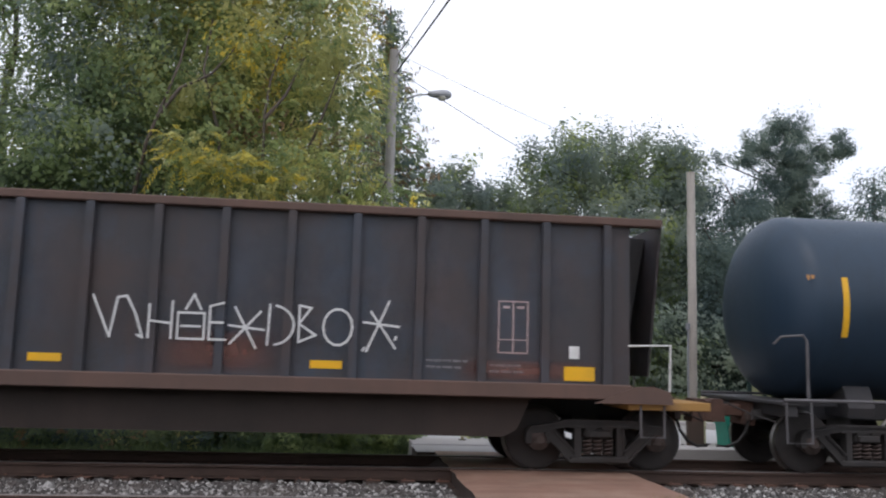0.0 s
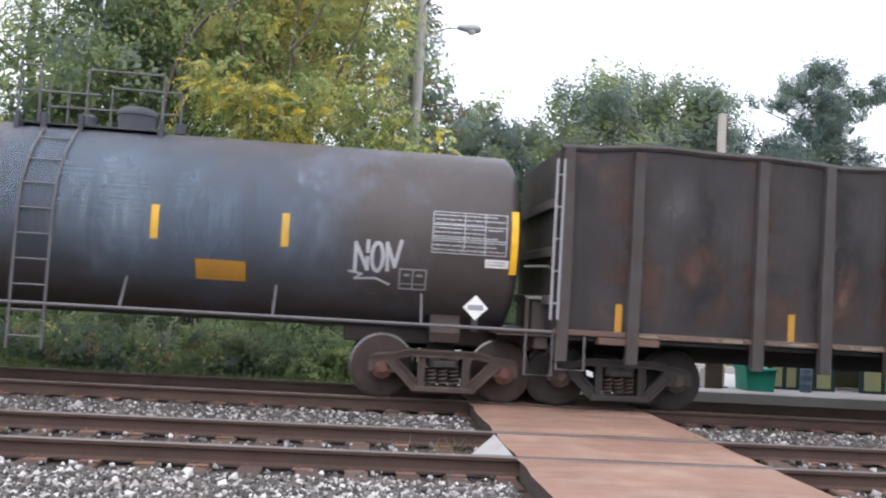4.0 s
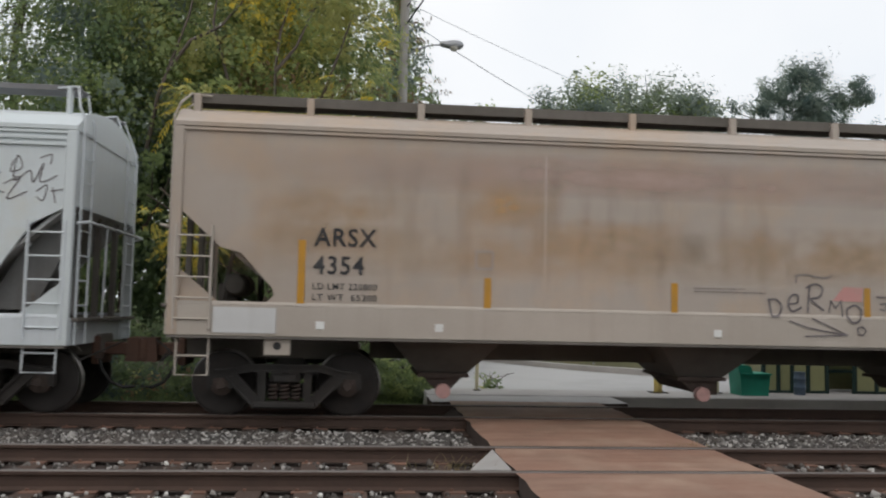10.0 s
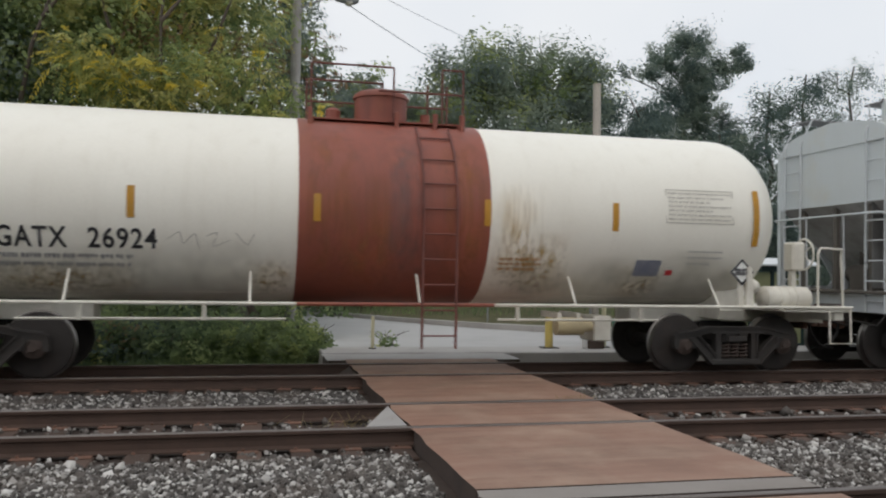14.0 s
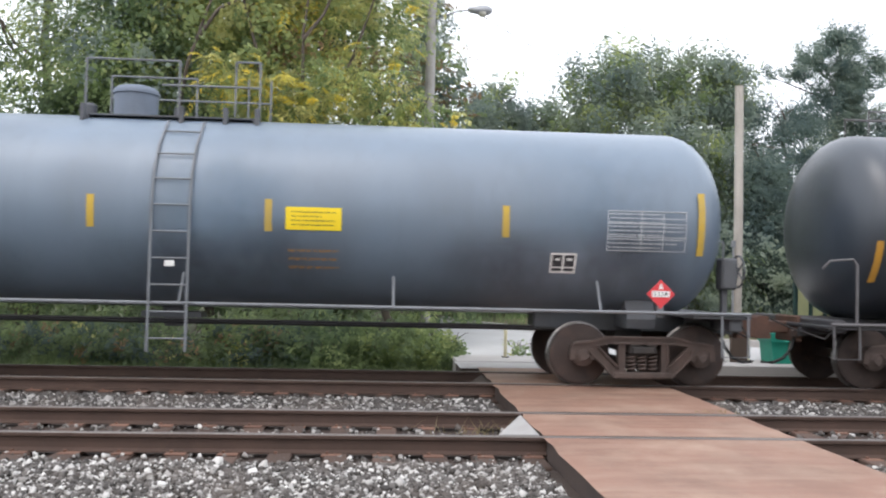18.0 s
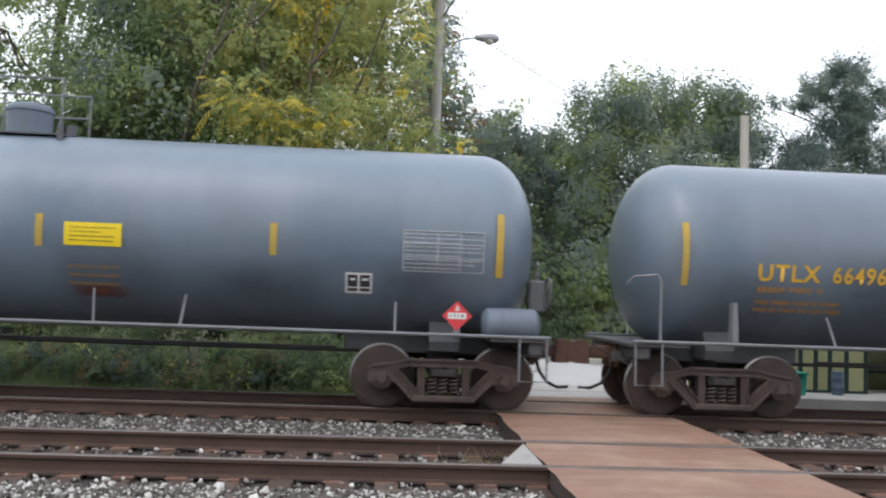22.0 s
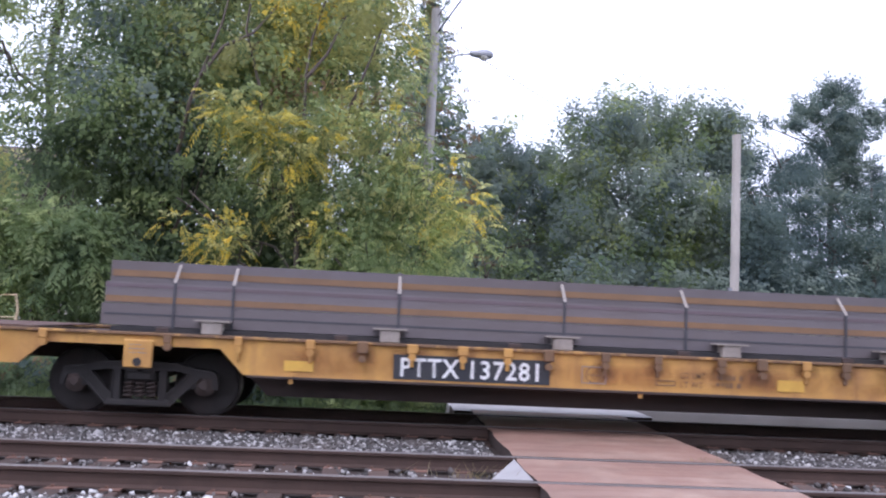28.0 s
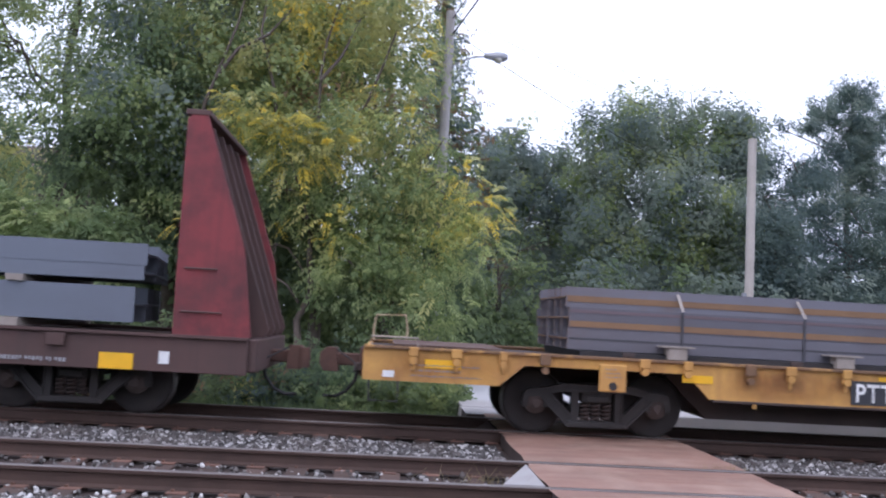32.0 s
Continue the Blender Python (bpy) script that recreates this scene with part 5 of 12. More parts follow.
def tank_car(label, u, L, T, r, zc, paint, under, rail_mat, cap="dark", rusty=True, ladder_x=None, rail_z=1.1, head=0.62, sadd=True, hrail=True, far_rail=True, shell=None, both_rails=False, ext=0.12):
    """A tank car: L half length of the tank, T truck offset, r radius, zc height of the axis."""
    car = wagon("tank_car", label, u)
    prof, S = [], shell or L
    for i in range(11):
        a = math.pi / 2 * i / 10
        prof.append((-S + head - head * math.cos(a), max(0.02, r * math.sin(a) ** 0.82)))
    body = [(-S + head + (2 * S - 2 * head) * k / 8, r) for k in range(1, 8)]
    prof = prof + body + [(-s, q) for s, q in reversed(prof)]
    part("tank", Geo().lathe(prof, 56, "x", (0, 0, zc)), paint, car, smooth=40)
    for s in (-1, 1):
        truck(car, u, s * T, cap, rusty)
        g = Geo().box(min(s * (T - 1.5), s * (L + ext - 0.05)), max(s * (T - 1.5), s * (L + ext - 0.05)), -0.3, 0.3, 0.78, 1.06, 0.02)
        g.box(s * (L + ext - 0.2) - 0.1, s * (L + ext - 0.2) + 0.1, -1.35, 1.35, 0.86, 1.06, 0.02)
        sill = part("stub_sill", g, under, car)
        g = Geo().run([(-0.9, 0.86), (0.9, 0.86), (0.95, 1.0), (0.8, 1.35), (0.6, 1.5), (-0.6, 1.5), (-0.8, 1.35), (-0.95, 1.0)], s * T - 0.22, s * T + 0.22)
        part("saddle", g, under, car)
        # end platform with its handrail
        x0, x1 = sorted((s * (L - 0.75), s * (L + ext)))
        part("end_platform", Geo().box(x0, x1, -1.42, 1.42, rail_z - 0.06, rail_z - 0.005, 0.01), under, car)
        xo = s * (L + 0.35)
        if hrail:
            if s < 0 or both_rails:
                xp = xo - s * 0.5 if both_rails else s * (L - 0.3)
                g = Geo().tube([(xp, -1.42, rail_z), (xp, -1.42, rail_z + 0.9), (xp + s * 0.06, -1.41, rail_z + 0.98)] + ([(xo + s * 0.2, -1.1, rail_z + 0.98), (xo + s * 0.3, -0.95, rail_z + 0.9), (xo + s * 0.38, -0.9, rail_z)] if both_rails else
                               [(xp + s * 0.38, -1.36, rail_z + 0.95), (xp + s * 0.46, -1.3, rail_z + 0.84)]), 0.021, 6)
                part("handrail", g, rail_mat, car)
            else:
                xp = L + ext - 0.06
                part("handrail", Geo().tube([(xp, -0.5, rail_z), (xp, -0.5, rail_z + 1.1), (xp + 0.05, -0.2, rail_z + 1.15), (xp + 0.05, 0.9, rail_z + 1.15), (xp, 1.1, rail_z)], 0.018, 6), rail_mat, car)
        part("draft_cheek", Geo().prism([(s * (L + ext - 0.7), rail_z - 0.07), (s * (L + ext - 0.7), 0.82), (s * (L + ext + 0.05), 0.78), (s * (L + ext + 0.05), 0.92)], -0.62, -0.58), under, car)
        xs0, xs1 = s * (L + ext - 0.45), s * (L + ext - 0.06)
        g = Geo().tube([(xs0, -1.44, rail_z), (xs0, -1.46, 0.5), (xs1, -1.46, 0.5), (xs1, -1.44, rail_z)], 0.017, 6)
        part("step", g, rail_mat, car)
        coupler(car, s * (L + min(ext, 0.5) - 0.12), s)
    # long side rails on brackets
    for yy in ((-1.44, 1.44) if far_rail else (-1.44,)):
        part("side_rail", Geo().tube([(-L - ext + 0.02, yy, rail_z + 0.02), (0, yy, rail_z + 0.02), (L + ext - 0.02, yy, rail_z + 0.02)], 0.028, 6), rail_mat, car)
    for k in range(-2, 3):
        x = k * T * 0.42 + 0.4
        part("rail_bracket", Geo().tube([(x, -1.43, rail_z), (x, -round_off(r, zc, rail_z + 0.5), rail_z + 0.45)], 0.02, 5), rail_mat, car)
    return car


def round_off(r, zc, z):
    return math.sqrt(max(0.0, r * r - (z - zc) ** 2)) - 0.01


def top_fittings(car, x, r, zc, mat, dome=(0.45, 0.62), dome_x=0.0, w=1.25, rail=0.9, ladder_x=0.0, rail_mat=None, lw=0.23, lad_bot=0.55, dome_mat=None):
    """Manway platform, guard rail, protective dome and the side ladder."""
    rail_mat = rail_mat or mat
    zt = zc + r
    g = Geo().box(x - w, x + w, -0.55, 0.55, zt - 0.055, zt - 0.03, 0.004)
    for k in (-1, 1):
        for yy in (-0.56, 0.56):
            g.box(x + k * w * 0.95 - 0.03, x + k * w * 0.95 + 0.03, yy - 0.03, yy + 0.03, zc + math.sqrt(r * r - 0.32) - 0.12, zt - 0.056)
    pl = part("walkway", g, mat, car)
    sg = 1 if dome_x >= 0 else -1
    for yy in (-0.57, 0.57):
        for h, a, b in ((rail * 0.93, -0.08, 0.97), (rail * 0.5, -1, 0.12)) + (((rail * 0.95, -1, -0.72),) if yy < 0 else ((rail * 0.5, 0.12, 0.97),)):
            part("guard_rail", Geo().tube([(x + sg * a * w, yy, zt + h), (x + sg * b * w, yy, zt + h)], 0.017, 6), rail_mat, pl)
        for k, h in ((-1, 0.95), (-0.72, 0.95), (-0.08, 0.93), (0.97, 0.93)):
            part("guard_post", Geo().tube([(x + sg * k * w, yy, zt - 0.02), (x + sg * k * w, yy, zt + rail * h)], 0.017, 6), rail_mat, pl)
    for k in (-0.98, -0.62, -0.12, 0.98):
        part("hanger", Geo().box(x + sg * k * w - 0.035, x + sg * k * w + 0.035, -0.66, -0.57, zc + math.sqrt(r * r - 0.4) - 0.03, zt + 0.1, 0.008), mat, pl)
    dr, dh = dome
    part("dome", Geo().lathe([(zt - 0.1, dr), (zt + dh - 0.12, dr), (zt + dh - 0.115, dr * 1.06), (zt + dh - 0.08, dr * 1.06), (zt + dh - 0.04, dr), (zt + dh, dr * 0.86), (zt + dh + 0.03, dr * 0.5), (zt + dh + 0.04, 0.01)], 24, "z", (x + dome_x, 0, 0)), dome_mat or mat, car, smooth=40)
    part("valve", Geo().lathe([(zt, 0.12), (zt + 0.2, 0.12), (zt + 0.24, 0.07)], 10, "z", (x + dome_x - 0.75, 0.1, 0)).lathe([(zt, 0.08), (zt + 0.16, 0.08)], 10, "z", (x + dome_x + 0.7, -0.15, 0)), mat, car, smooth=40)
    lx = x + ladder_x
    sd = lambda z: -math.sqrt(max(0.5, r * r - (z - zc) ** 2)) if z > zc else -r
    ladder(car, lx - lw, lx + lw, lad_bot, zt - 0.15, sd, rail_mat, 9, 0.013)


def brake_wheel(car, x, y, z, mat, r=0.26):
    """A hand brake wheel that faces along the car, on a short shaft."""
    ringp = [(x, y + r * math.cos(2 * math.pi * i / 20), z + r * math.sin(2 * math.pi * i / 20)) for i in range(21)]
    bw = part("brake_wheel", Geo().tube(ringp, 0.016, 6), mat, car, smooth=60)
    for i in range(5):
        a = 2 * math.pi * i / 5
        part("spoke", Geo().tube([(x, y, z), (x, y + r * math.cos(a), z + r * math.sin(a))], 0.011, 5), mat, bw)
    s = 1 if x > 0 else -1
    part("brake_housing", Geo().box(min(x - s * 0.06, x - s * 0.3), max(x - s * 0.06, x - s * 0.3), y - 0.14, y + 0.14, z - 0.28, z + 0.2, 0.03), mat, car)
    part("brake_stand", Geo().box(x - s * 0.22 - 0.04, x - s * 0.22 + 0.04, y - 0.05, y + 0.05, 1.05, z - 0.27), mat, car)


def tape(car, xs, z0, z1, side, mat=YELLOW_TAPE, w=0.1):
    for x in xs:
        plate("reflector", x - w / 2, x + w / 2, z0, z1, mat, car, side)
BRIGHT_MARK = surface("pale_grey_stencil", (0.52, 0.53, 0.55), (0.3, 0.3, 0.3), 0.4, 4, 0.2, 0.1, 50, 0.6, bump=0)


def data_block(car, x0, x1, z0, z1, side, dark=True):
    """A pale table of unreadable stencil rows."""
    mark = WHITE_MARK if dark else BRIGHT_MARK
    if dark:
        plate("stencil_panel", x0, x1, z0, z1, BLACK_MARK, car, side, proud=0.006)
    text_bars("stencil_row", x0 + 0.03, x1 - 0.03, z0 + 0.02, z1 - 0.02, 9, mark, car, side, seed=int(x0 * 10), fill=0.38, proud=0.012)
    for f in (0.0, 0.42, 0.7, 0.985):
        plate("table_line", x0 + (x1 - x0) * f, x0 + (x1 - x0) * f + 0.012, z0, z1, mark, car, side, proud=0.013)
    for f in (0.0, 0.34, 0.67, 0.98):
        plate("table_line", x0, x1, z0 + (z1 - z0) * f, z0 + (z1 - z0) * f + 0.01, mark, car, side, proud=0.0136, n=1)


def frame_box(car, x0, x1, z0, z1, side, mat, w=0.022, split=True, fillm=None):
    """A small outlined service stencil with two cells."""
    g = Geo()
    pr = 0.014
    rects = [(x0, x1, z0, z0 + w), (x0, x1, z1 - w, z1), (x0, x0 + w, z0 + w, z1 - w), (x1 - w, x1, z0 + w, z1 - w)]
    if split:
        xm = x0 + (x1 - x0) * 0.5
        rects += [(xm - w / 2, xm + w / 2, z0 + w, z1 - w), (x0 + w, x1 - w, z0 + (z1 - z0) * 0.25, z0 + (z1 - z0) * 0.25 + w * 0.7), (x0 + 0.07, xm - 0.05, z1 - 0.11, z1 - 0.075), (xm + 0.05, x1 - 0.06, z1 - 0.11, z1 - 0.075)]
    for a, b, c, d in rects:
        g.add([(a, side(c) - pr, c), (b, side(c) - pr, c), (b, side(d) - pr, d), (a, side(d) - pr, d)], [(0, 1, 2, 3)])
    if fillm:
        plate("stencil_ground", x0, x1, z0, z1, fillm, car, side, proud=0.006)
    part("service_stencil", g, mat, car)


PLACARD_RED = surface("red_placard", (0.62, 0.05, 0.06), (0.4, 0.1, 0.1), 0.2, 5, 0, 0.05, 60, 0.5, bump=0)
PLACARD_WHITE = surface("white_placard", (0.8, 0.8, 0.78), (0.5, 0.5, 0.5), 0.2, 5, 0, 0.05, 60, 0.5, bump=0)
STICKER = surface("bright_yellow_sticker", (0.9, 0.66, 0.02), (0.6, 0.45, 0.05), 0.2, 4, 0, 0.05, 60, 0.5, bump=0)
STICKER_OLD = surface("dull_yellow_sticker", (0.45, 0.36, 0.05), (0.25, 0.2, 0.05), 0.3, 4, 0, 0.05, 60, 0.6, bump=0)
ORANGE_PLATE = surface("faded_orange_sticker", (0.5, 0.24, 0.03), (0.3, 0.18, 0.05), 0.4, 4, 0, 0.05, 60, 0.6, bump=0)


def placard(car, x, z, y, mat, digits="", mark=WHITE_MARK, s=0.2, holder=None):
    """A diamond hazard placard in a holder on a short post."""
    g = Geo().add([(x - s, y, z), (x, y, z - s), (x + s, y, z), (x, y, z + s), (x - s, y + 0.012, z), (x, y + 0.012, z - s), (x + s, y + 0.012, z), (x, y + 0.012, z + s)],
                  [(0, 1, 2, 3), (7, 6, 5, 4), (0, 4, 5, 1), (1, 5, 6, 2), (2, 6, 7, 3), (3, 7, 4, 0)])
    pl = part("placard", g, mat, car, "diamond hazard placard")
    g = Geo().box(x - s * 0.62, x + s * 0.62, y - 0.006, y - 0.003, z - s * 0.2, z + s * 0.22)
    part("placard_band", g, WHITE_MARK if mat is PLACARD_RED else GREY_MARK, pl)
    if digits:
        lettering("placard_number", digits, x - s * 0.45, x + s * 0.45, z - s * 0.14, z + s * 0.16, BLACK_MARK, pl, flat_side(y), proud=0.01)
    if mat is PLACARD_RED:
        part("placard_flame", Geo().add([(x - 0.035, y - 0.005, z + s * 0.35), (x + 0.035, y - 0.005, z + s * 0.35), (x, y - 0.005, z + s * 0.8)], [(0, 1, 2)]), WHITE_MARK, pl)
    part("placard_post", Geo().box(x - 0.05, x + 0.05, y + 0.013, y + 0.06, 1.05, z - 0.05, 0.006), holder or STEEL_DARK, car)


def reservoir(car, x0, x1, y, z, r, mat):
    g = Geo().lathe([(x0, 0.02), (x0 + 0.02, r * 0.7), (x0 + 0.08, r), (x1 - 0.08, r), (x1 - 0.02, r * 0.7), (x1, 0.02)], 20, "x", (0, y, z))
    for k in (0.35, 0.5, 0.65):
        xm = x0 + (x1 - x0) * k
        g.lathe([(xm - 0.015, r + 0.012), (xm + 0.015, r + 0.012)], 20, "x", (0, y, z))
    part("air_reservoir", g, mat, car, "air brake reservoir", smooth=40)


def coated(m, weight, rough):
    b = m.node_tree.nodes["Principled BSDF"]
    b.inputs["Coat Weight"].default_value, b.inputs["Coat Roughness"].default_value = weight, rough
    return m


UTL_PAINT = coated(surface("blue_grey_tank_paint", (0.15, 0.195, 0.25), (0.08, 0.09, 0.105), 0.4, 0.35, 0.2, 0.05, 30, 0.4, bump=0.02, second=(0.155, 0.205, 0.27), spec=0.5), 0.6, 0.48)
TANK_GRIME = stain("sooty_tank_grime", (0.05, 0.05, 0.055), 0.3, 0.8, (0.9, 0.9, 0.5), 0.6)
TANK_BLOOM = stain("chalky_paint_bloom", (0.30, 0.34, 0.39), 0.35, 0.8, (1.2, 1.2, 0.35), 0.35)
TANK_BLUE = stain("blue_paint_variation", (0.13, 0.22, 0.32), 0.3, 0.75, (0.5, 0.5, 0.4), 0.5)
FADED_TAPE = surface("sun_faded_olive_tape", (0.54, 0.36, 0.05), (0.30, 0.25, 0.12), 0.5, 2, 0.5, 0.1, 50, 0.6, bump=0)
UTL_DOME = surface("blue_grey_housing_paint", (0.15, 0.18, 0.23), (0.09, 0.095, 0.105), 0.4, 1.2, 0.3, 0.1, 30, 0.55)
# grey-blue darkened so that shadow below the tank is in the colour
UTL_UNDER = surface("shadowed_grey_blue_underframe", (0.10, 0.105, 0.115), (0.06, 0.052, 0.048), 0.6, 1.2, 0.3, 0.15, 30, 0.65)
UTL_RAIL = surface("grey_galvanised_rail", (0.19, 0.20, 0.215), (0.09, 0.085, 0.085), 0.4, 2, 0.2, 0.1, 40, 0.6)


def grey_tank(u, number, label, lad, dome_x, stripes, plac_air=True, dome=(0.33, 0.48), note=0.0, mark=0.0):
    L, r, zc = 8.45, 1.45, 2.47
    car = tank_car(label, u, L, 7.08, r, zc, UTL_PAINT, UTL_UNDER, UTL_RAIL, head=0.85)
    sd = round_side(r, zc)
    top_fittings(car, 0.0, r, zc, UTL_UNDER, dome, dome_x, 1.3, 0.85, lad, UTL_RAIL, 0.26, 0.45, UTL_DOME)
    tape(car, (-7.8, 7.8), 1.95, 2.86, sd, FADED_TAPE)
    tape(car, stripes, 2.15, 2.6, sd, FADED_TAPE)
    lettering("reporting_mark", "UTLX", -6.72 + mark, -5.78 + mark, 2.05, 2.30, ORANGE_MARK, car, sd, bold=0.024)
    lettering("car_number", number, -5.6 + mark, -4.62 + mark, 2.05, 2.30, ORANGE_MARK, car, sd)
    text_bars("small_lettering", -6.7 + mark, -5.7 + mark, 1.88, 1.98, 1, RUST_MARK, car, sd, 3, 0.8)
    text_bars("weight_lettering", -6.7 + mark, -5.2 + mark, 1.58, 1.80, 2, RUST_MARK, car, sd, 5, 0.55)
    frame_box(car, -4.1, -3.86, 2.02, 2.28, sd, DIM_MARK, 0.02, False)
    text_bars("service_note", 1.78 + note, 2.5 + note, 1.6, 1.95, 3, RUST_MARK, car, sd, 8, 0.3)
    plate("sticker", 1.74 + note, 2.52 + note, 2.18, 2.5, STICKER, car, sd, "bright yellow notice sticker")
    text_bars("sticker_rows", 1.82 + note, 2.44 + note, 2.22, 2.46, 4, BLACK_MARK, car, sd, 4, 0.28, 0.013)
    data_block(car, 6.42, 7.58, 2.0, 2.58, sd, False)
    frame_box(car, 5.62, 6.0, 1.66, 1.95, sd, WHITE_MARK, 0.03, True, BLACK_MARK)
    placard(car, 7.22, 1.39, -1.42, PLACARD_RED, "1114" if plac_air else "1114", s=0.21, holder=UTL_RAIL)
    part("step_bracket", Geo().prism([(-7.1, 1.08), (-7.0, 1.08), (-7.03, 1.72), (-7.09, 1.72)], -1.44, -1.3), UTL_RAIL, car)
    rnd = random.Random(int(-u))
    for i in range(7):
        x = -8.0 + i * 2.3 + rnd.uniform(-0.4, 0.4)
        w = rnd.uniform(1.6, 3.0)
        plate("grime", max(-7.7, x), min(7.7, x + w), 1.15, rnd.uniform(1.9, 2.6), TANK_GRIME, car, sd, n=14, proud=0.0045 + 0.0006 * (i % 3))
        plate("pale_bloom", max(-7.6, x - 0.7), min(7.6, x + w * 0.6), rnd.uniform(1.7, 2.3), 3.6, TANK_BLOOM if i % 2 else TANK_BLUE, car, sd, n=16, proud=0.0068 + 0.0006 * (i % 3))
    brake_wheel(car, 8.62, -0.8, 1.75, UTL_UNDER, 0.24)
    if plac_air:
        reservoir(car, 7.58, 8.44, -1.2, 1.29, 0.23, UTL_DOME)
    part("outlet_valve", Geo().lathe([(0.72, 0.14), (1.1, 0.2)], 12, "z").box(-0.45, 0.45, -0.2, 0.2, 0.86, 0.95), UTL_UNDER, car)
    part("brake_rod", Geo().tube([(-5.5, -0.7, 0.86), (5.5, -0.7, 0.86)], 0.02, 5).tube([(-6, -0.3, 0.80), (6, -0.3, 0.80)], 0.03, 5), BLACK, car)
    part("note_tag", Geo().box(lad - 0.05, lad + 0.08, -1.53, -1.52, 1.63, 1.71), WHITE_MARK, car)
    return car


U_E, U_F, U_G = -148.5, -166.85, -185.15
grey_tank(U_E, "664976", "blue-grey painted tank car with orange-yellow lettering", 0.27, -0.69, (-4.3, -0.83, 1.6, 4.95), False, note=0.1, mark=0.1)
grey_tank(U_F, "664964", "blue-grey tank car with air reservoir over its truck", -0.27, 0.56, (-4.37, -1.43, 1.27, 4.16), note=-0.3)
car = grey_tank(U_G, "664972", "blue-grey tank car with boxy top housing and yellow sticker", -0.43, 0.56, (-4.42, -1.48, 1.4, 4.6), mark=0.07)
BRACKET_RUST = stain("red_brown_bracket_rust", (0.16, 0.06, 0.04), 0.15, 0.5, (3.0, 3.0, 1.2), 0.9)
plate("rust_smear", 1.78, 2.6, 1.46, 1.66, BRACKET_RUST, car, round_side(1.45, 2.47), "rusty smear round a rail bracket", 0.009, 6)
part("rail_bracket", Geo().tube([(2.12, -1.22, 1.6), (2.2, -1.42, 1.1)], 0.016, 6), UTL_RAIL, car)

# black tank car with white lettering and a spill-streaked middle
IP_PAINT = surface("sooty_black_brown_tank_paint", (0.062, 0.052, 0.049), (0.105, 0.088, 0.08), 0.6, 0.4, 0.5, 0.08, 30, 0.5, bump=0.04, second=(0.085, 0.09, 0.115), second_at=(0.5, 0.62))
IP_UNDER = surface("dark_brown_underframe", (0.07, 0.055, 0.05), (0.12, 0.08, 0.06), 0.5, 1.2, 0.3, 0.2, 30, 0.7)
DARK_RAIL = surface("dark_grey_rail_paint", (0.13, 0.125, 0.13), (0.07, 0.055, 0.05), 0.5, 2, 0.2, 0.15, 40, 0.6)
car = tank_car("sooty black tank car with white lettering and pale spill streaks", -35.16, 6.38, 4.94, 1.40, 2.38, IP_PAINT, IP_UNDER, DARK_RAIL, "red", hrail=False, head=0.3, shell=6.06)
sd = round_side(1.40, 2.38)
top_fittings(car, -0.45, 1.40, 2.38, surface("dark_slate_fittings", (0.06, 0.065, 0.078), (0.03, 0.03, 0.034), 0.5, 2, 0.3, 0.15, 30, 0.6), (0.28, 0.36), 0.5, 1.05, 0.85, -0.35, DARK_RAIL, 0.23, 0.5)
lettering("reporting_mark", "IPBX", -4.44, -3.62, 2.14, 2.41, WHITE_MARK, car, sd, bold=0.008)
lettering("car_number", "17203", -3.46, -2.47, 2.11, 2.37, WHITE_MARK, car, sd, bold=0.008)
text_bars("weight_lettering", -4.55, -2.3, 1.74, 2.0, 2, BRIGHT_MARK, car, sd, 3, 0.45)
tape(car, (-5.79, 5.83), 1.9, 2.81, sd)
tape(car, (-3.56, -1.68, 0.78, 2.57), 2.1, 2.57, sd)
text_bars("service_note", -2.14, -1.58, 1.58, 1.92, 4, DIM_MARK, car, sd, 7, 0.25)
plate("sticker", 1.35, 2.04, 1.58, 1.86, ORANGE_PLATE, car, sd, "faded orange notice sticker")
text_bars("sticker_rows", 1.42, 1.98, 1.6, 1.84, 4, RUST_MARK, car, sd, 4, 0.3, 0.013)
data_block(car, 4.64, 5.72, 2.15, 2.75, sd, False)
frame_box(car, 4.2, 4.6, 1.6, 1.9, sd, GREY_MARK)
strokes("sprayed_tag", [[(0.0, 0.02), (0.0, 0.4), (0.17, 0.04), (0.17, 0.44)], ring(0.31, 0.22, 0.08, 0.2, 0, 380), [(0.46, 0.04), (0.44, 0.42), (0.56, 0.1), (0.64, 0.46)]], 0.052, BRIGHT_MARK, car, sd, proud=0.017, ox=3.57, oz=1.82)
strokes("sprayed_tag", [[(-0.08, 0.0), (0.1, -0.03), (0.0, -0.1), (0.3, -0.08), (0.5, -0.16)]], 0.03, BRIGHT_MARK, car, sd, proud=0.017, ox=3.57, oz=1.82)
plate("white_label", 5.42, 5.76, 1.98, 2.1, WHITE_MARK, car, sd)
text_bars("label_rows", 5.45, 5.73, 2.0, 2.08, 2, BLACK_MARK, car, sd, 5, 0.4, 0.0135)
part("handrail", Geo().tube([(6.02, -1.2, 2.04), (6.36, -1.3, 2.06), (6.44, -1.33, 1.98), (6.44, -1.35, 1.1)], 0.02, 6), DARK_RAIL, car)
part("brake_stand", Geo().box(6.2, 6.5, -1.0, -0.85, 1.06, 1.56, 0.01).box(6.1, 6.16, -1.05, -0.98, 1.06, 1.6), IP_UNDER, car)
part("stand_cap", Geo().box(6.12, 6.54, -1.06, -0.8, 1.57, 1.62, 0.012), GREY_MARK, car)
placard(car, 5.32, 1.4, -1.36, PLACARD_WHITE, s=0.18)
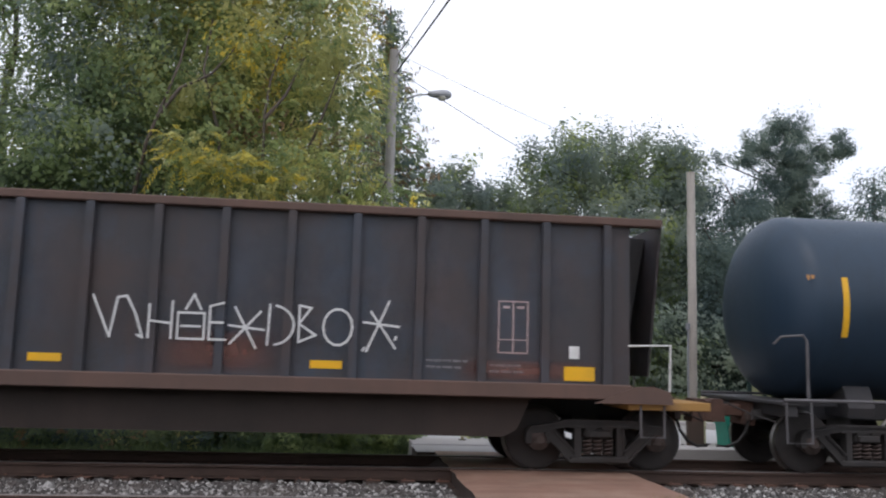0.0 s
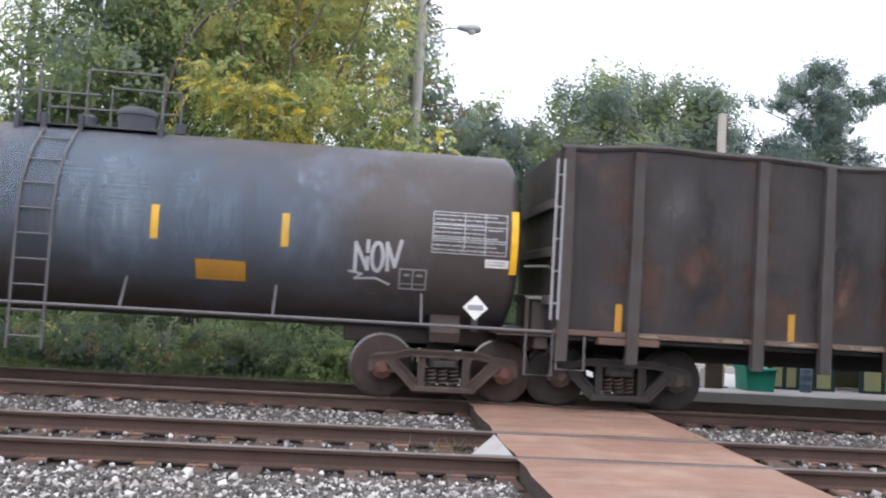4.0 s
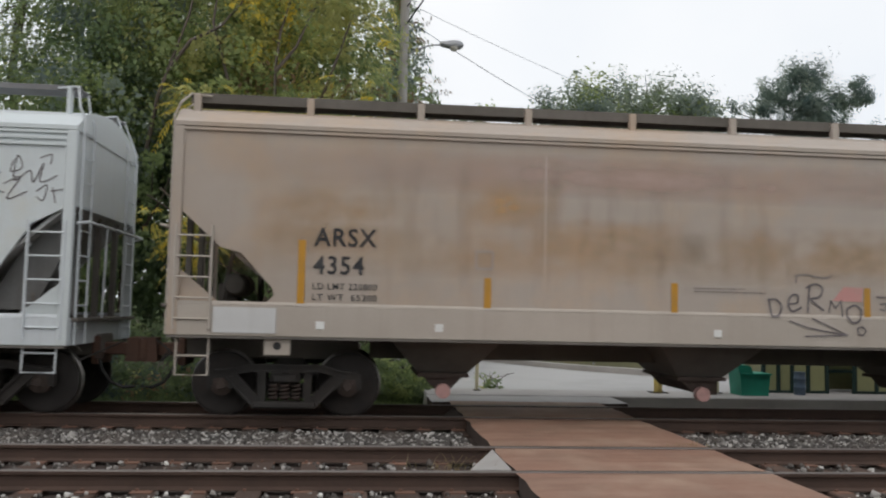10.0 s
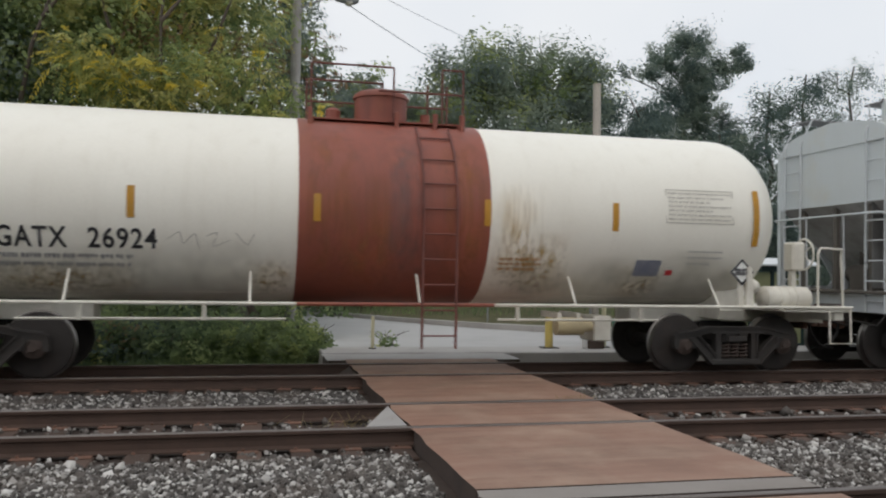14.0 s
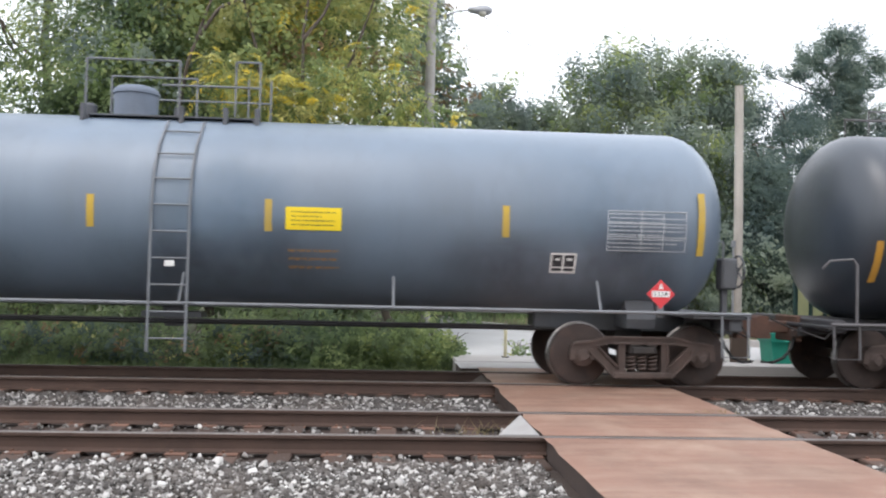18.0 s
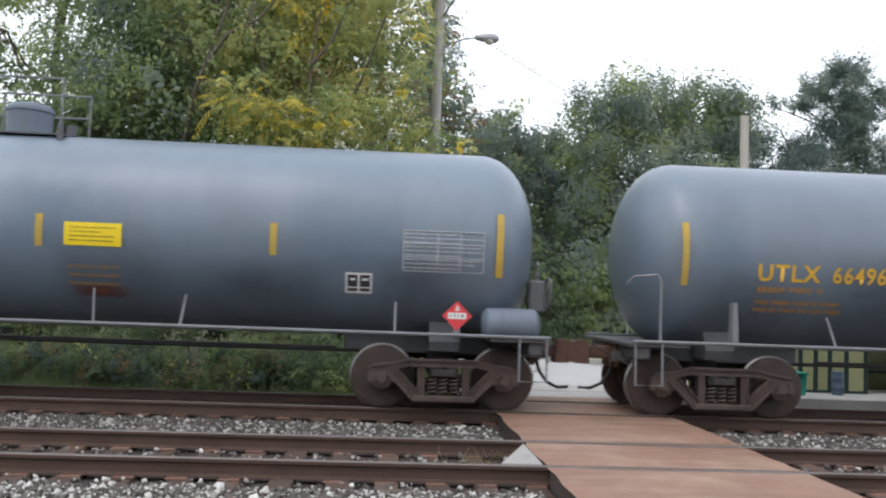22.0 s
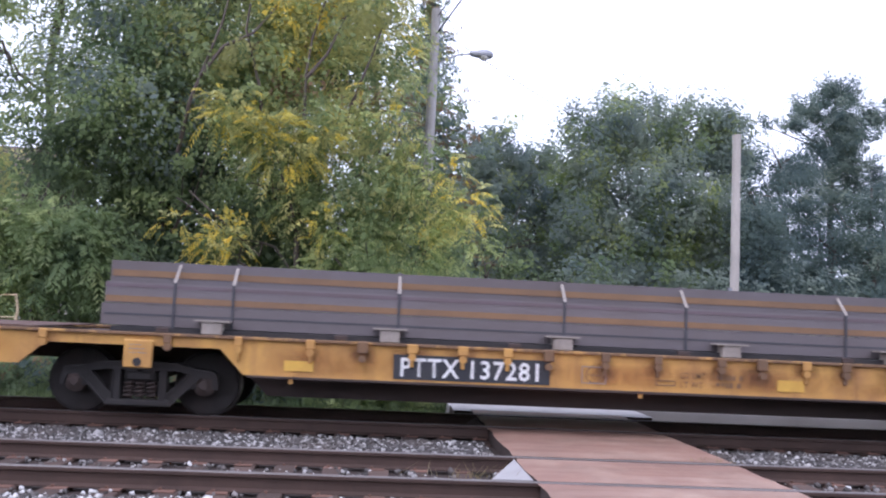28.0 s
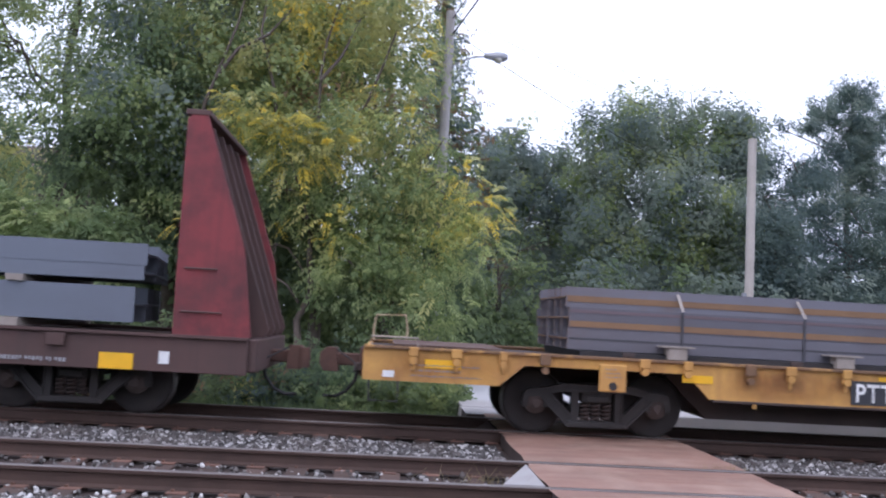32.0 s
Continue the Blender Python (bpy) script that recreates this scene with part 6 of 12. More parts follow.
SPILL_SOFT = stain("pale_blue_spill", (0.34, 0.39, 0.45), 0.46, 0.74, (9.0, 9.0, 0.22), 0.8)
SHEEN = stain("blue_faded_sheet", (0.12, 0.155, 0.205), 0.2, 0.62, (2.0, 2.0, 0.25), 0.9)
for x0, x1, z0, z1, m in ((-2.6, 3.6, 1.6, 3.7, SHEEN), (-2.2, 1.4, 2.3, 3.72, SHEEN), (-0.7, 0.9, 1.3, 3.6, SPILL_SOFT), (-2.3, -1.2, 1.15, 3.55, SPILL_SOFT), (2.4, 3.4, 1.6, 3.5, SPILL_SOFT), (-1.4, 3.6, 1.3, 3.5, SHEEN)):
    plate("spill_streak", x0, x1, z0, z1, m, car, sd, n=26, proud=0.005 + 0.0007 * abs(x0) if m is SHEEN else 0.012)

# white tank car with a rust-red band round the middle
WT_PAINT = surface("warm_white_tank_paint", (0.89, 0.865, 0.785), (0.68, 0.63, 0.53), 0.25, 0.35, 0.25, 0.05, 30, 0.45, bump=0.03)
WT_RAIL = surface("white_rail_paint", (0.76, 0.73, 0.65), (0.4, 0.36, 0.3), 0.5, 2, 0.3, 0.1, 40, 0.6)
RED_BAND = surface("rust_red_tank_band", (0.29, 0.088, 0.06), (0.13, 0.055, 0.045), 0.5, 0.8, 0.7, 0.12, 30, 0.5, bump=0.05, second=(0.33, 0.105, 0.055), second_at=(0.54, 0.72), second_scale=1.1)
MAROON_RAIL = surface("dark_maroon_rail_paint", (0.17, 0.06, 0.048), (0.08, 0.045, 0.04), 0.5, 2, 0.2, 0.15, 40, 0.65)
car = tank_car("white tank car with a rust-red band and red dome", -110.1, 7.1, 5.7, 1.42, 2.48, WT_PAINT, WT_RAIL, WT_RAIL, "dark", False, rail_z=1.06, head=1.05, shell=6.66, both_rails=True, ext=0.5)
sd = round_side(1.42, 2.48)
part("band", Geo().lathe([(-1.36, 1.40), (-1.36, 1.428), (1.44, 1.428), (1.44, 1.40)], 56, "x", (0, 0, 2.48)), RED_BAND, car, "rust-red painted band", smooth=40)
part("band_rail", Geo().tube([(-1.36, -1.445, 1.08), (1.5, -1.445, 1.08)], 0.031, 6), RED_BAND, car)
top_fittings(car, 0.0, 1.42, 2.48, RED_BAND, (0.42, 0.5), -0.02, 1.2, 0.85, 0.67, MAROON_RAIL, 0.25, 0.45)
lettering("reporting_mark", "GATX", -5.26, -4.38, 1.8, 2.08, BLACK_MARK, car, sd)
lettering("car_number", "26924", -4.12, -3.24, 1.8, 2.08, BLACK_MARK, car, sd)
text_bars("weight_lettering", -5.28, -3.55, 1.52, 1.75, 2, GREY_MARK, car, sd, 3, 0.5)
tape(car, (-6.0, 5.83), 2.04, 2.93, sd, AMBER_TAPE)
tape(car, (-3.58, 3.42), 2.22, 2.65, sd, AMBER_TAPE)
tape(car, (-1.1, 1.39), 2.24, 2.63, round_side(1.432, 2.48), AMBER_TAPE)
TABLE_MARK = surface("faint_table_stencil", (0.46, 0.44, 0.40), (0.6, 0.57, 0.5), 0.4, 4, 0.2, 0.1, 50, 0.6, bump=0)
text_bars("stencil_row", 4.3, 5.38, 2.4, 2.87, 7, TABLE_MARK, car, sd, 4, 0.45)
frame_box(car, 4.26, 5.42, 2.37, 2.9, sd, TABLE_MARK, 0.014, False)
plate("stencil_panel", 3.85, 4.28, 1.54, 1.79, surface("faded_blue_stencil", (0.20, 0.215, 0.28), (0.5, 0.5, 0.5), 0.4, 4, 0, 0.1, 40, 0.6), car, sd)
plate("red_label", 4.4, 4.52, 1.56, 1.64, PLACARD_RED, car, sd)
text_bars("rust_note", 1.64, 2.3, 1.58, 1.8, 3, RUST_MARK, car, sd, 7, 0.6)
text_bars("small_lettering", 4.7, 5.3, 1.7, 1.98, 3, GREY_MARK, car, sd, 9, 0.25)
placard(car, 5.6, 1.63, -1.38, PLACARD_WHITE, s=0.21, holder=WT_RAIL)
strokes("placard_border", [[(5.41, 1.63), (5.6, 1.44), (5.79, 1.63), (5.6, 1.82), (5.41, 1.63)]], 0.034, BLACK_MARK, car, flat_side(-1.38), 0.004)
text_bars("placard_rows", 5.48, 5.72, 1.57, 1.7, 2, BLACK_MARK, car, flat_side(-1.38), 4, 0.8, 0.012)
brake_wheel(car, 7.1, -0.85, 1.95, WT_RAIL)
for x in (-6.0, 5.72):
    part("step_bracket", Geo().prism([(x - 0.07, 1.08), (x + 0.07, 1.08), (x + 0.03, 1.72), (x - 0.03, 1.72)], -1.43, -1.36), WT_RAIL, car)
part("valve_ball", Geo().lathe([(-0.13, 0.02), (-0.09, 0.1), (0, 0.13), (0.09, 0.1), (0.13, 0.02)], 14, "y", (5.82, -1.3, 1.4)), WT_RAIL, car, smooth=60)
reservoir(car, 6.05, 6.98, -1.15, 1.22, 0.19, WT_RAIL)
part("brake_cylinder", Geo().lathe([(2.62, 0.02), (2.64, 0.14), (3.08, 0.14), (3.1, 0.09), (3.24, 0.08), (3.26, 0.02)], 16, "x", (0, -0.95, 0.74)), surface("yellowed_cream_cylinder", (0.56, 0.47, 0.29), (0.3, 0.24, 0.16), 0.5, 3, 0.3, 0.1, 40, 0.6), car, "yellowed cream brake cylinder", smooth=40)
part("cylinder_bracket", Geo().box(2.66, 2.72, -1.0, -0.2, 0.86, 0.95).box(2.98, 3.04, -1.0, -0.2, 0.86, 0.95), WT_RAIL, car)
for x in (-4.2, -2.6, 1.9, 3.9):
    part("pipe_hanger", Geo().box(x - 0.03, x + 0.03, -1.34, -1.3, 0.84, 1.06), WT_RAIL, car)
part("heater_box", Geo().box(3.3, 3.6, -0.9, -0.3, 0.5, 0.9, 0.02), WT_RAIL, car)
for a, b in ((-5, -1.5), (1.6, 4.2)):
    part("steam_pipe", Geo().tube([(a, -1.3, 0.86), (b, -1.3, 0.86)], 0.02, 5), WT_RAIL, car)
STAIN = stain("amber_rust_stain", (0.58, 0.40, 0.15), 0.42, 0.75, (11.0, 11.0, 0.22), 0.85)
BAND_RUN = stain("orange_band_run", (0.45, 0.17, 0.05), 0.4, 0.75, (7.0, 7.0, 0.25), 0.8)
BAND_GREY = stain("grey_spill_run", (0.20, 0.15, 0.15), 0.4, 0.75, (8.0, 8.0, 0.2), 0.8)
for x, w, a, b in ((1.9, 0.9, 1.2, 2.9), (2.3, 0.9, 1.15, 2.2), (-1.7, 0.7, 1.15, 1.7), (4.0, 0.8, 1.15, 1.7), (-4.5, 2.2, 1.12, 1.6)):
    plate("rust_streak", x - w / 2, x + w / 2, a, b, STAIN, car, sd, n=10, proud=0.005)
WT_GRIME = stain("grey_green_tank_grime", (0.44, 0.42, 0.34), 0.3, 0.75, (1.4, 1.4, 0.6), 0.5)
for i, x in enumerate((-5.8, -4.6, -3.2, 1.5, 2.8, 4.1)):
    plate("grime", x, x + 1.7, 1.09, 1.75 + 0.12 * (i % 3), WT_GRIME, car, sd, n=10, proud=0.003 + 0.0007 * (i % 2))
bsd = round_side(1.432, 2.48)
for x, w, a, b, m in ((-0.9, 0.8, 1.3, 3.7, BAND_RUN), (0.2, 0.8, 1.25, 3.8, BAND_GREY), (1.05, 0.7, 1.2, 3.7, BAND_RUN), (-0.3, 0.9, 1.2, 3.0, BAND_RUN)):
    plate("rust_run", x - w / 2, x + w / 2, a, b, m, car, bsd, n=20, proud=0.003 + abs(x) * 0.001)
strokes("faint_scribble", [rounded(p, False) for p in [[(-3.1, 1.94), (-2.95, 2.04), (-2.9, 1.89), (-2.75, 2.02), (-2.7, 1.84)], [(-2.6, 1.99), (-2.45, 2.04), (-2.5, 1.86), (-2.3, 1.94)], [(-2.2, 2.04), (-2.05, 1.89), (-1.95, 2.04)]]], 0.011, TABLE_MARK, car, sd)

# long black pressure tank car
LP_PAINT = surface("dull_black_tank_paint", (0.034, 0.042, 0.054), (0.02, 0.023, 0.028), 0.5, 0.35, 0.3, 0.06, 30, 0.42, bump=0.03, second=(0.045, 0.056, 0.072), spec=0.5)
LP_UNDER = surface("black_underframe", (0.045, 0.045, 0.05), (0.09, 0.075, 0.065), 0.5, 1.2, 0.3, 0.15, 30, 0.65)
car = tank_car("long black pressure tank car with white stencils and red placard", -128.55, 10.1, 8.4, 1.5, 2.52, coated(LP_PAINT, 0.55, 0.35), LP_UNDER, DARK_RAIL, "dark", True, rail_z=0.98, head=0.75, shell=9.9)
sd = round_side(1.5, 2.52)
top_fittings(car, 0.0, 1.5, 2.52, LP_UNDER, (0.5, 0.5), 0.0, 1.05, 0.85, 0.35, DARK_RAIL, 0.23, 0.5)
g = Geo()
for yy in (-0.35, 0.35):
    g.tube([(-9.0, yy, 4.38), (-4, yy, 4.39), (0, yy, 4.40), (4, yy, 4.39), (9.0, yy, 4.38)], 0.02, 5)
    for x in (-9.0, -6, -3, 3, 6, 9.0):
        g.tube([(x, yy, 3.95), (x, yy, 4.4)], 0.013, 5)
part("safety_rail", g, DARK_RAIL, car)
tape(car, (9.4,), 1.6, 2.23, sd, AMBER_TAPE, 0.11)
tape(car, (-9.48,), 1.63, 2.24, sd, AMBER_TAPE, 0.11)
tape(car, (-6.0, -2.5, 2.54, 5.96), 1.82, 2.27, sd, AMBER_TAPE)
data_block(car, 7.8, 8.9, 2.29, 2.88, sd)
plate("grey_panel", 8.06, 8.62, 1.91, 2.22, DIM_MARK, car, sd)
plate("grey_panel", -8.7, -8.16, 1.9, 2.25, DIM_MARK, car, sd)
plate("patch", 6.77, 7.57, 2.2, 2.44, BLACK, car, sd)
frame_box(car, 7.29, 7.71, 1.57, 1.84, sd, WHITE_MARK)
lettering("odorised_note", "NON ODORIZED", 6.05, 6.97, 1.85, 1.97, BRIGHT_MARK, car, sd)
lettering("contents_note", "LIQUEFIED-PETROLEUM", 5.57, 7.14, 1.65, 1.78, BRIGHT_MARK, car, sd)
lettering("contents_note", "GAS", 6.24, 6.52, 1.5, 1.61, BRIGHT_MARK, car, sd)
plate("sticker", 0.9, 1.65, 2.13, 2.4, STICKER_OLD, car, sd, "dull yellow notice sticker")
text_bars("sticker_rows", 0.98, 1.58, 2.17, 2.3, 1, BLACK_MARK, car, sd, 4, 0.6, 0.013)
lettering("reporting_mark", "GLNX", -8.04, -7.3, 1.92, 2.16, WHITE_MARK, car, sd)
lettering("car_number", "143", -7.1, -6.6, 1.92, 2.16, WHITE_MARK, car, sd)
text_bars("weight_lettering", -8.0, -6.2, 1.7, 1.86, 2, GREY_MARK, car, sd, 3, 0.5)
frame_box(car, -5.89, -5.66, 1.87, 2.14, sd, WHITE_MARK, 0.02, False)
lettering("plate_letter", "C", -5.81, -5.74, 1.92, 2.02, WHITE_MARK, car, sd)
placard(car, 8.58, 1.29, -1.40, PLACARD_RED, "1075", s=0.2)
reservoir(car, 9.12, 9.9, -1.2, 1.12, 0.22, LP_UNDER)
part("gusset", Geo().prism([(-8.95, 0.98), (-8.5, 0.98), (-8.5, 1.42), (-8.95, 1.42)], -1.35, -1.3), LP_UNDER, car)

# short black tank car with blue bearing caps
BK_PAINT = surface("matt_black_tank_paint", (0.05, 0.048, 0.052), (0.026, 0.025, 0.027), 0.5, 0.4, 0.35, 0.06, 30, 0.55, bump=0.03, second=(0.07, 0.068, 0.07))
car = tank_car("short matt black tank car with white stencils and blue bearing caps", -201.37, 6.45, 5.03, 1.45, 2.48, BK_PAINT, LP_UNDER, DARK_RAIL, "blue", False, head=0.6, shell=6.25)
sd = round_side(1.45, 2.48)
top_fittings(car, -0.2, 1.45, 2.48, LP_UNDER, (0.46, 0.5), -0.3, 1.2, 0.85, 0.57, DARK_RAIL, 0.22, 0.55)
lettering("car_number", "464", -4.06, -3.5, 2.06, 2.32, WHITE_MARK, car, sd)
text_bars("weight_lettering", -5.4, -3.75, 1.68, 1.95, 2, GREY_MARK, car, sd, 3, 0.5)
tape(car, (-5.71, 5.71), 2.0, 2.88, sd)
tape(car, (-3.4, -1.8, 1.19, 3.14), 2.17, 2.64, sd)
data_block(car, 4.52, 5.54, 2.08, 2.6, sd)
frame_box(car, 4.17, 4.58, 1.59, 1.87, sd, WHITE_MARK)
text_bars("service_note", -2.62, -1.52, 1.6, 1.86, 4, WHITE_MARK, car, sd, 5, 0.4)
text_bars("service_note", 1.05, 2.06, 1.44, 1.88, 6, WHITE_MARK, car, sd, 6, 0.35)
plate("white_patch", 0.78, 1.03, 1.71, 1.87, WHITE_MARK, car, sd)
text_bars("service_note", 2.24, 2.95, 1.75, 1.87, 2, WHITE_MARK, car, sd, 7, 0.5)
text_bars("service_note", 3.18, 3.93, 1.76, 1.88, 2, WHITE_MARK, car, sd, 8, 0.5)
text_bars("small_lettering", 5.15, 5.45, 1.35, 1.6, 4, DIM_MARK, car, sd, 9, 0.3)
text_bars("edge_lettering", 5.86, 6.56, 1.01, 1.06, 1, WHITE_MARK, car, flat_side(-1.46), 2, 0.9)
part("gusset", Geo().prism([(4.9, 1.05), (5.35, 1.05), (5.2, 1.3), (5.05, 1.65), (4.9, 1.7)], -1.3, -1.24), LP_UNDER, car)
reservoir(car, 5.5, 6.35, -1.15, 1.2, 0.17, LP_UNDER)
part("tag_box", Geo().box(2.45, 2.84, -1.4, -1.3, 0.82, 0.95, 0.01), GREY_MARK, car)
for x, w, a, b in ((-0.75, 0.08, 2.6, 3.75), (-0.55, 0.04, 2.4, 3.8), (-0.3, 0.12, 2.8, 3.8), (0.05, 0.05, 2.5, 3.7), (0.75, 0.1, 2.5, 3.4)):
    plate("spill_streak", x - w * 2, x + w * 2, a, b, SPILL_SOFT, car, sd, n=10, proud=0.005)

# dark blue-black tank car at the head of what is seen
DB_PAINT = surface("blue_black_tank_paint", (0.024, 0.046, 0.074), (0.014, 0.02, 0.028), 0.5, 0.4, 0.3, 0.06, 30, 0.45, bump=0.03)
car = tank_car("blue-black tank car with faded yellow lettering", 14.95, 8.4, 6.95, 1.5, 2.6, DB_PAINT, LP_UNDER, DARK_RAIL, "dark", False)
sd = round_side(1.5, 2.6)
tape(car, (-7.5,), 2.07, 2.97, sd)
text_bars("small_lettering", -8.1, -7.9, 2.9, 3.0, 1, RUST_MARK, car, sd, 2, 0.8)
top_fittings(car, 0.0, 1.5, 2.6, LP_UNDER)


def filled(name, polys, mat, parent, side, proud=0.008, label=""):
    """Flat painted shapes on a wagon side, each a polygon of (x, z)."""
    for k, poly in enumerate(polys):
        g = Geo()
        g.v = [(x, side(z) - proud - k * 0.0002, z) for x, z in poly]
        g.f = [tuple(range(len(poly)))]
        part(name, g, mat, parent, label)


def hopper_car(label, u, L, T, eave, sill, cut, paint, sill_paint, dark, chutes, posts, valve, ridge=0.42, seams=(), eave_ribs=1, body_y=1.52, rail_top=4.6, gate=STEEL_RUST, walk_paint=None, slope=None, walk_h=0.14, post_w=0.05, dark_chutes=False):
    """A covered hopper. cut: outline of the open end bay from the sill up to the end post, on the right-hand side."""
    car = wagon("hopper_car", label, u)
    z0, z1 = sill
    right = [(L, cut[-1][1])] + list(reversed(cut))
    outline = [(-L, eave), (L, eave)] + [(x, z) for x, z in reversed(cut)] + [(-x, z) for x, z in cut]
    for s in (-1, 1):
        part("side_sheet", Geo().prism(outline, s * body_y - 0.015, s * body_y + 0.015), paint, car)
        part("side_sill", Geo().box(-L, L, s * (body_y + 0.005) - 0.03, s * (body_y + 0.005) + 0.03, z0, z1 + 0.004, 0.008), sill_paint, car)
        ledge = [(-body_y - 0.034, z1 + 0.006), (-body_y - 0.034, z1 + 0.012), (-body_y - 0.016, z1 + 0.05), (-body_y + 0.01, z1 + 0.05), (-body_y + 0.01, z1 + 0.006)]
        part("sill_ledge", Geo().run(ledge if s < 0 else [(-y, z) for y, z in reversed(ledge)], -L, L), sill_paint, car)
        part("sill_lip", Geo().box(-L, L, s * body_y - 0.07, s * body_y + 0.07, z0 - 0.035, z0 - 0.004), dark, car)
    for x in seams:
        part("weld_seam", Geo().box(x - 0.012, x + 0.012, -body_y - 0.019, -body_y - 0.0155, z1 + 0.01, eave - 0.02), paint, car)
    w = body_y
    half = [(-w - 0.05, eave - 0.06), (-w - 0.05, eave), (-w * 0.95, eave + 0.07), (-w * 0.87, eave + 0.18), (-w * 0.72, eave + 0.275), (-w * 0.4, eave + ridge * 0.86), (0, eave + ridge)]
    part("roof", Geo().run(half + [(-y, z) for y, z in reversed(half[:-1])], -L - 0.02, L + 0.02), paint, car)
    for k in range(eave_ribs):
        part("eave_rib", Geo().box(-L, L, -w - 0.045 - 0.0 * k, -w - 0.016, eave - 0.12 - k * 0.085, eave - 0.075 - k * 0.085, 0.006), paint, car)
    # roof walk on posts
    for s in (-1, 1):
        part("roof_walk", Geo().box(-L + 0.1, L - 0.1, min(s * 1.12, s * 0.7), max(s * 1.12, s * 0.7), rail_top - walk_h * 0.85, rail_top - walk_h * 0.5).box(-L + 0.1, L - 0.1, s * 1.14 - 0.02, s * 1.14 + 0.02, rail_top - walk_h, rail_top), walk_paint or paint, car)
    for x in posts:
        part("walk_post", Geo().box(x - post_w, x + post_w, -1.22, -1.1, eave + 0.1, rail_top - 0.02, 0.01), paint, car)
    for k in range(5):
        x = (k - 2) * L * 0.36
        part("roof_hatch", Geo().box(x - 0.6, x + 0.6, -0.35, 0.35, eave + ridge - 0.09, eave + ridge + 0.02, 0.03), paint, car)
    # ends: upper wall, slope sheet, end posts, platform
    zc = cut[-1][1]
    for s in (-1, 1):
        a, b = sorted((s * (L - 0.04), s * L))
        part("end_wall", Geo().box(a, b, -w + 0.02, w - 0.02, zc - 0.02, eave - 0.01), paint, car)
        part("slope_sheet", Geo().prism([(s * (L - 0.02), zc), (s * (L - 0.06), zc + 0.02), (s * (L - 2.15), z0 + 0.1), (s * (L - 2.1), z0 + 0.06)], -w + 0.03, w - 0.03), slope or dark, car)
        for yy in (-w, w):
            part("end_post", Geo().box(min(s * (L - 0.12), s * (L + 0.02)), max(s * (L - 0.12), s * (L + 0.02)), yy - 0.05, yy + 0.05, z0, eave - 0.06, 0.012), paint, car)
        part("end_sill", Geo().box(min(s * (L - 0.12), s * (L + 0.02)), max(s * (L - 0.12), s * (L + 0.02)), -w + 0.06, w - 0.06, z0, z1, 0.01), sill_paint, car)
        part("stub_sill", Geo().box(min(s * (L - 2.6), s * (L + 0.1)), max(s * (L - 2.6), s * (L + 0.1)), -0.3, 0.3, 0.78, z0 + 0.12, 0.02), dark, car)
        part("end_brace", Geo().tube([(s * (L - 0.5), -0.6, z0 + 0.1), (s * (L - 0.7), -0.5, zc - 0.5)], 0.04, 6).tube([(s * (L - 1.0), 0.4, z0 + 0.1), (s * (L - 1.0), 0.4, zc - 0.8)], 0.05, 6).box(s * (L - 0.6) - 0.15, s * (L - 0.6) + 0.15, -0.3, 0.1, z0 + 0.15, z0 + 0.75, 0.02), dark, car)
        sd = flat_side(-w)
        x0, x1 = sorted((s * (L - 0.07), s * (L - 0.55)))
        ladder(car, x0, x1, z0 + 0.08, 2.66, sd, sill_paint, 5, 0.014)
        # ladders and grab irons on the end itself
        ey = s * (L + 0.06)
        for y0, y1 in ((0.8, 1.28), (-1.4, -0.95)):
            g = Geo()
            for yy in (y0, y1):
                g.tube([(ey, yy, z0), (ey, yy, eave + 0.1), (s * (L - 0.02), yy, eave + 0.3), (s * (L - 0.12), yy * 0.85, rail_top - 0.02), (s * (L - 0.4), yy * 0.85, rail_top - 0.05)], 0.018, 5)
            g2 = part("end_ladder", g, sill_paint, car)
            for k in range(9):
                z = z0 + 0.2 + k * (eave - z0 - 0.25) / 8
                part("rung", Geo().tube([(ey, y0, z), (ey, y1, z)], 0.013, 5), sill_paint, g2)
        part("crossbar", Geo().tube([(ey, -w, 2.64), (ey + s * 0.12, -w + 0.12, 2.67), (ey + s * 0.12, w - 0.12, 2.67), (ey, w, 2.64)], 0.022, 6), sill_paint, car)
        for yy in (-0.55, 0.45):
            part("crossbar_post", Geo().tube([(ey + s * 0.1, yy, z1), (ey + s * 0.12, yy, 2.67)], 0.016, 5), sill_paint, car)
        for yy in (-0.9, 0.0, 0.9):
            part("end_stiffener", Geo().box(min(s * (L - 0.16), s * (L - 0.08)), max(s * (L - 0.16), s * (L - 0.08)), yy - 0.05, yy + 0.05, z1, zc), dark, car)
        part("end_platform", Geo().box(min(s * (L - 0.95), s * (L + 0.12)), max(s * (L - 0.95), s * (L + 0.12)), -w + 0.08, w - 0.08, z1 - 0.05, z1 + 0.004, 0.01), dark, car)
        part("corner_gusset", Geo().prism([(s * (L - 0.1), z1), (s * (L - 0.7), z1), (s * (L - 0.1), z1 + 0.5)], -w + 0.03, -w + 0.05), paint, car)
        bx = s * (L - 0.75)
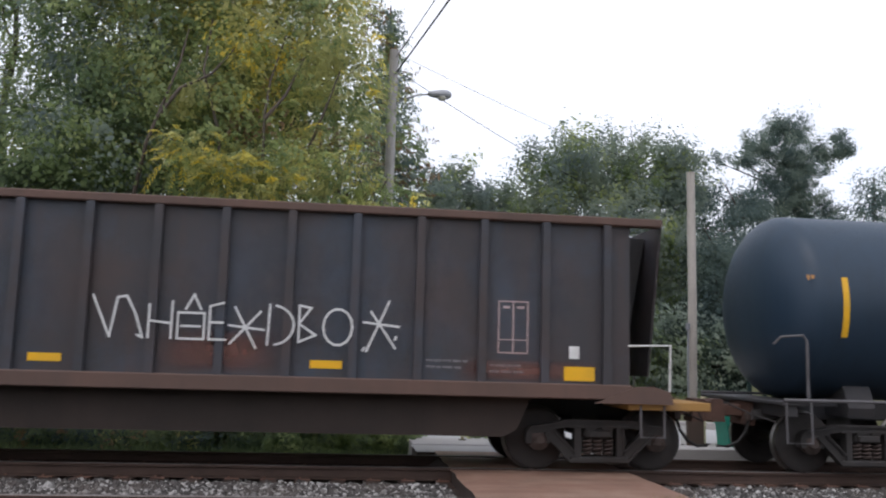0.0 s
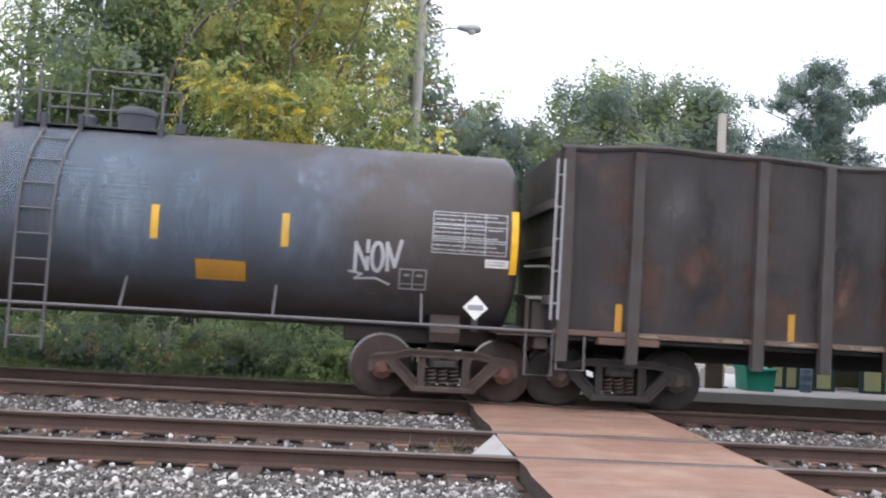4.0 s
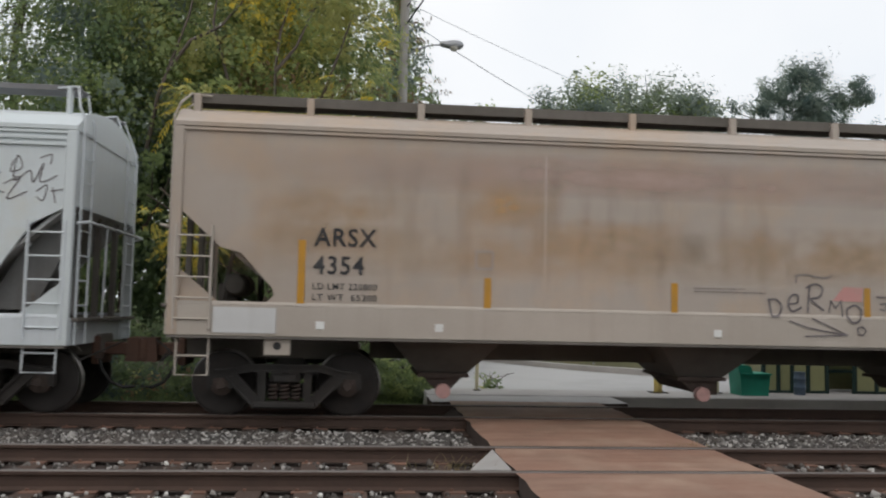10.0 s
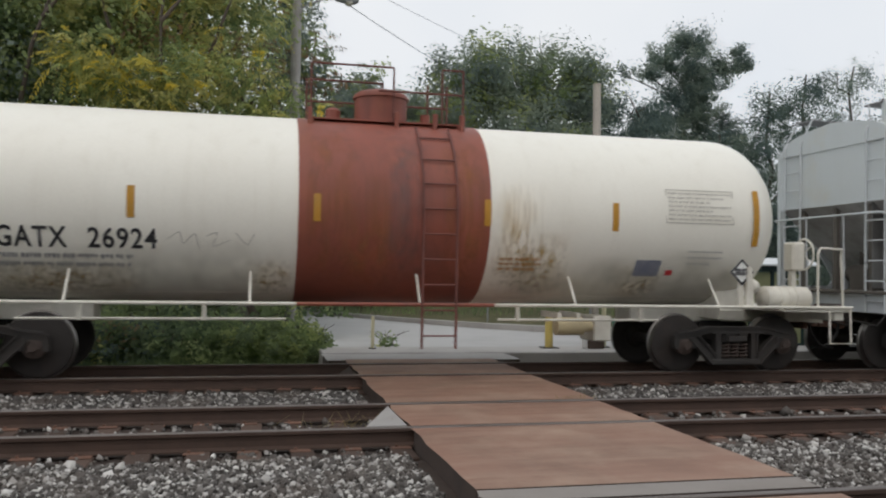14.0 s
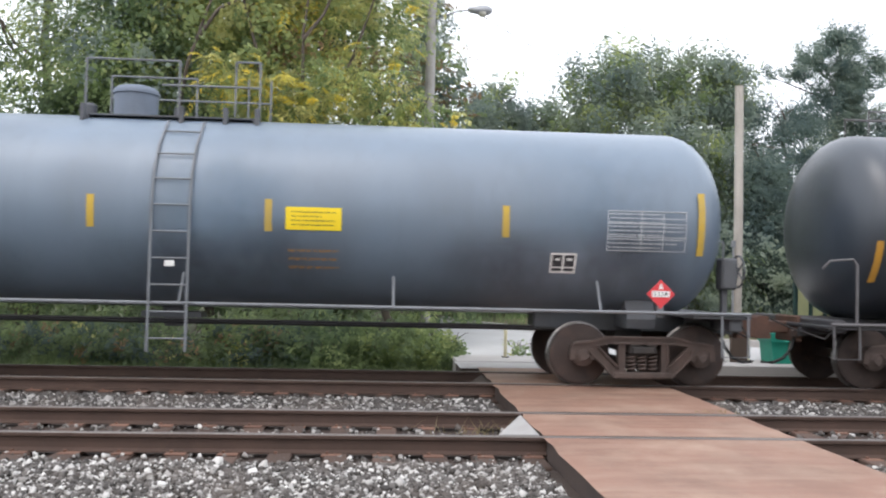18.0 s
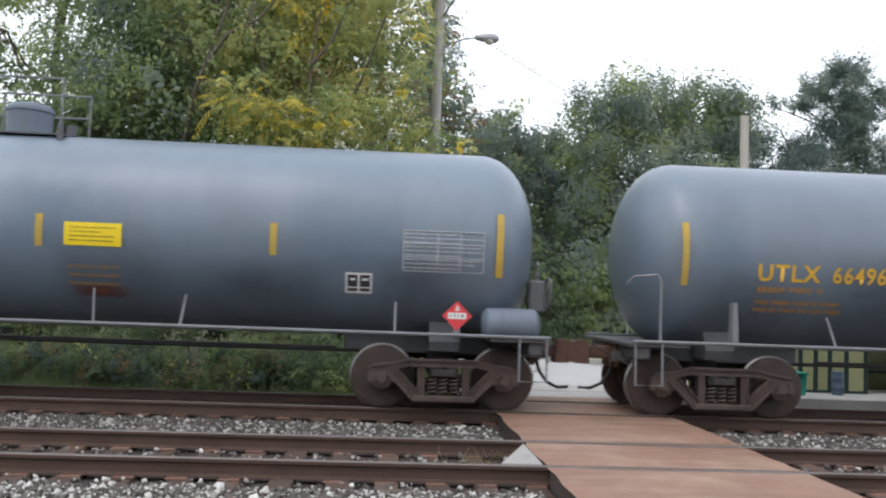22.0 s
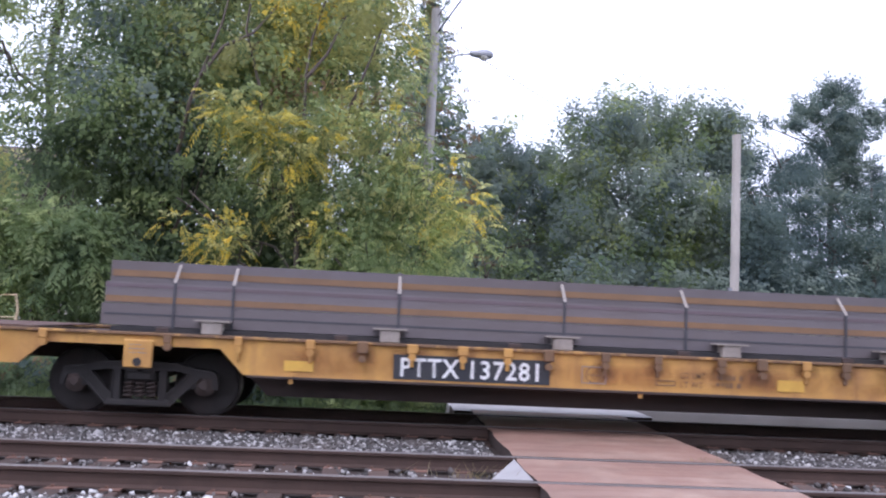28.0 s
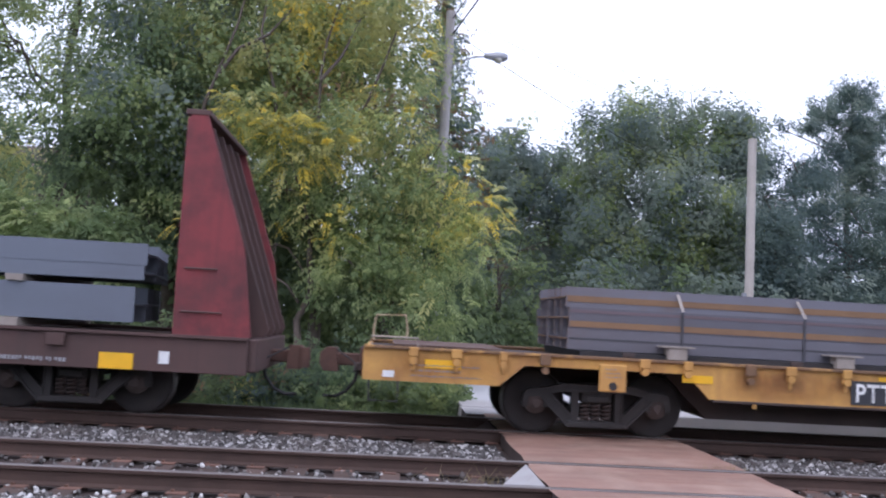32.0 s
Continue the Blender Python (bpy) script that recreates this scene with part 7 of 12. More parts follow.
        if s > 0:
            cyl = part("brake_cylinder", Geo().lathe([(-1.15, 0.03), (-1.14, 0.14), (-0.7, 0.15), (-0.62, 0.11), (-0.6, 0.03)], 18, "y", (bx, 0, z1 + 0.62)), sill_paint, car, smooth=40)
            part("cylinder_bracket", Geo().box(bx - 0.1, bx + 0.1, -1.05, -0.75, z1, z1 + 0.5, 0.02), dark, cyl)
            part("brake_valve", Geo().box(bx - 0.16, bx + 0.14, -1.3, -1.02, z1 + 0.95, z1 + 1.2, 0.04), sill_paint, car)
            part("brake_rod", Geo().tube([(bx, -1.15, z1 + 0.62), (bx + 0.2, -1.25, z1 + 0.3), (bx + 0.25, -1.2, z0)], 0.025, 6), dark, car)
            part("brake_pipe", Geo().tube([(bx, -1.15, z1 + 1.1), (bx - 0.3, -1.2, z1 + 0.8), (bx - 0.25, -1.15, z1 + 0.2), (bx + 0.3, -1.1, z1 + 0.1), (s * L, -0.9, z0 - 0.1)], 0.018, 6), dark, car)
        else:
            tank = part("air_reservoir", Geo().lathe([(-0.75, 0.02), (-0.72, 0.13), (-0.65, 0.17), (0.35, 0.17), (0.42, 0.13), (0.45, 0.02)], 18, "y", (bx, 0, z1 + 0.3)), dark, car, smooth=40)
            part("reservoir_strap", Geo().lathe([(-0.2, 0.175), (-0.2, 0.182), (-0.14, 0.182), (-0.14, 0.175)], 18, "y", (bx, 0, z1 + 0.3)), sill_paint, tank)
        g = Geo()
        xa, xb = s * (L - 0.12), s * (L - 0.55)
        g.tube([(xa, -w, z0), (xa, -w - 0.02, 0.62), (xb, -w - 0.02, 0.62), (xb, -w, z0)], 0.018, 6)
        g.tube([(xa, -w - 0.01, 0.88), (xb, -w - 0.01, 0.88)], 0.014, 5)
        part("step", g, sill_paint, car)
        part("jack_pad", Geo().box(s * 7.9 * L / 9.3 - 0.18, s * 7.9 * L / 9.3 + 0.18, -w - 0.02, -w + 0.03, z0 - 0.26, z0 + 0.02, 0.012), sill_paint, car)
        part("jack_hole", Geo().lathe([(-w - 0.026, 0.055), (-w - 0.022, 0.055)], 12, "y", (s * 7.9 * L / 9.3, 0, z0 - 0.13)), BLACK, car)
        coupler(car, s * L, s)
        truck(car, u, s * T, "dark", False)
    part("centre_sill", Geo().box(-T + 1.2, T - 1.2, -0.22, 0.22, z0 - 0.35, z0 + 0.1), dark, car)
    for x in chutes:
        g = Geo()
        t, b = z0 + 0.02, 0.64
        v = [(x - 0.85, -1.3, t), (x + 0.85, -1.3, t), (x + 0.85, 1.3, t), (x - 0.85, 1.3, t), (x - 0.37, -0.72, b), (x + 0.37, -0.72, b), (x + 0.37, 0.72, b), (x - 0.37, 0.72, b)]
        g.add(v, [(0, 1, 5, 4), (1, 2, 6, 5), (2, 3, 7, 6), (3, 0, 4, 7), (4, 5, 6, 7), (3, 2, 1, 0)])
        # dark chutes carry the shade under the body in their colour
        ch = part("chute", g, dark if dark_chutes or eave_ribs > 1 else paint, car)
        part("gate", Geo().box(x - 0.38, x + 0.38, -0.8, 0.8, 0.58, 0.635).prism([(x - 0.3, 0.58), (x + 0.3, 0.58), (x + 0.12, 0.4), (x - 0.12, 0.4)], -0.7, 0.7), gate, ch)
        part("outlet_cap", Geo().lathe([(-0.86, 0.02), (-0.86, 0.11), (-0.72, 0.11)], 16, "y", (x, 0, 0.38)), valve, ch, smooth=40)
    return car


VALVE_BLUE = surface("sky_blue_outlet_cap", (0.10, 0.33, 0.62), (0.1, 0.15, 0.2), 0.3, 6, 0, 0.1, 40, 0.5)
VALVE_PINK = surface("faded_pink_outlet_cap", (0.62, 0.36, 0.33), (0.3, 0.2, 0.18), 0.4, 6, 0, 0.1, 40, 0.6)
HA = surface("light_grey_hopper_paint", (0.55, 0.56, 0.575), (0.41, 0.40, 0.38), 0.45, 0.3, 0.35, 0.04, 30, 0.55, bump=0.03)
HA_SILL = surface("pale_grey_sill_paint", (0.62, 0.62, 0.62), (0.42, 0.40, 0.38), 0.4, 0.6, 0.3, 0.05, 30, 0.6)
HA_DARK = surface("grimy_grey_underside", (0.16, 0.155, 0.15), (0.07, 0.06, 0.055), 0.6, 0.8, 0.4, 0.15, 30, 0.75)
cutA = [(9.3, 1.56), (9.29, 2.28), (8.86, 2.29), (8.73, 2.42), (8.73, 2.8), (8.86, 2.94), (9.3, 2.94)]
car = hopper_car("light grey covered hopper car with sprayed red and white outlines", -51.98, 9.3, 7.8, 4.02, (1.17, 1.55), cutA, HA, HA_SILL, HA_DARK, (-5.68, -1.96, 1.77, 5.5),
                 (-9.05, -8.4, -7.15, -6.05, -4.48, -2.88, -1.32, 0.28, 1.87, 3.52, 5.1, 6.7, 8.2, 9.05), VALVE_BLUE, seams=[-7.0 + i * 1.8 for i in range(9)])
sd = lambda z: -1.557 if z < 1.57 else -1.535
tape(car, (-8.24, 8.16), 1.62, 2.5, sd, AMBER_TAPE, 0.1)
tape(car, (-2.6, -0.05, 2.64, 4.89), 1.63, 2.07, sd, AMBER_TAPE, 0.1)
lettering("reporting_mark", "GPLX", -8.06, -7.2, 2.49, 2.77, BLACK_MARK, car, sd)
lettering("car_number", "75288", -8.04, -7.1, 2.13, 2.39, BLACK_MARK, car, sd)
lettering("weight_note", "LD LMT  196200 LB", -8.06, -7.06, 1.87, 1.96, BLACK_MARK, car, sd)
lettering("weight_note", "LT WT  66800 LB", -8.06, -7.06, 1.71, 1.80, BLACK_MARK, car, sd)
frame_box(car, -6.82, -6.57, 1.94, 2.19, sd, GREY_MARK, 0.015, False)
lettering("plate_letter", "C", -6.73, -6.65, 1.98, 2.08, GREY_MARK, car, sd)
for a, b in ((-8.65, -8.16), (8.05, 8.53)):
    plate("notice", a, b, 2.52, 2.79, BLACK_MARK, car, sd)
    text_bars("notice_rows", a + 0.05, b - 0.05, 2.55, 2.76, 3, GREY_MARK, car, sd, 3, 0.4, 0.013)
text_bars("service_note", 6.36, 7.5, 2.3, 2.7, 4, GREY_MARK, car, sd, 5, 0.25)
frame_box(car, 6.87, 7.24, 1.66, 1.94, sd, WHITE_MARK, 0.025, True, BLACK_MARK)
part("dot", Geo().lathe([(-1.548, 0.055), (-1.54, 0.055)], 14, "y", (-1.88, 0, 1.66)).lathe([(-1.548, 0.055), (-1.54, 0.055)], 14, "y", (5.75, 0, 1.66)), YELLOW_TAPE, car)
SPRAY_RED = surface("thin_red_spray", (0.42, 0.10, 0.12), (0.5, 0.4, 0.4), 0.5, 6, 0, 0.1, 40, 0.7, bump=0)
SPRAY_BLACK = surface("black_spray", (0.05, 0.05, 0.055), (0.15, 0.15, 0.15), 0.3, 6, 0, 0.1, 40, 0.7, bump=0)
SPRAY_WHITE = surface("white_spray", (0.68, 0.68, 0.66), (0.4, 0.4, 0.4), 0.3, 6, 0, 0.1, 40, 0.7, bump=0)
SPRAY_PALE = surface("faded_mauve_spray", (0.36, 0.28, 0.33), (0.5, 0.48, 0.48), 0.5, 6, 0, 0.1, 40, 0.7, bump=0)


# outlined letters and faces low on the grey hopper
SPRAY_WINE = surface("wine_red_spray", (0.24, 0.07, 0.11), (0.4, 0.3, 0.32), 0.4, 6, 0, 0.1, 40, 0.7, bump=0)
SPRAY_BRICK = surface("brick_red_spray", (0.36, 0.085, 0.06), (0.45, 0.25, 0.24), 0.4, 6, 0, 0.1, 40, 0.7, bump=0)
SPRAY_CHAR = surface("charcoal_spray", (0.15, 0.13, 0.135), (0.35, 0.34, 0.34), 0.4, 6, 0, 0.1, 40, 0.7, bump=0)
strokes("sprayed_outline", [rounded(p, False) for p in [[(-6.24, 1.63), (-6.16, 1.76), (-6.03, 1.87), (-5.86, 1.92), (-5.71, 1.92), (-5.56, 1.86), (-5.5, 1.83)], [(-6.37, 1.2), (-6.4, 1.27), (-6.32, 1.37), (-6.17, 1.43), (-6.01, 1.46)], [(-5.53, 1.85), (-5.42, 1.93), (-5.27, 1.95), (-5.12, 1.93), (-4.99, 1.86), (-4.93, 1.79)], [(-5.2, 1.59), (-5.18, 1.64), (-5.11, 1.65), (-5.1, 1.58)], [(-5.1, 1.49), (-5.13, 1.34), (-5.18, 1.33), (-5.19, 1.41)], [(-4.81, 1.5), (-4.84, 1.3), (-4.9, 1.19)], [(-5.4, 1.48), (-5.36, 1.37), (-5.4, 1.25), (-5.45, 1.18)], [(-4.88, 2.05), (-4.71, 2.08), (-4.52, 2.06), (-4.39, 1.97), (-4.33, 1.85), (-4.32, 1.7), (-4.37, 1.6)], [(-4.43, 1.6), (-4.3, 1.51), (-4.21, 1.35), (-4.22, 1.2)]]], 0.02, SPRAY_PALE, car, sd, 0.009)
strokes("sprayed_outline", [rounded(p, False) for p in [[(-4.79, 1.67), (-4.82, 1.5), (-4.84, 1.34)], [(-5.91, 1.19), (-5.36, 1.29)], [(-5.87, 1.23), (-5.43, 1.25)], [(-3.51, 1.79), (-3.49, 1.86), (-3.43, 1.88), (-3.41, 1.82), (-3.48, 1.77)], [(-3.35, 1.81), (-3.33, 1.88), (-3.26, 1.88), (-3.26, 1.8), (-3.33, 1.76)], [(-3.2, 1.78), (-3.16, 1.82), (-3.09, 1.81), (-3.07, 1.73), (-3.17, 1.73)], [(-3.03, 1.67), (-3.02, 1.56)], [(-3.26, 1.45), (-3.22, 1.29), (-3.17, 1.21)], [(-3.26, 1.45), (-3.13, 1.46), (-3.01, 1.34), (-3.04, 1.21)], [(-3.59, 1.48), (-3.46, 1.48), (-3.36, 1.37), (-3.3, 1.21)], [(-3.7, 1.29), (-3.59, 1.3), (-3.56, 1.2)]]], 0.02, SPRAY_PALE, car, sd, 0.009)
strokes("sprayed_red", [rounded(p, False) for p in [[(-5.95, 1.57), (-5.89, 1.66), (-5.78, 1.7), (-5.65, 1.69), (-5.56, 1.66), (-5.51, 1.57)], [(-6.03, 1.44), (-5.99, 1.32), (-5.9, 1.25), (-5.79, 1.28), (-5.73, 1.36), (-5.77, 1.45)], [(-4.72, 1.91), (-4.63, 1.91), (-4.59, 1.84), (-4.64, 1.75), (-4.7, 1.79), (-4.72, 1.91)], [(-4.67, 1.4), (-4.6, 1.42), (-4.54, 1.36), (-4.59, 1.27), (-4.67, 1.28), (-4.67, 1.4)]]], 0.03, SPRAY_RED, car, sd, 0.011)
strokes("sprayed_red", [[(-4.31, 1.6), (-4.31, 2), (-4.03, 2), (-3.73, 1.96), (-3.73, 1.71), (-3.98, 1.71), (-4.12, 1.65), (-4.13, 1.59), (-3.94, 1.65), (-3.8, 1.64), (-3.76, 1.58)], [(-3.78, 1.49), (-3.94, 1.47), (-4.13, 1.44), (-4.12, 1.36), (-3.86, 1.42), (-3.59, 1.48)]], 0.026, SPRAY_WINE, car, sd, 0.011)
filled("sprayed_patch", [[(-5.6, 1.86), (-5.5, 1.85), (-5.52, 1.65), (-5.65, 1.65)], [(-4.97, 2.05), (-4.85, 2.03), (-4.86, 1.88), (-4.79, 1.74), (-4.85, 1.65), (-4.95, 1.63)]], SPRAY_BRICK, car, sd, 0.008)
strokes("sprayed_outline", [rounded(p, False) for p in [[(0.41, 1.56), (0.45, 1.75), (0.52, 1.94), (0.57, 1.97), (0.62, 1.89), (0.61, 1.76), (0.66, 1.9), (0.71, 1.97), (0.78, 1.89), (0.84, 1.78), (0.86, 1.57)], [(1.24, 1.94), (1.07, 1.93), (0.94, 1.86), (0.87, 1.76), (0.86, 1.57), (0.89, 1.33), (1.01, 1.25), (1.25, 1.25), (1.42, 1.3), (1.59, 1.38)], [(1.19, 2.1), (1.24, 2.12), (1.26, 1.95)], [(1.26, 2.11), (1.42, 2), (1.5, 1.88), (1.55, 1.71), (1.52, 1.59)], [(0.95, 1.8), (1, 1.69)], [(1.06, 1.67), (1.14, 1.66)], [(1.25, 1.8), (1.24, 1.68)], [(1.52, 1.84), (1.56, 1.96), (1.56, 2.09)], [(1.66, 1.67), (1.68, 1.88), (1.74, 2.05), (1.77, 2.13)]]], 0.022, SPRAY_CHAR, car, sd, 0.009)
strokes("sprayed_outline", [rounded(p, False) for p in [[(0.45, 1.52), (0.5, 1.32), (0.54, 1.26), (0.56, 1.51)], [(0.6, 1.52), (0.66, 1.36), (0.69, 1.51)], [(0.74, 1.52), (0.79, 1.29), (0.77, 1.22)], [(1.34, 1.28), (1.55, 1.37), (1.79, 1.52)], [(1.81, 1.52), (1.99, 1.32)], [(1.55, 1.37), (1.9, 1.36), (2.2, 1.3)], [(1.48, 1.27), (1.62, 1.29), (1.63, 1.22), (1.48, 1.22), (1.48, 1.27)], [(1.76, 2.26), (1.89, 2.32), (1.97, 2.27), (1.94, 2.19)]]], 0.022, SPRAY_CHAR, car, sd, 0.009)
filled("sprayed_patch", [[(1.4, 2.16), (1.54, 2.28), (1.64, 2.25), (1.76, 2.31), (1.68, 2.13), (1.63, 2.1), (1.55, 2.19)], [(1.82, 2.07), (2.02, 2.06), (1.87, 1.87), (1.84, 1.93)], [(1.81, 1.72), (1.89, 1.77), (1.96, 1.71), (1.87, 1.64), (1.8, 1.65)]], SPRAY_RED, car, sd, 0.008)
text_bars("small_lettering", -0.6, 0.5, 2.08, 2.14, 1, SPRAY_PALE, car, sd, 5, 0.9)
strokes("sprayed_scribble", [[(-8.9 + 0.17 * i, 1.28 + 0.1 * (i % 2)) for i in range(4)], [(-7.6 + 0.14 * i, 1.22 + 0.14 * (i % 2)) for i in range(9)], [(3.6 + 0.12 * i, 1.25 + 0.12 * (i % 3)) for i in range(9)], [(5.2 + 0.13 * i, 1.25 + 0.1 * (i % 2)) for i in range(6)]], 0.018, SPRAY_PALE, car, sd)
strokes("sprayed_finger", [[(7.5 + 0.1 * i, 1.62), (7.45 + 0.12 * i, 1.95)] for i in range(4)] + [[(6.1 + 0.09 * i, 1.2), (6.05 + 0.11 * i, 1.5)] for i in range(4)], 0.02, SPRAY_PALE, car, sd)
text_bars("sill_lettering", 6.9, 7.7, 1.25, 1.45, 2, GREY_MARK, car, sd, 4, 0.4)

# tan-grey rust-stained hopper
HB = surface("tan_grey_hopper_paint", (0.43, 0.375, 0.33), (0.36, 0.25, 0.17), 0.4, 0.28, 0.2, 0.05, 30, 0.65, bump=0.03, second=(0.50, 0.39, 0.30), second_at=(0.48, 0.66))
HB_SILL = surface("tan_grey_sill_paint", (0.46, 0.41, 0.36), (0.32, 0.26, 0.21), 0.4, 0.6, 0.3, 0.05, 30, 0.65)
# grimy brown, kept dark to paint in shade under the car
HB_DARK = surface("grimy_shaded_brown", (0.15, 0.135, 0.12), (0.07, 0.06, 0.05), 0.6, 0.8, 0.4, 0.15, 30, 0.75)
cutB = [(8.52, 1.6), (8.4, 1.72), (8.42, 1.82), (8.86, 2.3), (9.14, 2.37), (9.8, 2.97)]
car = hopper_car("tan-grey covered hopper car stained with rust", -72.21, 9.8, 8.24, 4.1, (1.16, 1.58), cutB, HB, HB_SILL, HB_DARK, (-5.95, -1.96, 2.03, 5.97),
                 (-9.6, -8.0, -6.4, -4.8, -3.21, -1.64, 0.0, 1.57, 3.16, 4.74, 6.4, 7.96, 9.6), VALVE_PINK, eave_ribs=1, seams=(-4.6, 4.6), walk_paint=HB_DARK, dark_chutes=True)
sd = lambda z: -1.557 if z < 1.6 else -1.535
tape(car, (-8.03, 8.11), 1.62, 2.5, sd, AMBER_TAPE)
tape(car, (-5.42, -2.69, 0.26, 2.74, 5.02), 1.6, 2.04, sd, AMBER_TAPE)
lettering("reporting_mark", "ARSX", -7.87, -7.0, 2.42, 2.68, BLACK_MARK, car, sd)
lettering("car_number", "4354", -7.87, -7.17, 2.03, 2.29, BLACK_MARK, car, sd)
lettering("weight_note", "LD LMT 220800", -7.87, -6.98, 1.82, 1.91, BLACK_MARK, car, sd, bold=0.004)
lettering("weight_note", "LT WT  65200", -7.87, -6.98, 1.67, 1.76, BLACK_MARK, car, sd, bold=0.004)
frame_box(car, -5.6, -5.35, 2.16, 2.42, sd, GREY_MARK, 0.015, False)
frame_box(car, 3.47, 3.92, 1.87, 2.19, sd, WHITE_MARK, 0.025, True, BLACK_MARK)
text_bars("service_note", -2.4, -1.3, 1.9, 2.0, 2, SPRAY_CHAR, car, sd, 4, 0.4)
text_bars("service_note", 1.52, 2.1, 1.9, 2.13, 4, SPRAY_CHAR, car, sd, 5, 0.25)
text_bars("service_note", 5.1, 5.6, 1.88, 2.12, 3, SPRAY_CHAR, car, sd, 6, 0.3)
text_bars("service_note", 6.92, 7.55, 1.85, 2.4, 6, SPRAY_CHAR, car, sd, 7, 0.25)
LEAF_LOGO = surface("faded_green_emblem", (0.14, 0.17, 0.09), (0.3, 0.27, 0.2), 0.5, 5, 0, 0.1, 40, 0.7, bump=0)
for x, z, k in ((4.7, 1.76, 1.0), (6.5, 1.62, 1.1), (7.85, 1.79, 0.8), (-9.0 + 1.75, 1.74, 0.0)):
    if k:
        filled("emblem", [[(x - 0.28 * k, z), (x - 0.2 * k, z + 0.12 * k), (x - 0.02, z + 0.17 * k), (x + 0.12 * k, z + 0.1 * k), (x + 0.28 * k, z + 0.06 * k), (x + 0.26 * k, z)]], LEAF_LOGO, car, sd)
strokes("sprayed_tag", [rounded(p, False) for p in [[(-1.27, 1.84), (-1.22, 1.59)], [(-1.28, 1.83), (-1.16, 1.84), (-1.07, 1.74), (-1.12, 1.61), (-1.22, 1.59)], [(-0.95, 1.78), (-0.83, 1.8), (-0.83, 1.91), (-0.92, 1.9), (-0.97, 1.78), (-0.91, 1.67), (-0.77, 1.73)], [(-0.67, 1.66), (-0.64, 2.06)],
                        [(-0.69, 2.02), (-0.55, 2.08), (-0.44, 2.02), (-0.49, 1.89), (-0.62, 1.86), (-0.54, 1.78), (-0.43, 1.7)], [(-0.06, 1.72), (0.06, 1.78), (0.16, 1.7), (0.12, 1.56), (0.02, 1.52), (-0.06, 1.61), (-0.06, 1.72)]]], 0.03, SPRAY_CHAR, car, sd, 0.012)
strokes("sprayed_tag", [[(-0.34, 1.66), (-0.31, 1.84), (-0.24, 1.73), (-0.15, 1.84), (-0.13, 1.61)], [(-0.85, 2.1), (-0.84, 2.2), (-0.7, 2.22), (-0.5, 2.18), (-0.36, 2.17), (-0.27, 2.23)], [(-0.96, 1.53), (-0.69, 1.44), (-0.42, 1.39), (-0.07, 1.34)], [(-0.07, 1.34), (-0.33, 1.33), (-0.72, 1.31)], [(-0.07, 1.34), (-0.34, 1.46), (-0.61, 1.57)],
                        [(0.09, 1.45), (0.16, 1.47), (0.22, 1.41), (0.17, 1.34), (0.1, 1.36), (0.09, 1.45)], [(0.41, 1.91), (0.7, 1.91), (0.7, 1.8)], [(0.46, 1.8), (0.55, 1.82), (0.54, 1.71), (0.46, 1.73)], [(0.61, 1.84), (0.63, 1.67)]], 0.022, SPRAY_CHAR, car, sd, 0.012)
filled("pink_patch", [[(-0.28, 1.84), (0.18, 1.83), (0.2, 2.04), (-0.1, 2.05)]], surface("faded_pink_paint", (0.55, 0.28, 0.26), (0.4, 0.3, 0.26), 0.4, 5, 0, 0.1, 40, 0.7, bump=0), car, sd, 0.005)
for x in (-7.75, -6.1, -2.05, 2.03, 6.04, 7.7):
    plate("white_tag", x - 0.06, x + 0.06, 1.27, 1.38, WHITE_MARK, car, sd, proud=0.012)
plate("cleaned_patch", -9.2, -8.35, 1.2, 1.55, HA_SILL, car, sd)
plate("cleaned_patch", 8.3, 9.2, 1.2, 1.55, HA_SILL, car, sd)
RUST_BAND = stain("orange_rust_band", (0.58, 0.37, 0.19), 0.34, 0.78, (0.5, 0.5, 0.9), 0.6)
PINK_BAND = stain("pinkish_faded_band", (0.55, 0.40, 0.345), 0.2, 0.7, (0.3, 0.3, 0.8), 0.8)
RUST_RUN = stain("brown_rust_run", (0.30, 0.20, 0.13), 0.48, 0.85, (2.5, 2.5, 0.35), 0.4)
for a, b, z0, z1, m in ((-9.4, -1.0, 2.0, 2.75, RUST_BAND), (-3.5, 4.5, 2.0, 2.75, RUST_BAND), (2.5, 9.3, 2.05, 2.8, RUST_BAND), (-9.6, 9.6, 3.2, 3.86, PINK_BAND), (-9.3, 0.5, 1.62, 3.86, RUST_RUN), (0.0, 9.4, 1.62, 3.86, RUST_RUN)):
    plate("rust_band", a, b, z0, z1, m, car, sd, proud=0.002 if m is not RUST_RUN else 0.0028)

RUST_SPOT = stain("bright_orange_bloom", (0.60, 0.36, 0.16), 0.36, 0.76, (1.0, 1.0, 1.4), 0.7)
for a, b, z0, z1 in ((-5.9, -4.3, 2.7, 3.5), (-5.0, -2.2, 2.35, 2.95), (-2.6, 2.2, 2.2, 2.95), (1.2, 3.0, 2.5, 3.6), (3.2, 7.4, 2.3, 3.1), (-8.8, -6.4, 2.3, 3.3)):
    plate("rust_bloom", a, b, z0, z1, RUST_SPOT, car, sd, proud=0.0034)

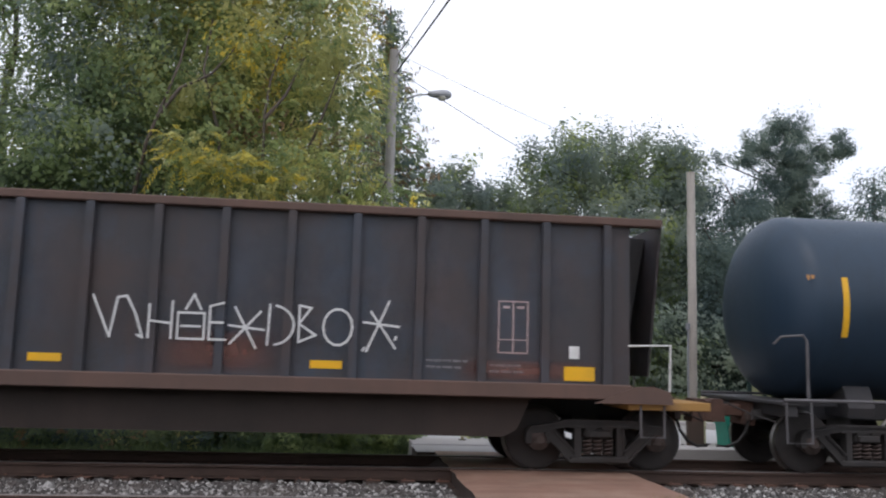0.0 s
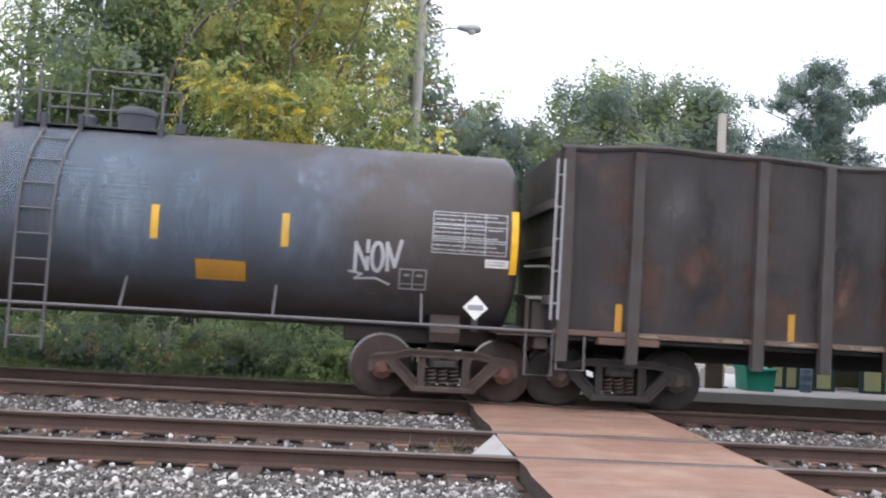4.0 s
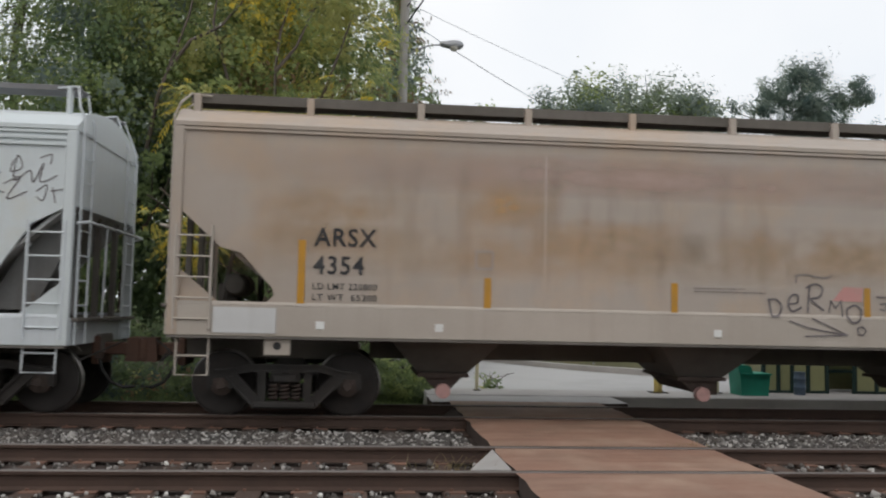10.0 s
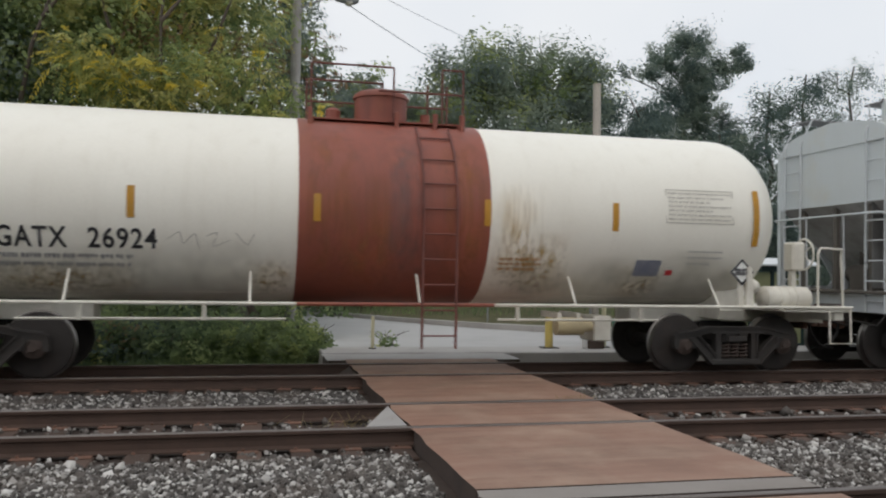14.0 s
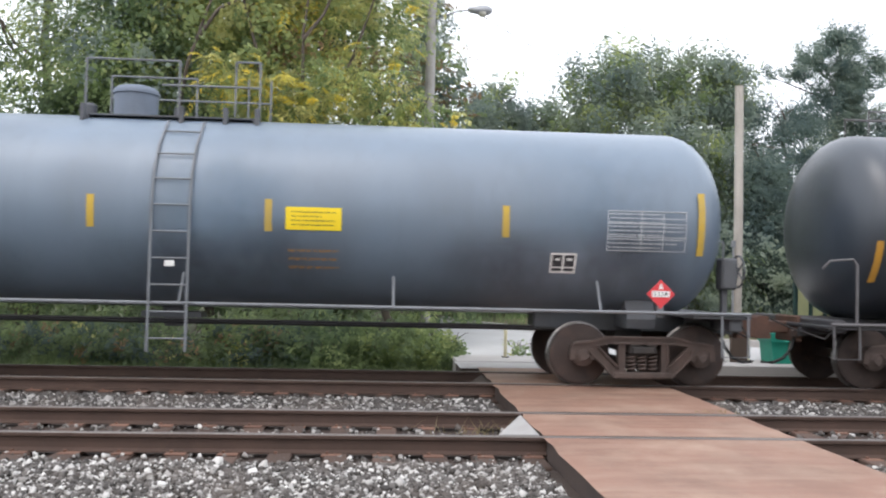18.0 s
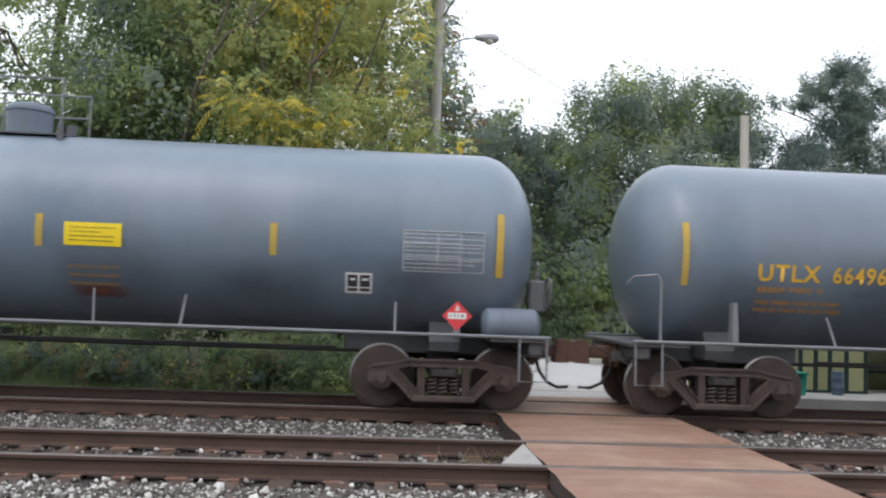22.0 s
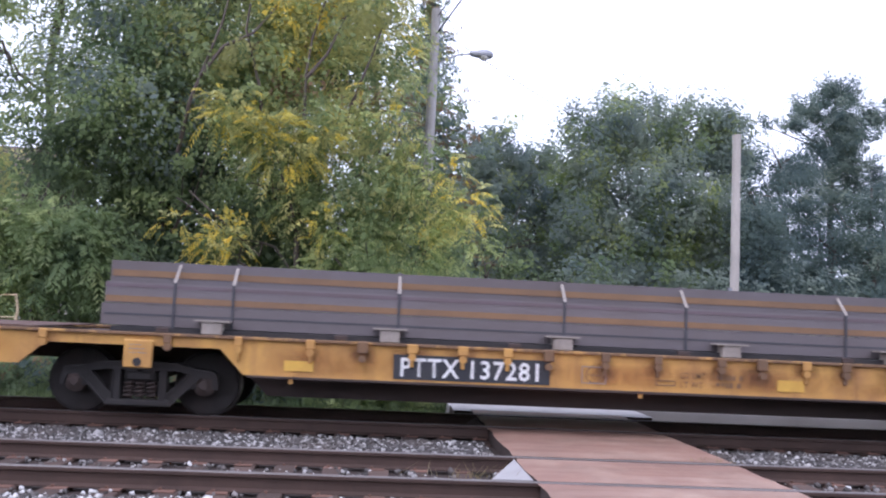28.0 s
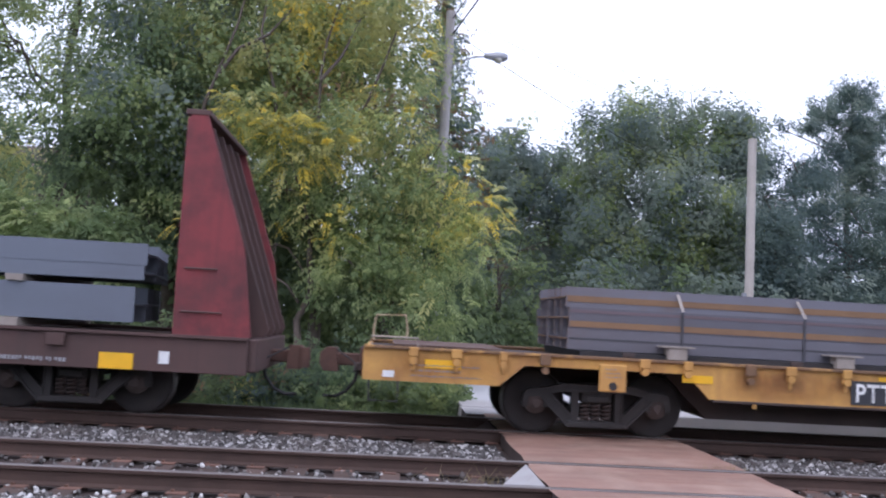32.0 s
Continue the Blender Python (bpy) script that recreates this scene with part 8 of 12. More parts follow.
# pale blue-white hopper with two large painted pieces
HC = surface("bluish_white_hopper_paint", (0.62, 0.665, 0.68), (0.52, 0.535, 0.52), 0.4, 0.3, 0.25, 0.04, 30, 0.55, bump=0.03, second=(0.62, 0.625, 0.58))
HC_SILL = surface("bluish_white_sill", (0.60, 0.635, 0.66), (0.4, 0.4, 0.4), 0.4, 0.6, 0.3, 0.05, 30, 0.6)
cutC = [(8.15, 1.37), (8.04, 1.5), (8.06, 1.62), (8.72, 2.62), (9.24, 2.9)]
car = hopper_car("bluish white covered hopper car with large red and grey painted lettering", -92.57, 9.24, 7.87, 3.97, (0.98, 1.35), cutC, HC, HC_SILL, HB_DARK, (-6.05, -2.25, 1.6, 5.45),
                 (-9.1, -7.65, -6.05, -4.42, -2.82, -1.71, -0.6, 1.01, 2.63, 4.2, 5.8, 7.3, 9.0), STEEL_RUST, eave_ribs=3, rail_top=4.62, walk_h=0.075, post_w=0.028, seams=(-4.6, 0.0, 4.6), walk_paint=surface("sooty_grey_roof_walk", (0.22, 0.22, 0.225), (0.11, 0.1, 0.1), 0.6, 1.0, 0.3, 0.15, 30, 0.7), slope=surface("dusty_grey_slope_sheet", (0.42, 0.42, 0.42), (0.2, 0.17, 0.15), 0.6, 0.8, 0.6, 0.12, 30, 0.7))
sd = lambda z: -1.557 if z < 1.37 else -1.535
tape(car, (-7.95, 7.95), 1.38, 2.28, sd, AMBER_TAPE, 0.11)
lettering("reporting_mark", "UTCX", -7.58, -6.93, 2.15, 2.43, BLACK_MARK, car, sd)
lettering("car_number", "48683", -7.58, -6.74, 1.79, 2.04, BLACK_MARK, car, sd)
text_bars("weight_lettering", -7.6, -6.85, 1.46, 1.66, 2, GREY_MARK, car, sd, 3, 0.5)
text_bars("owner_lettering", -7.4, -6.7, 2.5, 2.58, 1, GREY_MARK, car, sd, 4, 0.8)
frame_box(car, 6.69, 7.05, 1.64, 1.92, sd, WHITE_MARK, 0.02, True, BLACK_MARK)
# added sheets close the end bays; their dark grey stands in for shade
BAY_SHADE = surface("painted_bay_shade", (0.17, 0.17, 0.165), (0.09, 0.08, 0.075), 0.6, 1.2, 0.6, 0.15, 30, 0.75)
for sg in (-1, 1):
    part("bay_back", Geo().prism([(sg * 8.1, 1.4), (sg * 8.7, 2.6), (sg * 9.2, 2.88), (sg * 9.2, 1.4)], -1.0, -0.98), BAY_SHADE, car)
    part("bay_sheet", Geo().prism([(sg * 8.05, 1.45), (sg * 8.72, 2.62), (sg * 9.18, 2.86), (sg * 9.18, 2.5), (sg * 8.7, 1.45)], -1.26, -1.24), BAY_SHADE, car)
G_RED = surface("dusty_red_spray_fill", (0.245, 0.058, 0.075), (0.33, 0.13, 0.145), 0.4, 2.5, 0, 0.08, 40, 0.65, bump=0)
G_WHITE = surface("white_spray_outline", (0.72, 0.72, 0.74), (0.6, 0.6, 0.62), 0.3, 4, 0, 0.05, 40, 0.65, bump=0)
G_PURPLE = surface("slate_purple_spray_fill", (0.17, 0.14, 0.22), (0.3, 0.27, 0.33), 0.4, 2.5, 0, 0.08, 40, 0.65, bump=0)
G_GREY = surface("slate_grey_spray_fill", (0.36, 0.36, 0.38), (0.27, 0.28, 0.31), 0.5, 2.0, 0, 0.08, 40, 0.65, bump=0)
G_TEAL = surface("bottle_green_spray", (0.02, 0.10, 0.085), (0.1, 0.15, 0.15), 0.3, 5, 0, 0.1, 40, 0.65, bump=0)
G_BLUE = surface("sky_blue_spray", (0.25, 0.48, 0.66), (0.5, 0.6, 0.66), 0.6, 2.5, 0, 0.08, 40, 0.7, bump=0)
G_LILAC = surface("lilac_spray", (0.36, 0.38, 0.58), (0.48, 0.51, 0.62), 0.4, 5, 0, 0.08, 40, 0.7, bump=0)


G_SLATE = surface("slate_blue_spray", (0.20, 0.24, 0.29), (0.3, 0.33, 0.37), 0.5, 2.0, 0, 0.08, 40, 0.65, bump=0)
G_INK = surface("dark_slate_spray", (0.07, 0.085, 0.11), (0.16, 0.17, 0.2), 0.3, 5, 0, 0.1, 40, 0.65, bump=0)
G_REDLINE = surface("thin_brick_red_spray", (0.45, 0.14, 0.11), (0.5, 0.35, 0.33), 0.4, 5, 0, 0.1, 40, 0.65, bump=0)
G_DARKTAG = surface("black_green_spray", (0.02, 0.05, 0.05), (0.06, 0.09, 0.09), 0.3, 5, 0, 0.1, 40, 0.65, bump=0)
G_MOSS = surface("moss_green_spray", (0.07, 0.10, 0.075), (0.2, 0.24, 0.2), 0.4, 5, 0, 0.1, 40, 0.65, bump=0)
G_MINT = surface("pale_mint_spray", (0.42, 0.50, 0.50), (0.34, 0.4, 0.42), 0.4, 3, 0, 0.08, 40, 0.65, bump=0)
BLUE_HAZE = stain("sky_blue_haze", (0.22, 0.50, 0.68), 0.35, 0.75, (1.5, 1.5, 1.5), 0.75)
scr = lambda x, z, n, dx, h: [(x + dx * i, z + h * (i % 2) + 0.04 * (i % 3)) for i in range(n)]
# slate spikes behind, one white field, dusty red letters; below them the sill is streaked purple and white
filled("spray_spike", [[(-0.05, 1.68), (-0.09, 1.93), (0.1, 1.84), (0.12, 1.99), (0.01, 2.18), (0.25, 2.03), (0.33, 1.99), (0.31, 2.11), (0.16, 2.39), (0.34, 2.26), (0.68, 2.08), (0.65, 2.31), (0.79, 2.16), (0.91, 2.13), (0.54, 1.85), (0.44, 1.66), (0.37, 1.58), (0.27, 1.65)], [(1.64, 2.39), (1.79, 2.47), (1.89, 2.67), (1.96, 2.53), (2.14, 2.38), (2.24, 2.43), (2.29, 2.52), (2.33, 2.37), (2.48, 2.23), (2.57, 2.14), (2.5, 2), (2.38, 2.17), (2.03, 2.25), (1.8, 2.24)], [(2.8, 2.26), (2.91, 2.47), (2.95, 2.59), (3.02, 2.39), (3.12, 2.19), (3.06, 1.98), (2.96, 2.07), (2.83, 2.19)]], G_SLATE, car, sd, 0.005, "slate grey spikes behind the letters")
filled("spray_spike", [[(3.87, 2.35), (3.99, 2.42), (4.06, 2.64), (4.13, 2.51), (4.27, 2.39), (4.34, 2.23), (4.15, 2.11), (3.99, 2.13)], [(4.7, 2.25), (4.78, 2.38), (4.86, 2.47), (4.89, 2.37), (4.88, 2.16), (4.8, 2.13)], [(5.21, 2.23), (5.42, 2.35), (5.6, 2.5), (5.61, 2.18), (5.75, 2.24), (5.92, 2.3), (5.86, 2.16), (5.92, 2.03), (6.13, 2.09), (6.22, 2.15), (6.19, 2.29), (6.28, 2.13), (6.29, 1.97), (6.37, 1.84), (6.14, 1.86), (5.89, 1.85), (5.72, 1.8), (5.47, 1.88)]], G_SLATE, car, sd, 0.005, "slate grey spikes behind the letters")
strokes("spray_outline", [[(-0.05, 1.68), (-0.09, 1.93), (0.1, 1.84), (0.12, 1.99), (0.01, 2.18), (0.25, 2.03), (0.33, 1.99), (0.31, 2.11), (0.16, 2.39), (0.34, 2.26), (0.68, 2.08), (0.65, 2.31), (0.79, 2.16), (0.91, 2.13), (0.54, 1.85), (0.44, 1.66), (0.37, 1.58), (0.27, 1.65), (-0.05, 1.68)], [(1.64, 2.39), (1.79, 2.47), (1.89, 2.67), (1.96, 2.53), (2.14, 2.38), (2.24, 2.43), (2.29, 2.52), (2.33, 2.37), (2.48, 2.23), (2.57, 2.14), (2.5, 2), (2.38, 2.17), (2.03, 2.25), (1.8, 2.24), (1.64, 2.39)], [(2.8, 2.26), (2.91, 2.47), (2.95, 2.59), (3.02, 2.39), (3.12, 2.19), (3.06, 1.98), (2.96, 2.07), (2.83, 2.19), (2.8, 2.26)]], 0.022, G_INK, car, sd, 0.0056)
strokes("spray_outline", [[(3.87, 2.35), (3.99, 2.42), (4.06, 2.64), (4.13, 2.51), (4.27, 2.39), (4.34, 2.23), (4.15, 2.11), (3.99, 2.13), (3.87, 2.35)], [(4.7, 2.25), (4.78, 2.38), (4.86, 2.47), (4.89, 2.37), (4.88, 2.16), (4.8, 2.13), (4.7, 2.25)], [(5.21, 2.23), (5.42, 2.35), (5.6, 2.5), (5.61, 2.18), (5.75, 2.24), (5.92, 2.3), (5.86, 2.16), (5.92, 2.03), (6.13, 2.09), (6.22, 2.15), (6.19, 2.29), (6.28, 2.13), (6.29, 1.97), (6.37, 1.84), (6.14, 1.86), (5.89, 1.85), (5.72, 1.8), (5.47, 1.88), (5.21, 2.23)]], 0.022, G_INK, car, sd, 0.0056)
filled("spray_rim", [[(0.44, 1.42), (0.42, 1.81), (0.54, 1.89), (1.04, 2.21), (1.13, 2.23), (1.17, 2.37), (1.22, 2.4), (1.55, 2.41), (1.74, 2.26), (2.03, 2.29), (2.34, 2.26), (2.51, 2), (2.6, 2.21), (2.82, 2.23), (2.91, 2.09), (3, 2.01), (3.03, 2.2), (3.28, 2.22), (3.33, 2.34), (3.51, 2.37), (3.71, 2.34), (3.96, 2.19), (4.14, 2.16), (4.19, 2.22), (4.65, 2.26), (4.79, 2.01), (4.86, 2.18), (5.17, 2.23), (5.36, 2), (5.73, 1.84), (5.84, 1.77), (5.92, 1.9), (6.32, 1.88), (6.59, 1.65), (6.44, 1.42), (6.06, 1.38), (3.62, 1.38), (1.31, 1.38), (0.5, 1.38)], [(-0.14, 1.66), (0.27, 1.69), (0.42, 1.56), (0.44, 1.38), (-0.07, 1.38)]], G_WHITE, car, sd, 0.0066, "white sprayed field behind red letters")
strokes("spray_outline", [[(0.44, 1.42), (0.42, 1.81), (0.54, 1.89), (1.04, 2.21), (1.13, 2.23), (1.17, 2.37), (1.22, 2.4), (1.55, 2.41), (1.74, 2.26), (2.03, 2.29), (2.34, 2.26), (2.51, 2), (2.6, 2.21), (2.82, 2.23), (2.91, 2.09), (3, 2.01), (3.03, 2.2), (3.28, 2.22), (3.33, 2.34), (3.51, 2.37), (3.71, 2.34), (3.96, 2.19), (4.14, 2.16), (4.19, 2.22), (4.65, 2.26), (4.79, 2.01), (4.86, 2.18), (5.17, 2.23), (5.36, 2), (5.73, 1.84), (5.84, 1.77), (5.92, 1.9), (6.32, 1.88), (6.59, 1.65)]], 0.018, G_SLATE, car, sd, 0.0072)
filled("spray_letter", [[(0.47, 1.79), (1.08, 2.16), (1.19, 2.17), (1.21, 2.35), (1.52, 2.36), (1.38, 2.1), (0.88, 1.74), (1.01, 1.72), (1.5, 1.75), (1.62, 1.4), (1.32, 1.39), (1.21, 1.51), (1.07, 1.57), (0.7, 1.54), (0.5, 1.45)], [(-0.01, 1.38), (-0.05, 1.61), (0.27, 1.64), (0.4, 1.5), (0.42, 1.38)], [(0.56, 1.38), (0.79, 1.47), (0.99, 1.38)], [(1.58, 1.88), (1.65, 2.19), (1.8, 2.22), (2.03, 2.23), (2.31, 2.2), (2.5, 1.89), (2.75, 1.53), (2.83, 1.39), (2.61, 1.39), (2.41, 1.49), (2.25, 1.54), (2.13, 1.46), (2.1, 1.39), (1.83, 1.4), (1.77, 1.45)]], G_RED, car, sd, 0.0092, "dusty red sprayed letter shapes")
filled("spray_letter", [[(2.61, 2.05), (2.66, 2.17), (2.8, 2.18), (2.97, 1.84), (3.14, 1.57), (3.22, 1.39), (2.92, 1.4), (2.74, 1.67), (2.59, 1.94)], [(3.02, 2.11), (3.31, 2.15), (3.39, 2.3), (3.7, 2.31), (3.68, 2.17), (3.91, 2.16), (4.13, 2.06), (4.15, 1.95), (4.04, 1.82), (3.88, 1.7), (4.08, 1.67), (4.25, 1.57), (4.38, 1.38), (4.05, 1.38), (3.93, 1.5), (3.77, 1.52), (3.53, 1.49), (3.47, 1.38), (3.22, 1.38), (3.26, 1.57), (3.19, 1.8), (3.06, 1.96)]], G_RED, car, sd, 0.0092, "dusty red sprayed letter shapes")
filled("spray_letter", [[(4.23, 2.12), (4.63, 2.19), (4.73, 1.87), (4.79, 1.97), (4.88, 2.14), (5.11, 2.18), (5.3, 1.93), (5.58, 1.86), (5.63, 1.66), (5.27, 1.62), (5.08, 1.55), (4.92, 1.38), (4.57, 1.38), (4.65, 1.55), (4.89, 1.68), (5.14, 1.77), (4.98, 1.88), (4.78, 1.64), (4.61, 1.63), (4.37, 1.99)], [(5.31, 1.38), (5.64, 1.57), (5.68, 1.67), (5.89, 1.74), (5.94, 1.85), (6.3, 1.82), (6.13, 1.38)]], G_RED, car, sd, 0.0092, "dusty red sprayed letter shapes")
strokes("spray_outline", [[(0.47, 1.79), (1.08, 2.16), (1.19, 2.17), (1.21, 2.35), (1.52, 2.36), (1.38, 2.1), (0.88, 1.74), (1.01, 1.72), (1.5, 1.75), (1.62, 1.4), (1.32, 1.39), (1.21, 1.51), (1.07, 1.57), (0.7, 1.54), (0.5, 1.45), (0.47, 1.79)], [(-0.01, 1.38), (-0.05, 1.61), (0.27, 1.64), (0.4, 1.5), (0.42, 1.38), (-0.01, 1.38)], [(0.56, 1.38), (0.79, 1.47), (0.99, 1.38), (0.56, 1.38)], [(1.58, 1.88), (1.65, 2.19), (1.8, 2.22), (2.03, 2.23), (2.31, 2.2), (2.5, 1.89), (2.75, 1.53), (2.83, 1.39), (2.61, 1.39), (2.41, 1.49), (2.25, 1.54), (2.13, 1.46), (2.1, 1.39), (1.83, 1.4), (1.77, 1.45), (1.58, 1.88)]], 0.014, G_INK, car, sd, 0.0108)
strokes("spray_outline", [[(2.61, 2.05), (2.66, 2.17), (2.8, 2.18), (2.97, 1.84), (3.14, 1.57), (3.22, 1.39), (2.92, 1.4), (2.74, 1.67), (2.59, 1.94), (2.61, 2.05)], [(3.02, 2.11), (3.31, 2.15), (3.39, 2.3), (3.7, 2.31), (3.68, 2.17), (3.91, 2.16), (4.13, 2.06), (4.15, 1.95), (4.04, 1.82), (3.88, 1.7), (4.08, 1.67), (4.25, 1.57), (4.38, 1.38), (4.05, 1.38), (3.93, 1.5), (3.77, 1.52), (3.53, 1.49), (3.47, 1.38), (3.22, 1.38), (3.26, 1.57), (3.19, 1.8), (3.06, 1.96), (3.02, 2.11)]], 0.014, G_INK, car, sd, 0.0108)
strokes("spray_outline", [[(4.23, 2.12), (4.63, 2.19), (4.73, 1.87), (4.79, 1.97), (4.88, 2.14), (5.11, 2.18), (5.3, 1.93), (5.58, 1.86), (5.63, 1.66), (5.27, 1.62), (5.08, 1.55), (4.92, 1.38), (4.57, 1.38), (4.65, 1.55), (4.89, 1.68), (5.14, 1.77), (4.98, 1.88), (4.78, 1.64), (4.61, 1.63), (4.37, 1.99), (4.23, 2.12)], [(5.31, 1.38), (5.64, 1.57), (5.68, 1.67), (5.89, 1.74), (5.94, 1.85), (6.3, 1.82), (6.13, 1.38), (5.31, 1.38)]], 0.014, G_INK, car, sd, 0.0108)
filled("spray_core", [[(0.88, 1.75), (1.16, 1.91), (1.15, 1.77)], [(1.51, 1.75), (1.66, 1.88), (1.99, 1.97), (2.08, 1.89), (1.97, 1.73), (1.83, 1.5), (1.71, 1.45), (1.65, 1.6)], [(2.13, 1.43), (2.25, 1.52), (2.41, 1.48), (2.57, 1.39), (2.21, 1.38)], [(3.56, 1.88), (3.7, 1.89), (3.6, 1.73), (3.45, 1.62)], [(5.27, 1.56), (5.62, 1.63), (5.61, 1.53), (5.33, 1.4), (5.15, 1.4), (5.09, 1.47)], [(3.03, 1.92), (3.17, 1.95), (3.22, 1.76), (3.13, 1.79)]], G_WHITE, car, sd, 0.0122)
filled("spray_core", [[(4.32, 1.83), (4.7, 1.55), (4.54, 1.38), (4.25, 1.66)], [(2.82, 1.6), (2.91, 1.64), (2.89, 1.46)], [(1.82, 1.79), (1.95, 1.89), (1.87, 1.65), (1.76, 1.53)]], G_SLATE, car, sd, 0.0132)
strokes("dark_tag", [rounded(p, False) for p in [[(1.29, 2.24), (1.35, 2.02), (1.41, 1.7)], [(1.47, 2.32), (1.33, 1.96)], [(1.54, 2.34), (1.39, 2.1), (1.47, 1.72), (1.54, 1.38)], [(1.58, 2.25), (1.71, 1.88), (1.69, 1.57)], [(1.83, 2.26), (1.89, 1.73), (1.83, 1.54)], [(2, 2.28), (1.93, 2.04), (1.83, 1.54), (1.72, 1.44), (1.87, 1.46), (1.97, 1.73)], [(2.24, 2.29), (2.22, 1.93), (2.11, 1.7), (1.98, 1.52)], [(2.13, 2.05), (2.26, 2.09), (2.36, 1.98), (2.34, 1.74), (2.29, 1.46)], [(2.84, 2.24), (2.92, 1.91), (3.04, 1.51), (3.09, 1.35)], [(3.1, 2.22), (3.13, 1.92), (3.19, 1.4)], [(2.9, 2.15), (3.13, 1.61), (3.19, 1.92)], [(2.35, 1.82), (2.81, 1.85), (2.74, 1.63), (2.56, 1.53)]]], 0.034, G_DARKTAG, car, sd, 0.015)
strokes("dark_tag", [rounded(p, False) for p in [[(0.91, 1.82), (1.24, 2.1), (1.31, 2.24)], [(1.15, 1.91), (1.23, 1.52)], [(1.74, 1.73), (1.87, 1.85), (1.98, 1.86), (1.94, 1.76)]]], 0.034, G_DARKTAG, car, sd, 0.015)
strokes("small_tag", [rounded(p, False) for p in [[(5.35, 2.21), (5.4, 2.05)], [(5.35, 2.21), (5.46, 2.24)], [(5.37, 2.14), (5.45, 2.15)], [(5.48, 2.19), (5.53, 2.02)], [(5.46, 2.18), (5.51, 2.2)], [(5.63, 2.07), (5.67, 1.91), (5.77, 1.93), (5.78, 2.01), (5.63, 2.07)], [(0.32, 2.55), (0.38, 2.55), (0.39, 2.44), (0.35, 2.38), (0.31, 2.39)], [(0.42, 2.5), (0.44, 2.35)], [(0.53, 2.51), (0.53, 2.34)], [(0.43, 2.42), (0.53, 2.43)]]], 0.024, G_INK, car, sd, 0.0165)
filled("sill_field", [[(0.08, 1.28), (0.37, 0.985), (0.87, 0.985), (1.93, 0.985), (3.24, 0.985), (4.98, 0.985), (6.23, 0.985), (6.81, 1.29), (6.37, 1.31), (4.96, 1.27), (2.99, 1.28), (0.84, 1.23)]], G_WHITE, car, sd, 0.0045)
filled("sill_shade", [[(0.18, 1.27), (0.58, 1.28), (0.83, 1.0), (0.41, 0.985)], [(0.83, 1.27), (1.63, 1.27), (1.97, 0.985), (1.17, 0.985)], [(0.84, 1.21), (1.33, 1.22), (1.76, 1.21), (1.53, 0.985), (0.87, 0.985)], [(1.98, 1.21), (2.52, 1.24), (2.39, 1.08), (1.86, 0.985)], [(3.22, 1.24), (3.74, 1.23), (3.17, 0.985), (2.65, 0.985)], [(3.93, 1.24), (4.65, 1.24), (4.59, 0.985), (3.91, 0.985)], [(4.77, 1.23), (5.19, 1.24), (4.98, 0.985), (4.67, 0.985)], [(5.66, 1.25), (6.09, 1.25), (5.83, 0.985), (5.6, 0.985)]], G_PURPLE, car, sd, 0.0075, "slate purple streaks below the letters")
filled("sill_tail", [[(6.17, 1.26), (6.77, 1.29), (6.35, 1.0), (5.99, 0.985)]], G_SLATE, car, sd, 0.0075)
strokes("red_tag", [[(6.6, 2.21), (6.8, 2.18), (6.65, 2.05), (6.85, 2.03)], [(6.93, 2.21), (7.05, 2.24), (7.13, 2.19), (7.21, 2.25)], [(6.66, 1.95), (6.81, 2.06), (6.92, 1.93), (7.06, 2.04), (7.21, 1.85)], [(7.37, 2.26), (7.32, 2.05), (7.5, 2.11), (7.39, 1.86), (7.54, 2.19), (7.68, 1.91), (7.74, 2.28), (7.84, 2.09), (7.91, 2.25), (7.85, 1.88), (8.02, 1.81)]], 0.015, G_REDLINE, car, sd, 0.009)
strokes("thin_tag", [rounded(p, False) for p in [[(8.03, 3.29), (8.08, 3.04), (8.28, 3.3), (8.17, 3.09), (8.34, 3.02)], [(8.45, 3.48), (8.41, 3.31), (8.56, 3.37), (8.49, 3.53), (8.46, 3.19), (8.66, 3.33), (8.71, 3.17), (8.83, 3.43), (8.8, 3.18), (9.01, 3.27)], [(8.79, 3.51), (8.93, 3.56), (8.92, 3.43)], [(8.33, 3.14), (8.54, 3.24), (8.38, 2.94), (8.63, 3.04)], [(8.76, 3.05), (8.89, 3.14), (8.85, 2.93), (8.77, 2.97)], [(8.97, 3.1), (9.01, 2.9)], [(8.95, 3.06), (9.1, 3.09)], [(9.15, 3.07), (9.14, 2.89)]]], 0.016, SPRAY_CHAR, car, sd, 0.009)
strokes("pale_tag", [rounded(p, False) for p in [[(-1.24, 2.03), (-1.33, 1.94), (-1.2, 1.87), (-1.3, 1.79)], [(-1.15, 1.79), (-1.08, 2.04), (-1.01, 1.8)], [(-0.95, 2.02), (-0.89, 1.82), (-0.79, 2.07)], [(-0.63, 2.11), (-0.77, 2.01), (-0.67, 1.95), (-0.75, 1.83), (-0.6, 1.83)]]], 0.026, G_SLATE, car, sd, 0.009)
